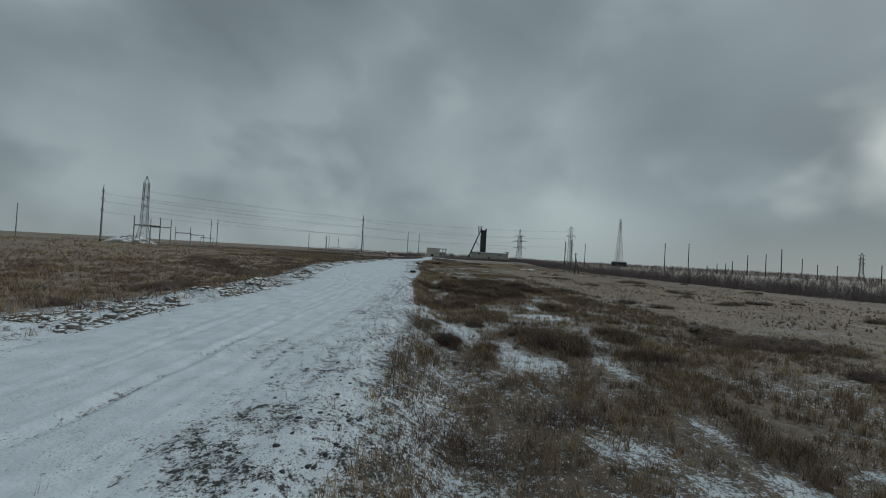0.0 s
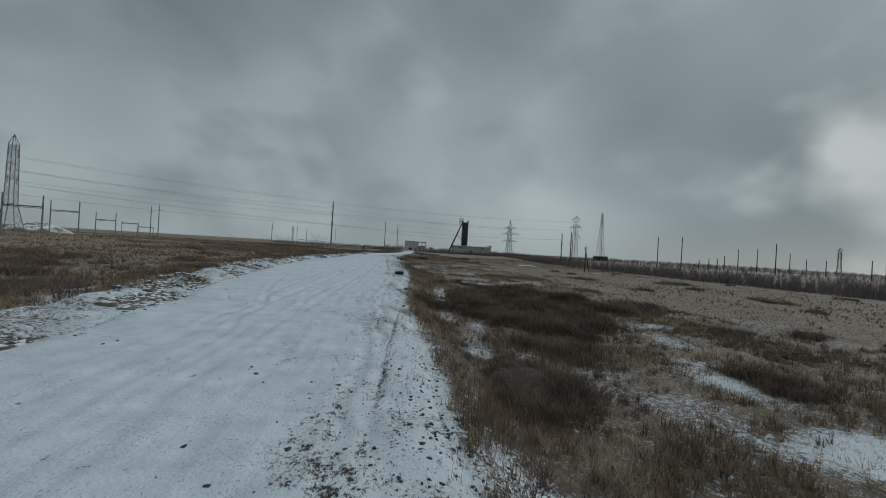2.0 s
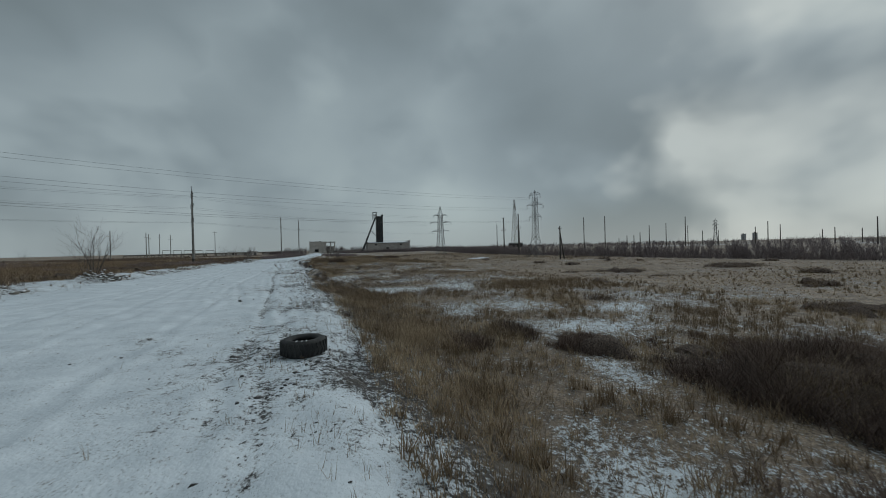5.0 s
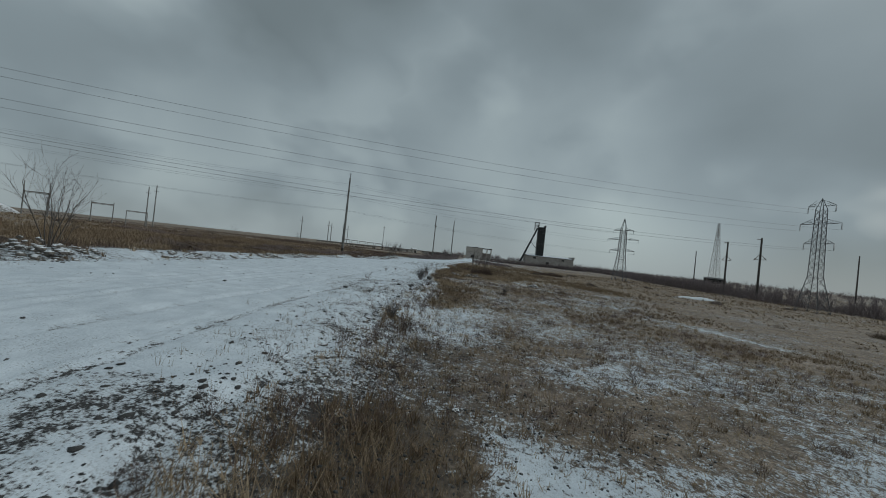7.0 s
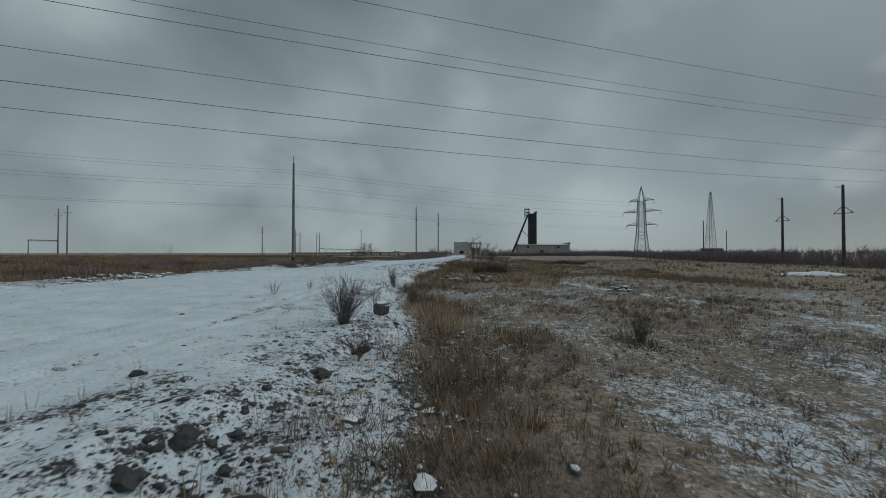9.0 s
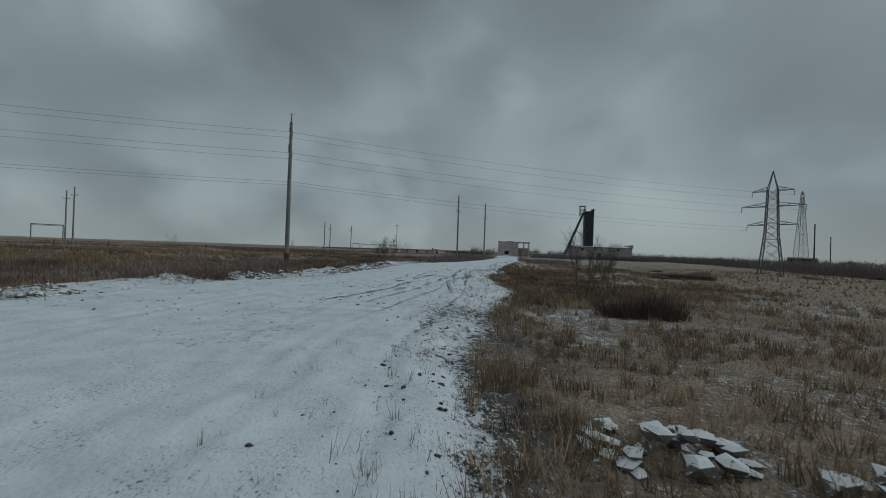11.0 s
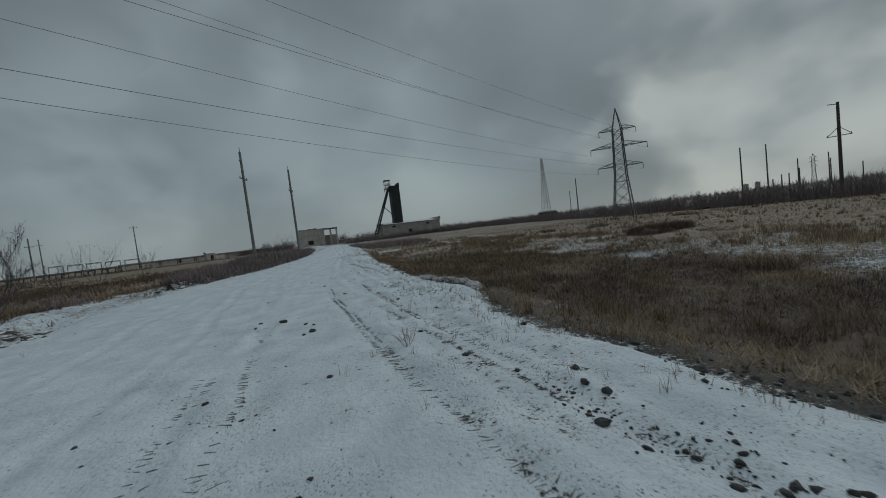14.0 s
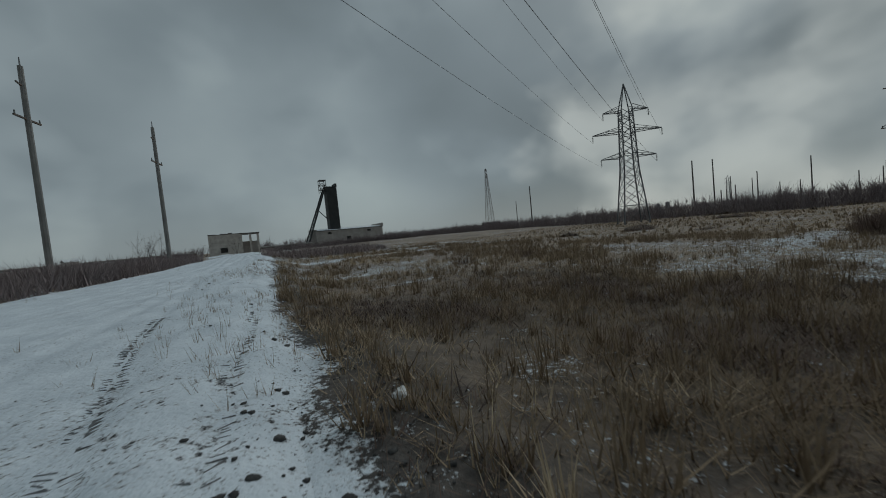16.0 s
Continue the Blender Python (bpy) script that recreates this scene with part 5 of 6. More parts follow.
def concrete_pole(x, y, top, label):
    """A tall round pole for two circuits: three pairs of arms with hanging insulators."""
    z = floor_at(x, y)
    ob = thing("power_pole", label, "power pole", (x, y, z), azimuth(LINE_A))
    h = top - z
    part("shaft", Soup().tube((0, 0, -0.3), (0, 0, h * 0.5), 0.34, 0.29, 14).tube((0, 0, h * 0.5), (0, 0, h - 1.5), 0.29, 0.20, 14), CONCRETE, ob, smooth=False)
    part("footing", Soup().tube((0, 0, -0.3), (0, 0, 1.2), 0.39, 0.36, 14), TARRED, ob, "black tarred foot of the pole")
    tip = Soup()
    for a in (-0.12, 0.12):
        tip.bar((a, 0, h - 1.7), (0, 0, h), 0.05).bar((0, a, h - 1.7), (0, 0, h), 0.05)
    part("lightning_peak", tip.bar((-0.4, 0, h - 0.25), (0.4, 0, h - 0.25), 0.04), STEEL, ob)
    ends = []
    for level, reach in ((h - 2.2, 1.5), (h - 5.4, 2.0), (h - 9.6, 1.5)):
        for side in (-1, 1):
            arm = Soup().bar((0, 0, level - 0.5), (0, side * reach, level), 0.10).bar((0, 0, level + 0.4), (0, side * reach, level), 0.07)
            part("crossarm", arm, STEEL, ob)
            insulator(ob, (0, side * reach, level))
            ends.append((side, level - 1.2, reach))
    return ob, [ob.matrix_world @ Vector((0, s * r, z_)) for s, z_, r in ends]


def lattice_tower(x, y, top, half_base, half_top, waist, arms, peak, along, label, name="pylon", steel=STEEL, bar=0.11):
    """A four-legged lattice tower. waist: the height at which the legs turn upright; arms: height and reach of each pair."""
    z = floor_at(x, y)
    ob = thing(name, label, "pylon", (x, y, z), azimuth(along))
    h = top - z
    shoulder = h - peak

    def half(t):
        return half_base + (half_top * 1.35 - half_base) * t / waist if t < waist else half_top * (1.35 - 0.35 * (t - waist) / (shoulder - waist))

    cuts = [0.0]
    while cuts[-1] < shoulder - 0.6:
        cuts.append(min(shoulder, cuts[-1] + max(1.25, 1.55 * half(cuts[-1]))))
    for sx in (-1, 1):
        for sy in (-1, 1):
            leg = Soup()
            for a, b in ((-0.3, waist), (waist, shoulder)):
                leg.bar((sx * half(a), sy * half(a), a), (sx * half(b), sy * half(b), b), bar * 1.5)
            if peak > 0:
                leg.bar((sx * half(shoulder), sy * half(shoulder), shoulder), (0, 0, h), bar * 1.2)
            part("leg", leg, steel, ob)
    for k, (cx, cy) in enumerate(((1, 0), (0, 1), (-1, 0), (0, -1))):
        face = Soup()
        for i, (a, b) in enumerate(zip(cuts, cuts[1:])):
            p, q = half(a), half(b)
            if cx:
                c = ((cx * p, -p, a), (cx * q, q, b), (cx * p, p, a), (cx * q, -q, b))
            else:
                c = ((-p, cy * p, a), (q, cy * q, b), (p, cy * p, a), (-q, cy * q, b))
            face.bar(c[0], c[1], bar * 0.7).bar(c[2], c[3], bar * 0.7)
            if i % 2:
                face.bar(c[0], c[2], bar * 0.7)
        part("bracing", face, steel, ob)
    ends = []
    for level, reach in arms:
        w = half(level)
        for side in (-1, 1):
            arm = Soup()
            for s in (-1, 1):
                arm.bar((s * w, side * w, level), (0, side * reach, level), bar)
                arm.bar((s * w, side * w, level + 0.9), (0, side * reach, level + 0.05), bar * 0.7)
                arm.bar((s * w, side * w, level), (s * w * 0.5, side * (w + reach) / 2, level + 0.45), bar * 0.5)
            part("crossarm", arm, steel, ob)
            insulator(ob, (0, side * reach, level))
            ends.append(ob.matrix_world @ Vector((0, side * reach, level - 1.2)))
    return ob, ends


pole_c, at_c = concrete_pole(-37.15, 192.3, 22.8, "tall round concrete power pole with six insulator strings")
pole_l, at_l = concrete_pole(-132.9, 149.7, 24.5, "tall grey concrete power pole standing in the far field")
tower_a, at_a = lattice_tower(55.6, 234.1, 23.1, 2.0, 0.85, 9.2, ((19.0, 3.6), (15.5, 5.5), (11.3, 4.4)), 4.2, Vector((0.66, 0.75, 0)), "grey steel lattice pylon with three pairs of arms behind the scrub")
tower_b, at_b = lattice_tower(61.2, 161.4, 19.8, 1.7, 0.55, 6.5, ((19.2, 2.0), (16.0, 3.0), (12.4, 2.2)), 2.0, LINE_B, "slim grey steel lattice pylon among bare scrub", bar=0.065)
tower_l, at_tl = lattice_tower(-83.4, 107.5, 22.0, 1.6, 0.55, 5.5, ((16.6, 1.5), (13.8, 1.9), (11.0, 1.5)), 2.0, LINE_B, "slim grey steel lattice pylon in the open field", bar=0.065)
lattice_tower(427, 352, 28.8, 2.0, 0.9, 11, ((25, 2.2), (21, 2.8), (17, 2.2)), 4, LINE_A, "distant steel lattice pylon above the scrub", bar=0.16)
lattice_tower(278, 538, 71.3, 4.4, 0.5, 70, (), 6.0, LINE_A, "very tall tapering steel lattice mast on the skyline", "radio_mast", RUSTY, 0.17)


def cable(a, b, sag):
    """One wire hung between two points."""
    n = 28
    s = Soup()
    pts = [a.lerp(b, i / n) - Vector((0, 0, sag * 4 * (i / n) * (1 - i / n))) for i in range(n + 1)]
    s.sweep(pts, 0.0145, 4)
    return tagged(new("power_cable", s.mesh("power_cable", WIRE)), "thin grey overhead power cable hung between pylons", "cable", "overhead cables")


for p, q in zip(at_c, at_a):
    cable(p, q, 1.1)
for p, q in zip(at_l, at_c):
    cable(p, q, 1.2)
for p, q in zip(at_tl, at_b):
    cable(p, q, 2.6)


def pole(x, y, top, r, material, label, arms=(), name="utility_pole", strut=False, turn=0.0):
    """A plain pole; arms: height below the top, half length, and whether it has a stayed triangle."""
    z = floor_at(x, y)
    ob = thing(name, label, "utility pole", (x, y, z), turn)
    h = top - z
    part("shaft", Soup().tube((0, 0, -0.3), (0, 0, h), r, r * 0.72, 8), material, ob)
    for below, reach, stayed in arms:
        arm = Soup().bar((-reach, 0, h - below), (reach, 0, h - below), 0.13)
        if stayed:
            for s in (-1, 1):
                arm.bar((s * reach, 0, h - below), (0, 0, h - below + reach * 1.0), 0.09)
        part("crossarm", arm, RUSTY, ob)
        for s in (-1, 1):
            part("insulator", Soup().tube((s * reach * 0.92, 0, h - below), (s * reach * 0.92, 0, h - below + 0.35), 0.07, 0.05, 6), GLASS_INS, ob)
    if strut:
        part("strut", Soup().tube((2.6, 0, -0.3), (0.1, 0, h * 0.8), r * 0.8, r * 0.7, 8), material, ob)
    return ob


for x, y, top in ((-16.7, 240.8, 17.7), (-9.9, 253.7, 17.1)):
    ob = pole(x, y, top, 0.24, CONCRETE, "grey concrete power pole with short steel crossarms by the road", turn=75, arms=((4.2, 1.4, False),))
    part("bracket", Soup().bar((0, 0, top - 2.0), (-0.7, 0, top - 1.8), 0.1), RUSTY, ob)
    part("peak", Soup().tube((0, 0, top - 0.4 - floor_at(x, y)), (0, 0, top - floor_at(x, y) + 0.7), 0.07, 0.04, 6), STEEL, ob)
for x, y in ((75.9, 207.6), (73.1, 190.8)):
    ob = pole(x, y, 15.3, 0.29, TARRED, "thick dark pole with a stayed triangular crossarm among scrub", turn=105, arms=((5.6, 1.5, True),))
    part("bracket", Soup().bar((0, 0, 15.5), (1.2, 0, 15.7), 0.12), RUSTY, ob)
for x, y, top in ((-142, 237, 17.7), (-137.2, 235.7, 18.6), (-96.9, 287.5, 14.8), (-89, 306, 14.6), (-92, 318, 14.3), (-84, 326, 14.0), (-108, 382, 17.6)):
    pole(x, y, top, 0.24, CONCRETE, "grey concrete utility pole on the far field", turn=15, arms=((2.6, 1.0, False),))
pole(-67.4, 355.7, 17.6, 0.22, CONCRETE, "thin utility pole with a small crossarm by the pipe rack", turn=10, arms=((0.8, 1.2, False),))
pole(57.1, 144.2, 7.6, 0.20, TARRED, "wooden pole propped by a slanting strut among scrub", turn=30, arms=((0.7, 0.9, False),), strut=True)
for x, y, top in ((179, 277, 22.0), (197, 276, 22.9), (144, 342, 21.4), (222, 434, 21.4), (218, 284, 6.8), (226, 284, 8.7), (233, 284, 9.1), (236, 281, 11.1), (256, 290, 17.2), (261, 279, 18.1), (249, 254, 21.0),
                  (308, 296, 17.0), (305, 281, 12.0), (312, 273, 12.0), (317, 249, 13.2), (312, 238, 16.5), (334, 242, 14.6), (364, 231, 10.1), (348, 217, 11.0), (373, 213, 10.0), (379, 200, 10.1), (281, 171, 14.0), (288, 147, 13.8)):
    pole(x, y, top, 0.34, TARRED, "tall bare pole standing in the distant scrub", turn=x)
for x, y, top in ((-230, 199, 19.5), (-226, 204, 19.5), (-300, 190, 19)):
    pole(x, y, top, 0.25, CONCRETE, "thin grey utility pole far off on the skyline")


def fence_post(x, y, tall):
    z = floor_at(x, y)
    ob = tagged(new("fence_post", Soup().tube((0, 0, -0.3), (0.02, 0, tall * 0.6), 0.10, 0.09, 7).tube((0.02, 0, tall * 0.6), (0.03, 0.02, tall), 0.09, 0.07, 7).mesh("fence_post", TARRED)), "short dark wooden post on the rise beyond the brush", "post", "posts on the rise")
    ob.matrix_world = pose(x, y, z, 0, 3, 40)


for x, y, tall in ((-92, 200, 1.7), (-88, 207, 1.5), (-78, 222, 1.6), (-73, 229, 1.4), (-69, 233, 1.2)):
    fence_post(x, y, tall)


# ---- switchyard gantries on the left ----
def gantry(x0, y0, x1, y1, top, beam, label="rusty steel portal gantry of two posts and a beam"):
    a, b = floor_at(x0, y0), floor_at(x1, y1)
    base = (a + b) / 2
    ob = thing("gantry", label, "gantry", (x0, y0, base), math.degrees(math.atan2(y1 - y0, x1 - x0)), "switchyard gantries")
    w = math.hypot(x1 - x0, y1 - y0)
    for x in (0, w):
        part("post", Soup().tube((x, 0, -0.4), (x, 0, top - base), 0.17, 0.13, 8), CONCRETE, ob)
    part("beam", Soup().bar((0, 0, beam - base), (w, 0, beam - base), 0.24).bar((0, 0.3, beam - base - 0.3), (w, 0.3, beam - base - 0.3), 0.12), RUSTY, ob)
    return ob


gantry(-91, 113.5, -84.5, 115.3, 10.6, 8.0)
gantry(-113, 149, -106, 150.4, 12.0, 8.9)
gantry(-126, 182, -119.8, 183.5, 10.6, 7.7)
gantry(-136, 209, -131.2, 212.5, 8.2, 7.5)
gantry(-143, 229, -138.5, 234, 6.5, 6.4)
for k in range(5):
    x, y = -106 + 7.6 * k, 381 - 3.5 * k
    gantry(x, y, x + 5.2, y - 1.0, 5.6 - 0.2 * k, 5.5 - 0.2 * k, "dark steel portal frame standing before the pipe rack")


# ---- the mine ----
def headframe():
    ob = thing("headframe", "dark steel mine headframe tower with slanting legs", "headframe", (57, 417, floor_at(57, 417)))
    part("tower", Soup().box(-3.0, 3.0, -3.0, 3.0, -0.3, 33.5), DARK_STEEL, ob, "dark sheeted hoist tower")
    cap = Soup()
    for sx in (-2.9, 2.9):
        for sy in (-2.9, 2.9):
            cap.bar((sx, sy, 33.5), (sx, sy, 35.6), 0.35)
    part("top_rail", cap.box(-3.2, 3.2, -3.2, 3.2, 33.5, 33.9).box(2.2, 3.2, -3.2, 3.2, 34.2, 35.6), DARK_STEEL, ob)
    for sy in (-2.4, 2.4):
        part("leg", Soup().bar((-3.6, sy * 0.7, 33), (-17.0, sy * 1.6, -0.2), 0.8), DARK_STEEL, ob)
    brace = Soup()
    for k in range(1, 9):
        t = k / 9
        x, z, w = -3.6 - 13.4 * t, 33 - 33.2 * t, 2.4 * (0.7 + 0.9 * t)
        brace.bar((x, -w, z), (x, w, z), 0.3)
        t2 = (k - 1) / 9
        brace.bar((x, -w, z), (-3.6 - 13.4 * t2, 2.4 * (0.7 + 0.9 * t2), 33 - 33.2 * t2), 0.25)
    part("leg_bracing", brace, DARK_STEEL, ob)
    part("stay", Soup().bar((-3, 0, 15), (-8.6, 0, 21.0), 0.4), DARK_STEEL, ob)
    cage = Soup()
    for sx in (-6.0, -2.6):
        for sy in (-1.8, 1.8):
            cage.bar((sx, sy, 30.5), (sx, sy, 37.8), 0.28)
    for z in (32.4, 35.0, 37.6):
        for sy in (-1.8, 1.8):
            cage.bar((-6, sy, z), (-2.6, sy, z), 0.25)
        for sx in (-6.0, -2.6):
            cage.bar((sx, -1.8, z), (sx, 1.8, z), 0.25)
    part("sheave_cage", cage.box(-6.3, -2.3, -2.1, 2.1, 37.7, 38.0).box(-6.2, -2.4, -2.0, 2.0, 32.2, 32.5), STEEL, ob)
    wheel = Soup()
    for k in range(18):
        a, b = 2 * math.pi * k / 18, 2 * math.pi * (k + 1) / 18
        wheel.bar((-4.3 + 1.5 * math.cos(a), 0, 34.6 + 1.5 * math.sin(a)), (-4.3 + 1.5 * math.cos(b), 0, 34.6 + 1.5 * math.sin(b)), 0.22)
        if k % 3 == 0:
            wheel.bar((-4.3, 0, 34.6), (-4.3 + 1.5 * math.cos(a), 0, 34.6 + 1.5 * math.sin(a)), 0.1)
    part("sheave_wheel", wheel, RUSTY, ob)


headframe()


def hall():
    z = floor_at(62, 412)
    ob = thing("winder_hall", "long grey rendered hall with snow on its roof", "building", (45, 412, z))
    w, d, h = 40.5, 16.0, 8.2
    part("front_wall", Soup().box(0, 17.4, 0, 0.5, -0.5, h).box(20.2, w, 0, 0.5, -0.5, h).box(17.4, 20.2, 0, 0.5, 4.2, h), GREY_WALL, ob)
    part("back_wall", Soup().box(0, w, d - 0.5, d, -0.5, h + 1.2), GREY_WALL, ob)
    for x in (0.0, w - 0.5):
        part("end_wall", Soup().put([(x, 0.5, -0.5), (x + 0.5, 0.5, -0.5), (x + 0.5, d - 0.5, -0.5), (x, d - 0.5, -0.5), (x, 0.5, h), (x + 0.5, 0.5, h), (x + 0.5, d - 0.5, h + 1.2), (x, d - 0.5, h + 1.2)],
                                     [(3, 2, 1, 0), (4, 5, 6, 7), (0, 1, 5, 4), (1, 2, 6, 5), (2, 3, 7, 6), (3, 0, 4, 7)]), GREY_WALL, ob)
    part("roof", Soup().put([(-0.4, -0.5, h), (w + 0.4, -0.5, h), (w + 0.4, d + 0.3, h + 1.3), (-0.4, d + 0.3, h + 1.3), (-0.4, -0.5, h + 0.3), (w + 0.4, -0.5, h + 0.3), (w + 0.4, d + 0.3, h + 1.6), (-0.4, d + 0.3, h + 1.6)],
                            [(3, 2, 1, 0), (4, 5, 6, 7), (0, 1, 5, 4), (1, 2, 6, 5), (2, 3, 7, 6), (3, 0, 4, 7)]), ROOFING, ob)
    part("roof_snow", Soup().put([(0.4, 0.0, h + 0.34), (w - 1.2, 0.0, h + 0.34), (w - 1.2, d - 0.4, h + 1.62), (0.4, d - 0.4, h + 1.62), (0.4, 0.0, h + 0.6), (w - 1.2, 0.0, h + 0.6), (w - 1.2, d - 0.4, h + 1.9), (0.4, d - 0.4, h + 1.9)],
                                 [(3, 2, 1, 0), (4, 5, 6, 7), (0, 1, 5, 4), (1, 2, 6, 5), (2, 3, 7, 6), (3, 0, 4, 7)]), SNOW, ob, "layer of snow on the roof")
    part("parapet", Soup().box(w - 0.6, w + 0.5, -0.6, d + 0.4, h + 0.3, h + 2.3), GREY_WALL, ob)
    part("parapet", Soup().box(-0.5, 0.3, -0.6, d + 0.4, h + 0.3, h + 1.2), GREY_WALL, ob)
    part("gate", Soup().box(17.4, 20.2, 0.3, 0.4, -0.4, 4.2), DARK_GAP, ob, "dark gateway")
    for x in (6.5, 30.5):
        part("window", Soup().box(x, x + 2.2, -0.03, 0.1, 6.2, 7.4), DARK_GAP, ob, "small dark window")


hall()


def ruin():
    z = floor_at(3, 402)
    ob = thing("ruined_building", "roofless pale two-storey ruin with an open porch", "building", (-6.6, 402, z))
    h = 9.4
    wall = Soup().box(0, 4.5, 0, 0.5, -0.4, h).box(4.5, 7.5, 0, 0.5, -0.4, 0.8).box(4.5, 7.5, 0, 0.5, 3.2, h).box(7.5, 14, 0, 0.5, -0.4, h)
    part("front_wall", wall, PALE_WALL, ob)
    part("end_wall", Soup().box(0, 0.5, 0.5, 10, -0.4, h - 0.6), PALE_WALL, ob)
    part("end_wall", Soup().box(13.5, 14, 0.5, 10, -0.4, h), PALE_WALL, ob)
    part("back_wall", Soup().box(0.5, 13.5, 9.5, 10, -0.4, h - 0.8), PALE_WALL, ob)
    rim = Soup()
    rng = np.random.default_rng(77)
    x = 0.0
    while x < 13.4:
        w = rng.uniform(0.6, 1.8)
        rim.box(x, min(x + w, 14), -0.15, 0.6, h, h + rng.uniform(0.15, 0.75))
        x += w
    part("broken_cornice", rim, ROOFING, ob)
    for x in (17.2, 20.6):
        part("column", Soup().box(x, x + 0.9, 0, 0.9, -0.4, h - 0.4), PALE_WALL, ob)
    part("porch_slab", Soup().box(13.6, 21.8, -0.3, 9.6, h - 0.4, h + 0.2), ROOFING, ob)
    part("porch_wall", Soup().box(14, 21.5, 8.5, 9.0, -0.4, 5.6), GREY_WALL, ob)
    part("window", Soup().box(4.5, 7.5, 0.25, 0.3, 0.8, 3.2), DARK_GAP, ob, "dark empty window")


ruin()


def pipe_rack(a, b, top, label):
    """A raised pipeline: two clad pipes on short trestles."""
    a, b = Vector(a), Vector(b)
    length = (b - a).length
    ob = thing("pipe_rack", label, "pipeline", (a.x, a.y, 0), math.degrees(math.atan2(b.y - a.y, b.x - a.x)))
    for y, r in ((-0.6, 0.36), (0.5, 0.28)):
        part("pipe", Soup().tube((0, y, top), (length, y, top), r, n=10), PIPE_CLAD, ob)
    n = max(2, int(length / 6.0))
    for i in range(n + 1):
        x = length * i / n
        g = floor_at(*(a.lerp(b, i / n)).to_2d())
        s = Soup().bar((x, -1.2, g - 0.3), (x, -1.2, top - 0.3), 0.26).bar((x, 1.0, g - 0.3), (x, 1.0, top - 0.3), 0.26).box(x - 0.15, x + 0.15, -1.3, 1.1, top - 0.6, top - 0.36)
        part("trestle", s, RUSTY, ob)


pipe_rack((-72, 350, 0), (-12, 388, 0), 2.6, "raised pipeline on rusty trestles along the mine yard")
pipe_rack((15, 398, 0), (44, 409, 0), 2.4, "raised pipeline running to the mine hall")
pipe_rack((-130, 386, 0), (-72, 350, 0), 2.3, "raised pipeline on trestles beyond the portal frames")


def shed(x, y, w, d, h, label, wall, roof, turn=0.0):
    ob = thing("shed", label, "shed", (x, y, floor_at(x, y)), turn)
    part("walls", Soup().box(0, w, 0, d, -0.8, h), wall, ob)
    part("roof", Soup().put([(-0.3, -0.3, h), (w + 0.3, -0.3, h), (w + 0.3, d + 0.3, h), (-0.3, d + 0.3, h), (-0.3, d / 2, h * 1.28), (w + 0.3, d / 2, h * 1.28)],
                            [(3, 2, 1, 0), (0, 1, 5, 4), (2, 3, 4, 5), (1, 2, 5), (3, 0, 4)]), roof, ob)
    part("door", Soup().box(w * 0.4, w * 0.4 + 1.2, -0.05, 0.02, -0.2, 2.0), DARK_GAP, ob)
    return ob


shed(-45.5, 362, 3.4, 3, 2.9, "small pale kiosk with a snowy roof by the pipe rack", PALE_WALL, ROOFING, 30)
shed(-77, 402, 28, 7, 1.9, "long low pale shed with a snowy roof behind the pipe rack", PALE_WALL, ROOFING, 6)
shed(-44, 405, 20, 6, 1.7, "low grey shed with a snowy roof beside the mine yard", GREY_WALL, ROOFING, 4)
shed(266, 536, 20, 12, 5.5, "low dark shed at the foot of the mast", DARK_GAP, DARK_STEEL, -30)


def far_block(x, y, w, d, floors, turn, label):
    ob = thing("apartment_block", label, "building", (x, y, floor_at(x, y)), turn)
    h = floors * 3.0
    part("walls", Soup().box(0, w, 0, d, -3, h), HAZED_BLOCK, ob)
    part("roof", Soup().box(-0.3, w + 0.3, -0.3, d + 0.3, h, h + 0.9).box(w * 0.3, w * 0.5, d * 0.3, d * 0.7, h + 0.9, h + 3), ROOFING, ob)
    for f in range(floors):
        for i in range(int(w / 4)):
            part("window", Soup().box(4 * i + 1.2, 4 * i + 2.8, -0.06, 0.1, 3 * f + 1, 3 * f + 2.4), DARK_GAP, ob)


far_block(1480, 962, 13, 10, 8, -50, "distant grey apartment tower on the skyline")
far_block(1502, 938, 13, 10, 9, -50, "distant grey apartment tower on the skyline")


def heap(name, label, x, y, rx, ry, h, material, seed, turn=0.0, category="heap"):
    n = 40
    u, v = np.meshgrid(np.linspace(-1, 1, n), np.linspace(-1, 1, n))
    r = np.sqrt(u * u + v * v)
    z = h * np.clip(1 - r**2, 0, 1) ** 0.8 * (0.55 + 0.9 * rough_noise(u * 5, v * 5, 1.6, seed, 4)) - 0.25 * ease(r, 0.8, 1.2) - 0.1
    i = (np.arange(n - 1)[:, None] * n + np.arange(n - 1)[None, :]).ravel()
    ob = tagged(new(name, big_mesh(name, np.stack([u.ravel() * rx, v.ravel() * ry, z.ravel()], 1), np.stack([i, i + 1, i + 1 + n, i + n], 1), material, True)), label, category)
    ob.matrix_world = pose(x, y, floor_at(x, y), 0, 0, turn)


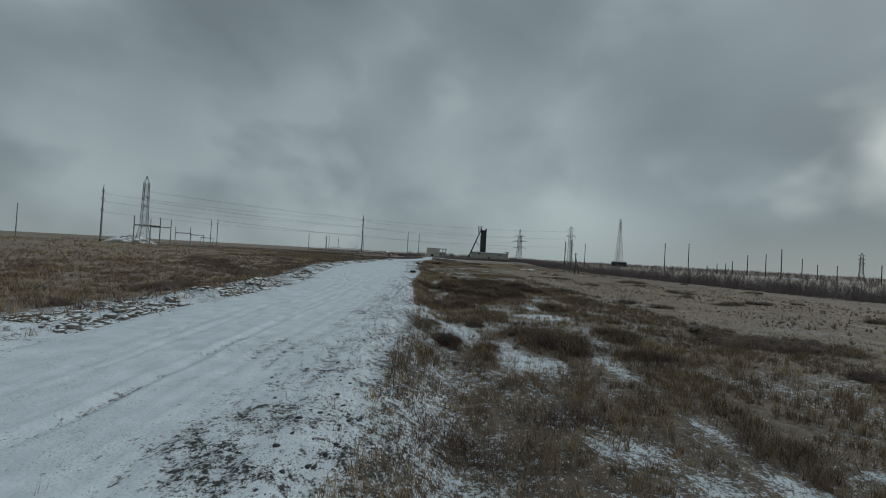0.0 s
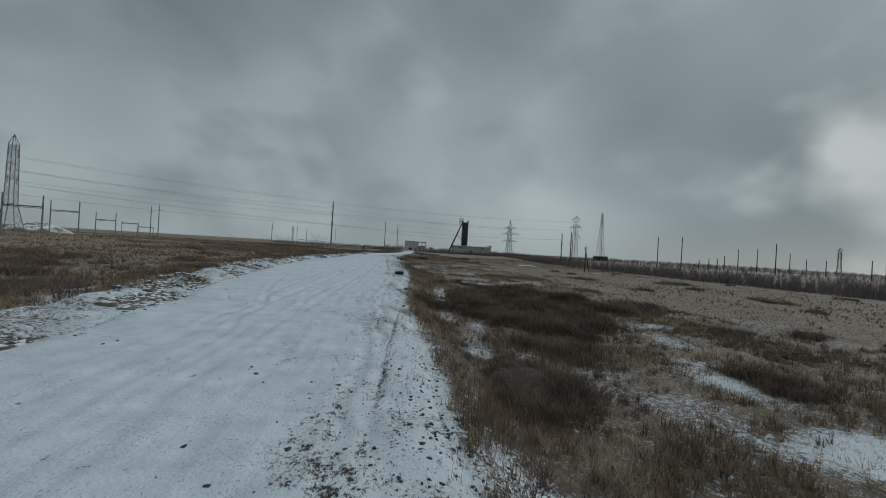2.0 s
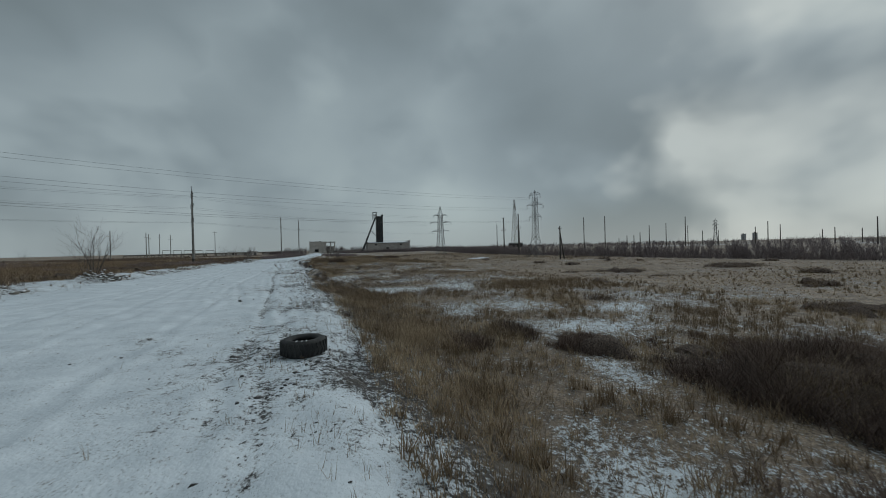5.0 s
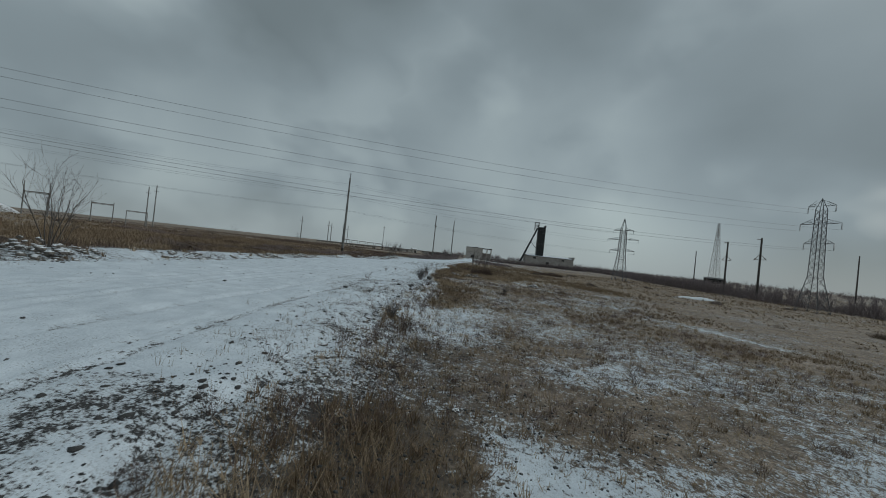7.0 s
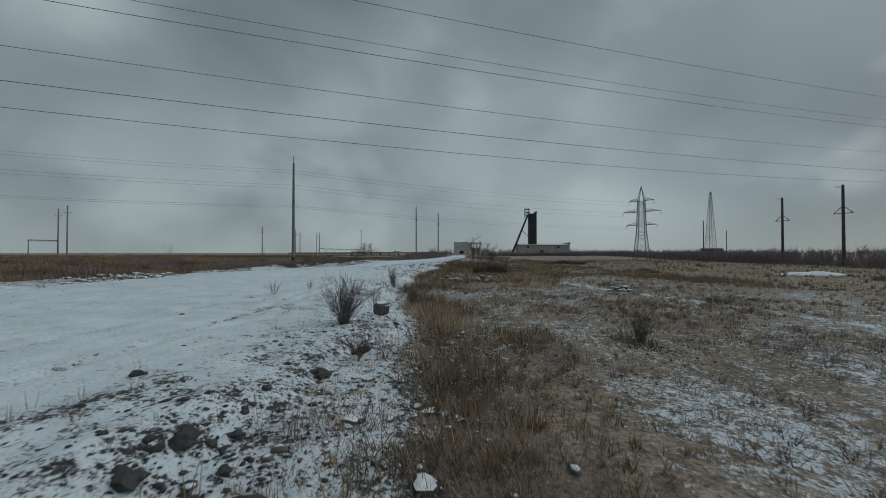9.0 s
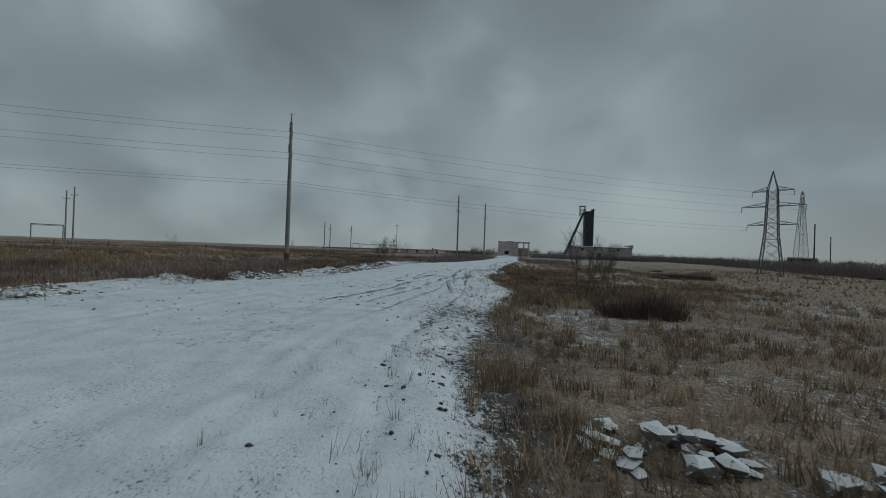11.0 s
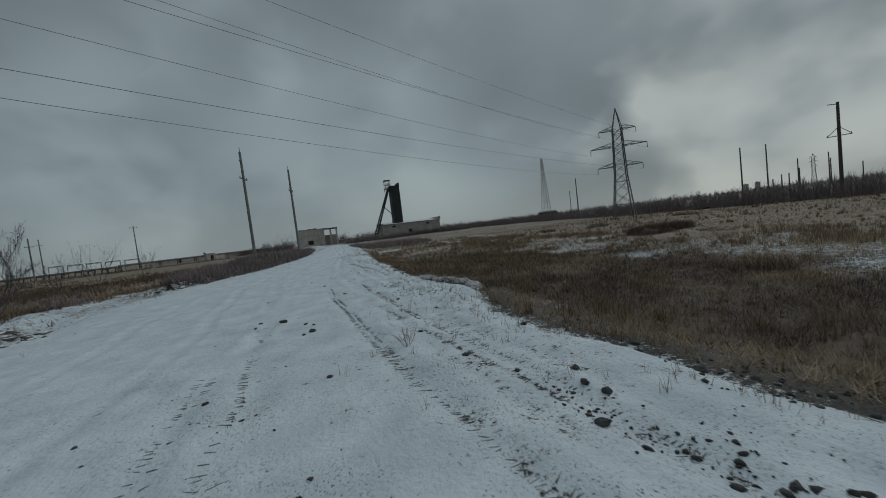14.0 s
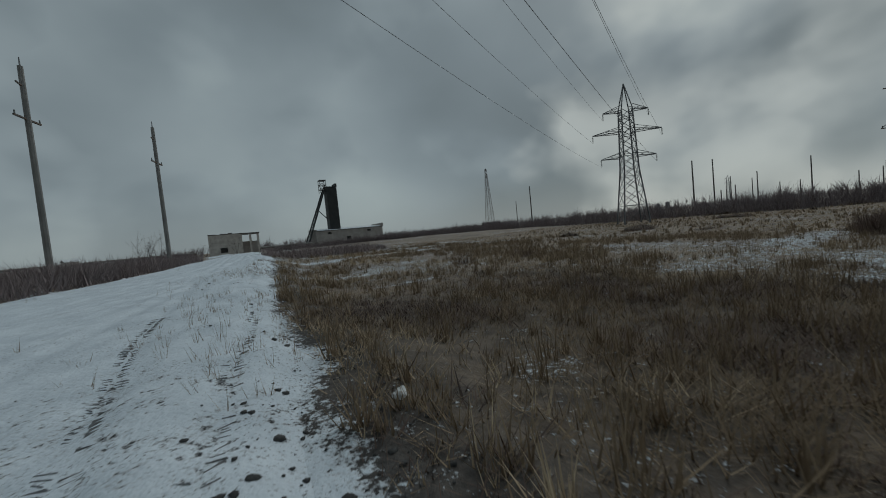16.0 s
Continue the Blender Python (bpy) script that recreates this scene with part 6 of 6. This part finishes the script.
def rubble_pile(label, x, y, rx, ry, h, seed):
    """A low heap of broken lumps with snow on them."""
    rng = np.random.default_rng(seed)
    ob = thing("spoil_heap", label, "heap", (x, y, floor_at(x, y)))
    shapes = [Soup().lump((0, 0, 0), 1.0, seed + k, 0.5, 0.55, 1).mesh("chunk", RUBBLE) for k in range(6)]
    for k in range(46):
        a, r, size = rng.uniform(0, 6.28), math.sqrt(rng.uniform(0, 1)), rng.uniform(0.06, 0.25)
        o = new("chunk", shapes[k % 6])
        o.parent = ob
        o.matrix_local = pose(rx * r * math.cos(a), ry * r * math.sin(a), h * (1 - r * r) * rng.uniform(0.2, 0.9), 0, 0, 57 * k) @ Matrix.Diagonal((size, size, size, 1))


heap("spoil_heap", "wide snow-dusted heap of rubble in the far field", -152, 188, 11, 6, 4.2, RUBBLE, 81, 40)
heap("snow_patch", "long low bank of old snow on the grass", 43.91, 165.61, 4.6, 1.2, 0.5, SNOW, 82, -4)
for x, y, turn, seed in ((-5.25, 193.3, 118, 91), (-4.75, 192.0, 112, 92), (-4.5, 190.6, 95, 93), (-4.7, 189.3, 70, 94)):
    heap("stony_bank", "low bank of stony snow pushed up at the road edge", x, y, 1.05, 0.5, 0.30, STONY_SNOW, seed, turn, "bank")
rubble_pile("small snow-topped heap of rubble beside the road", -2.45, 146.62, 1.1, 0.8, 0.55, 85)
rubble_pile("small snow-topped heap of rubble beside the road", 0.31, 145.50, 1.5, 1.0, 0.6, 86)
rubble_pile("low heap of dark rubble and brush under a tree", -22.3, 107.6, 1.6, 1.1, 0.8, 88)
rubble_pile("small snow-topped heap of rubble in the grass", 8.29, 139.21, 0.8, 0.6, 0.5, 87)


# ---- things on and beside the road ----
def tyre(x, y):
    ob = thing("tyre", "large worn black lorry tyre lying flat in the snow", "tyre", (x, y, floor_at(x, y)), 20)
    outer, inner, tall = 0.57, 0.29, 0.43
    carcass = Soup().lathe([(inner, 0.06), (inner + 0.1, 0.0), (outer - 0.08, 0.0), (outer - 0.02, 0.05), (outer, 0.14), (outer, tall - 0.14), (outer - 0.02, tall - 0.05), (outer - 0.09, tall), (inner + 0.1, tall), (inner, tall - 0.06),
                            (inner + 0.04, tall - 0.12), (inner + 0.2, tall - 0.16), (inner + 0.2, 0.16), (inner + 0.04, 0.12), (inner, 0.06)], 48)
    part("carcass", carcass, RUBBER, ob, smooth=True)
    tread = Soup()
    for i in range(30):
        a = 2 * math.pi * i / 30
        for z0, z1, da in ((0.05, 0.20, 0.08), (0.23, 0.38, -0.08)):
            p, q = (math.cos(a) * (outer + 0.005), math.sin(a) * (outer + 0.005), z0), (math.cos(a + da) * (outer + 0.005), math.sin(a + da) * (outer + 0.005), z1)
            tread.bar(p, q, 0.035)
    part("tread", tread, RUBBER, ob, "chunky tread lugs")
    marks = Soup()
    for a in (-2.3, -2.0, -1.75):
        marks.bar((math.cos(a) * 0.40, math.sin(a) * 0.40, tall + 0.004), (math.cos(a) * 0.48, math.sin(a) * 0.48, tall + 0.002), 0.02)
    part("snow_dust", marks, SNOW, ob)


tyre(-3.75, 75.3)


def stone(x, y, size, seed, label, name="stone", material=STONE, squash=0.5, category="stone"):
    ob = tagged(new(name, Soup().lump((0, 0, 0), size, seed, 0.42, squash).mesh(name, material)), label, category)
    ob.matrix_world = pose(x, y, floor_at(x, y) + size * squash * 0.3, 0, 0, seed * 61)
    return ob


STONES_BEFORE_BEND = [(-2.81, 50.03, 0.14), (-2.76, 59.89, 0.3), (-1.74, 65.88, 0.26), (-7.23, 86.91, 0.14), (-5.75, 112.3, 0.13), (-7.41, 112.73, 0.18), (-4.19, 113.35, 0.15), (-6.56, 116.77, 0.13),
                      (-5.13, 117.85, 0.17), (-4.28, 118.2, 0.17), (-3.49, 118.5, 0.1), (-4.35, 118.6, 0.1), (-3.37, 119, 0.21), (-4.45, 119.1, 0.16), (-3.84, 119.5, 0.09), (-4.42, 119.7, 0.19),
                      (-4.11, 120.1, 0.1), (-6.31, 121.2, 0.12), (-3.92, 122.2, 0.2), (-3.75, 123.7, 0.1), (-3.63, 123.9, 0.2)]
STONES_ON_ROAD = [(-6.36, 160.49, 0.14), (-5.84, 160.88, 0.14), (-6.36, 161.03, 0.12), (-12.87, 161.23, 0.1), (-13.56, 161.39, 0.14), (-12.3, 161.74, 0.08), (-13.08, 162.74, 0.07), (-12.4, 163.2, 0.09),
                  (-7.35, 164.07, 0.12), (-12.5, 164.18, 0.12), (-3.73, 164.73, 0.2), (-15.69, 166.15, 0.1), (-10.67, 170.11, 0.13), (-8.57, 171.77, 0.16), (-12.18, 171.95, 0.12)]
STONES_BY_PUDDLE = [(-9.93, 172, 0.12), (-11.99, 172.14, 0.09), (-7.96, 172.53, 0.1), (-8.08, 172.76, 0.17), (-6.65, 172.86, 0.12), (-9.75, 174.05, 0.1), (-13.45, 174.32, 0.1), (-10.39, 174.51, 0.07),
                    (-10.52, 174.62, 0.11), (-10.09, 174.68, 0.07), (-11.3, 175.05, 0.13), (-11.47, 175.32, 0.11), (-10.15, 175.52, 0.11), (-11.11, 175.58, 0.1), (-8.41, 175.82, 0.11), (-7.38, 176.15, 0.14),
                    (-10.39, 176.25, 0.06), (-10.04, 176.85, 0.09), (-9.13, 176.85, 0.07)]
STONES_AT_END = [(-8.47, 179.02, 0.16), (-11.64, 179.27, 0.13), (-6.3, 179.41, 0.19), (-7.92, 179.48, 0.14), (-11.46, 179.54, 0.08), (-8, 179.76, 0.12), (-7.77, 180.18, 0.13), (-5.8, 180.87, 0.16),
                 (-8.74, 181.72, 0.12), (-10.92, 182.36, 0.1), (-12.72, 182.6, 0.09), (-6.85, 182.77, 0.15), (-8.83, 183.8, 0.12), (-7.7, 185.7, 0.11), (-11.23, 185.8, 0.1), (-11.01, 186, 0.2),
                 (-10.94, 186.7, 0.1), (-12.45, 187.67, 0.09), (-11.72, 187.82, 0.2), (-12.35, 188.28, 0.1), (-5.6, 190.4, 0.13), (-5.1, 192.4, 0.12), (-5.3, 193.2, 0.14), (-5.42, 194.75, 0.2),
                 (-5.2, 200.9, 0.1)]
for k, (x, y, size) in enumerate(STONES_BEFORE_BEND + STONES_ON_ROAD + STONES_BY_PUDDLE + STONES_AT_END):
    stone(x, y, size * (0.55 if y > 160 else 0.9), k + 3, "dark angular stone lying in the snow" if size < 0.25 else "large dark clod of earth by the road edge")
for k, (x, y, size) in enumerate(((-1.96, 121.4, 0.13), (-1.76, 121.4, 0.09), (-1.55, 121.3, 0.10), (-1.25, 121.3, 0.08), (-1.87, 119.7, 0.15), (-2.97, 120.7, 0.14), (-2.3, 100.4, 0.12), (-1.1, 103.2, 0.11), (0.2, 99.1, 0.1))):
    stone(x, y, size, k + 81, "snow-crusted pale lump of rubble in the grass", material=BLOCK)
stone(-0.13, 17.89, 0.24, 61, "snow-crusted pale stone in the grass", material=BLOCK)


def flat_piece(name, label, x, y, w, d, t, turn, material, tilt=4.0, category="debris"):
    bm = bmesh.new()
    bmesh.ops.create_cube(bm, size=1)
    for v in bm.verts:
        v.co = (v.co.x * w * (1 - 0.12 * (v.co.y > 0)), v.co.y * d * (1 - 0.1 * (v.co.x > 0)), v.co.z * t)
    bmesh.ops.bevel(bm, geom=bm.edges[:], offset=t * 0.2, segments=1, affect="EDGES")
    me = bpy.data.meshes.new(name)
    bm.to_mesh(me)
    bm.free()
    me.materials.append(material)
    ob = tagged(new(name, me), label, category)
    ob.matrix_world = pose(x, y, floor_at(x, y) + t * 0.5 + 0.02, tilt, 3, turn)


flat_piece("concrete_block", "snow-topped dark concrete block by a bush", -3.98, 127.3, 0.5, 0.36, 0.36, 52, BLOCK, 6.0, "block")
flat_piece("slab", "flat grey piece of board lying in the snow", -9.77, 170.69, 0.28, 0.17, 0.06, 20, SLATE)
flat_piece("plank", "snow-covered broken plank at the road edge", -5.6, 196.2, 0.34, 0.11, 0.05, 8, BLOCK)
flat_piece("plank", "dark weathered plank half sunk in the snow", -12.51, 168.34, 0.72, 0.07, 0.05, 30, TIMBER)
stone(2.11, 49.39, 0.20, 63, "crumpled white plastic bag in the weeds", "plastic_bag", BAG, 0.8, "bag")
stone(-4.05, 202.0, 0.10, 64, "crumpled white plastic bag at the road edge", "plastic_bag", BAG, 0.6, "bag")


# clods and stones in clusters: centre, spread, count, largest
CLODS_BY_BANK = [(-7.46, 190.9, 0.2, 0.14, 40, 0.05), (-7.36, 192, 0.3, 0.16, 40, 0.04), (-6.82, 189, 0.4, 0.5, 130, 0.04), (-7.6, 188.8, 0.5, 0.5, 80, 0.03), (-6.6, 192.4, 0.5, 0.4, 50, 0.04), (-6.3, 187, 0.5, 1.2, 120, 0.04),
                 (-5.3, 193.3, 0.3, 0.7, 90, 0.09), (-4.8, 191.8, 0.3, 0.8, 260, 0.1), (-4.6, 190.2, 0.35, 0.7, 300, 0.1), (-4.9, 188.9, 0.3, 0.4, 70, 0.08)]
CLODS_BY_TRACKS = [(-8.34, 179.4, 0.15, 0.6, 40, 0.05), (-8.1, 178, 0.2, 0.6, 60, 0.06), (-7.92, 176.6, 0.22, 0.6, 80, 0.07), (-7.99, 175.1, 0.16, 0.5, 70, 0.06), (-7.86, 174.4, 0.16, 0.35, 70, 0.07), (-7.7, 173.3, 0.08, 0.4, 30, 0.04),
                   (-8.42, 172.8, 0.12, 0.25, 40, 0.05), (-7.53, 176, 0.2, 0.3, 30, 0.05), (-6.91, 173.5, 0.3, 0.3, 24, 0.04), (-10.4, 175.2, 0.5, 0.7, 60, 0.04), (-11.5, 175, 0.4, 0.4, 40, 0.04)]
CLODS_BEFORE = [(-4.1, 119.3, 0.8, 0.9, 160, 0.1), (-4.6, 96, 0.8, 4, 200, 0.07), (-4, 104, 0.8, 4, 220, 0.08), (-4.6, 111, 0.9, 3, 200, 0.08), (-2.6, 33, 0.8, 4, 200, 0.05), (-2.6, 24, 0.8, 4, 200, 0.05),
                (-3.6, 78, 0.7, 4, 160, 0.05)]


def loose_stones():
    """Clods and stones too many to count, along the road's stony rims."""
    rng = np.random.default_rng(900)
    base = [Soup().lump((0, 0, 0), 1.0, s, 0.5, 0.42, 1) for s in range(9)]
    shapes = []
    for b in base:
        v = np.array(b.v)
        shapes.append((v, np.array(b.f)))
    y = np.concatenate([rng.uniform(-8, 285, 9000), rng.uniform(163, 206, 3000), rng.uniform(104, 140, 6000), rng.uniform(0, 104, 4000), rng.uniform(150, 206, 3500)])
    side = rng.uniform(0, 1, len(y))
    side[-3500:] = 0.97
    r, l = right_edge(y), left_edge(y)
    x = np.where(side < 0.80, r - np.abs(rng.normal(0, 1.7, len(y))) + 1.1, np.where(side < 0.95, l + np.abs(rng.normal(0, 0.9, len(y))) - 0.4, l + (r - l) * rng.uniform(0, 1, len(y))))
    x = x + np.where(side < 0.80, 1.8 * np.exp(-((y - 120) / 6) ** 2), 0)
    bx, by = rng.uniform(-4.5, 5.0, 9000), rng.uniform(86, 136, 9000)
    x, y, side = np.concatenate([x, bx]), np.concatenate([y, by]), np.concatenate([side, np.zeros(9000)])
    dense = rough_noise(x, y, 4.5, 91, 3)
    keep = rng.uniform(0, 1, len(y)) < ease(dense, 0.40, 0.62) * (1 - 0.82 * ease(y, 184, 191) * (x < right_edge(y) - 0.6))
    x, y = x[keep], y[keep]
    size = 0.013 + 0.075 * rng.uniform(0, 1, len(x)) ** 4.5
    # clods thrown up beside the wheel lines, and on the stony bank of the bend
    for cx, cy, rx, ry, n, most in CLODS_BY_BANK + CLODS_BY_TRACKS + CLODS_BEFORE:
        x, y = np.concatenate([x, rng.normal(cx, rx, n)]), np.concatenate([y, rng.normal(cy, ry, n)])
        size = np.concatenate([size, 0.014 + (most - 0.014) * rng.uniform(0, 1, n) ** 3])
    size = np.where(x > right_edge(y) + 0.4, np.minimum(size, 0.034), size)
    z = on_top(x, y) - 0.15 * size
    for cx, cy in ((-5.25, 193.3), (-4.75, 192.0), (-4.5, 190.6), (-4.7, 189.3)):
        z = np.maximum(z, floor_at(cx, cy) + 0.26 * np.clip(1 - ((x - cx) / 0.5) ** 2 - ((y - cy) / 0.95) ** 2, 0, 1) ** 0.8 - 0.12)
    stretch = rng.uniform(0.6, 1.35, (len(x), 3))
    vs, fs, n = [], [], 0
    for i in range(len(x)):
        v, f = shapes[i % 9]
        a = rng.uniform(0, 6.28)
        w = v * size[i] * stretch[i]
        vs.append(np.stack([w[:, 0] * math.cos(a) - w[:, 1] * math.sin(a) + x[i], w[:, 0] * math.sin(a) + w[:, 1] * math.cos(a) + y[i], w[:, 2] + z[i] + 0.01], 1))
        fs.append(f + n)
        n += len(v)
    stuff("loose_stones", "scattered dark clods and small stones on the snow", "stones", np.concatenate(vs), np.concatenate(fs), STONE)
    # rubble with snow on the heap along the left edge
    y = np.concatenate([rng.uniform(-5, 235, 8500), rng.uniform(8, 95, 4500), rng.uniform(86, 134, 1800)])
    x = left_edge(y) - rng.normal(1.5, 1.3, len(y))
    x[-1800:] = right_edge(y[-1800:]) + rng.normal(0.9, 1.2, 1800)
    keep = rough_noise(x, y, 4, 93, 3) > 0.48
    size = 0.05 + 0.27 * rng.uniform(0, 1, len(x)) ** 3
    size[-1800:] *= 0.34
    x, y, size = x[keep], y[keep], size[keep]
    z = ground_z(x, y)
    stretch = rng.uniform(0.6, 1.35, (len(x), 3))
    vs, fs, n = [], [], 0
    for i in range(len(x)):
        v, f = shapes[i % 9]
        a = rng.uniform(0, 6.28)
        w = v * size[i] * stretch[i]
        vs.append(np.stack([w[:, 0] * math.cos(a) - w[:, 1] * math.sin(a) + x[i], w[:, 0] * math.sin(a) + w[:, 1] * math.cos(a) + y[i], w[:, 2] + z[i] + 0.02], 1))
        fs.append(f + n)
        n += len(v)
    stuff("verge_rubble", "snow-dusted lumps of rubble heaped along the road edges", "rubble", np.concatenate(vs), np.concatenate(fs), RUBBLE)


loose_stones()


def road_stalks():
    """Single dead stalks that stick out of the snow near the stony rim."""
    rng = np.random.default_rng(950)
    y = rng.uniform(-5, 240, 5200)
    r, l = right_edge(y), left_edge(y)
    x = np.where(rng.uniform(0, 1, len(y)) < 0.85, r - np.abs(rng.normal(0, 1.5, len(y))), l + np.abs(rng.normal(0, 1.0, len(y))))
    keep = rough_noise(x, y, 3.2, 95, 3) > 0.46
    x, y = x[keep], y[keep]
    h = rng.uniform(0.12, 0.38, len(x))
    v, f = blades(x, y, h, h * 0.5, 0.010 + 0 * x, 5, 951, on_top(x, y) - 0.02)
    stuff("snow_stalks", "dead grass stalks sticking out of the snow", "grass", v, f, BROWN_GRASS)


road_stalks()


def tread_marks():
    """Rows of dark lugs of pressed dirt that tyres left in the snow."""
    rng = np.random.default_rng(970)
    rows = []
    for line, half, y0, y1, keep in ((TRACKS[2][0], 0.16, 156, 194, 0.8), (TRACKS[3][0], 0.19, 156, 178, 0.9), (TRACKS[4][0], 0.12, 154, 171, 0.6), (TRACKS[5][0], 0.18, 175, 188, 0.5), (TRACKS[6][0], 0.18, 168, 184, 0.5), (TRACKS[0][0], 0.12, 167, 194, 0.6), (TRACKS[7][0], 0.13, 196, 209, 0.6), (TRACKS[8][0], 0.13, 198, 209, 0.6), (TRACKS[15][0], 0.10, 36, 48, 0.95), (TRACKS[16][0], 0.08, 128, 141, 0.9), (TRACKS[12][0], 0.12, 84, 112, 0.4)):
        y = np.arange(y0, y1, 0.085)
        for side in (-1, 1):
            x, _ = along_track(line, y)
            thick = rough_noise(x, y, 1.8, 171 + side, 3)
            use = rng.uniform(0, 1, len(y)) < keep * ease(thick, 0.34, 0.56)
            for a, b in zip(x[use], y[use]):
                rows.append((a + side * half * 0.62, b + rng.normal(0, 0.012), side, half))
    x, y = np.array([q[0] for q in rows]), np.array([q[1] for q in rows])
    z = on_top(x, y)
    s = Soup()
    for (a, b, side, half), h in zip(rows, z):
        w, slant, t = half * rng.uniform(0.3, 0.62), side * rng.uniform(-0.01, 0.04), rng.uniform(0.010, 0.024)
        s.put([(a - w, b - slant - t, h - 0.03), (a + w, b + slant - t, h - 0.03), (a + w, b + slant + t, h - 0.03), (a - w, b - slant + t, h - 0.03), (a - w * 0.8, b - slant, h + 0.010), (a + w * 0.8, b + slant, h + 0.008)],
              [(0, 1, 5, 4), (1, 2, 5), (2, 3, 4, 5), (3, 0, 4)])
    # a narrow seam of thawed mud in one wheel line
    y = np.arange(158.0, 170.5, 0.06)
    x, _ = along_track(TRACKS[0][0], y)
    x, z = x + rng.normal(0, 0.008, len(y)), on_top(x, y)
    for k in range(len(y) - 1):
        w = 0.035 * rng.uniform(0.6, 1.3)
        s.put([(x[k] - w, y[k], z[k] - 0.02), (x[k] + w, y[k], z[k] - 0.02), (x[k + 1] + w, y[k + 1] + 0.01, z[k + 1] - 0.02), (x[k + 1] - w, y[k + 1] + 0.01, z[k + 1] - 0.02), (x[k], y[k], z[k] + 0.02), (x[k + 1], y[k + 1] + 0.01, z[k + 1] + 0.02)],
              [(0, 1, 4), (1, 2, 5, 4), (2, 3, 5), (3, 0, 4, 5)])
    tagged(new("tread_marks", s.mesh("tread_marks", SLUSH)), "broken rows of dark tyre tread marks in the snow", "tyre tracks", kind="stuff")


tread_marks()
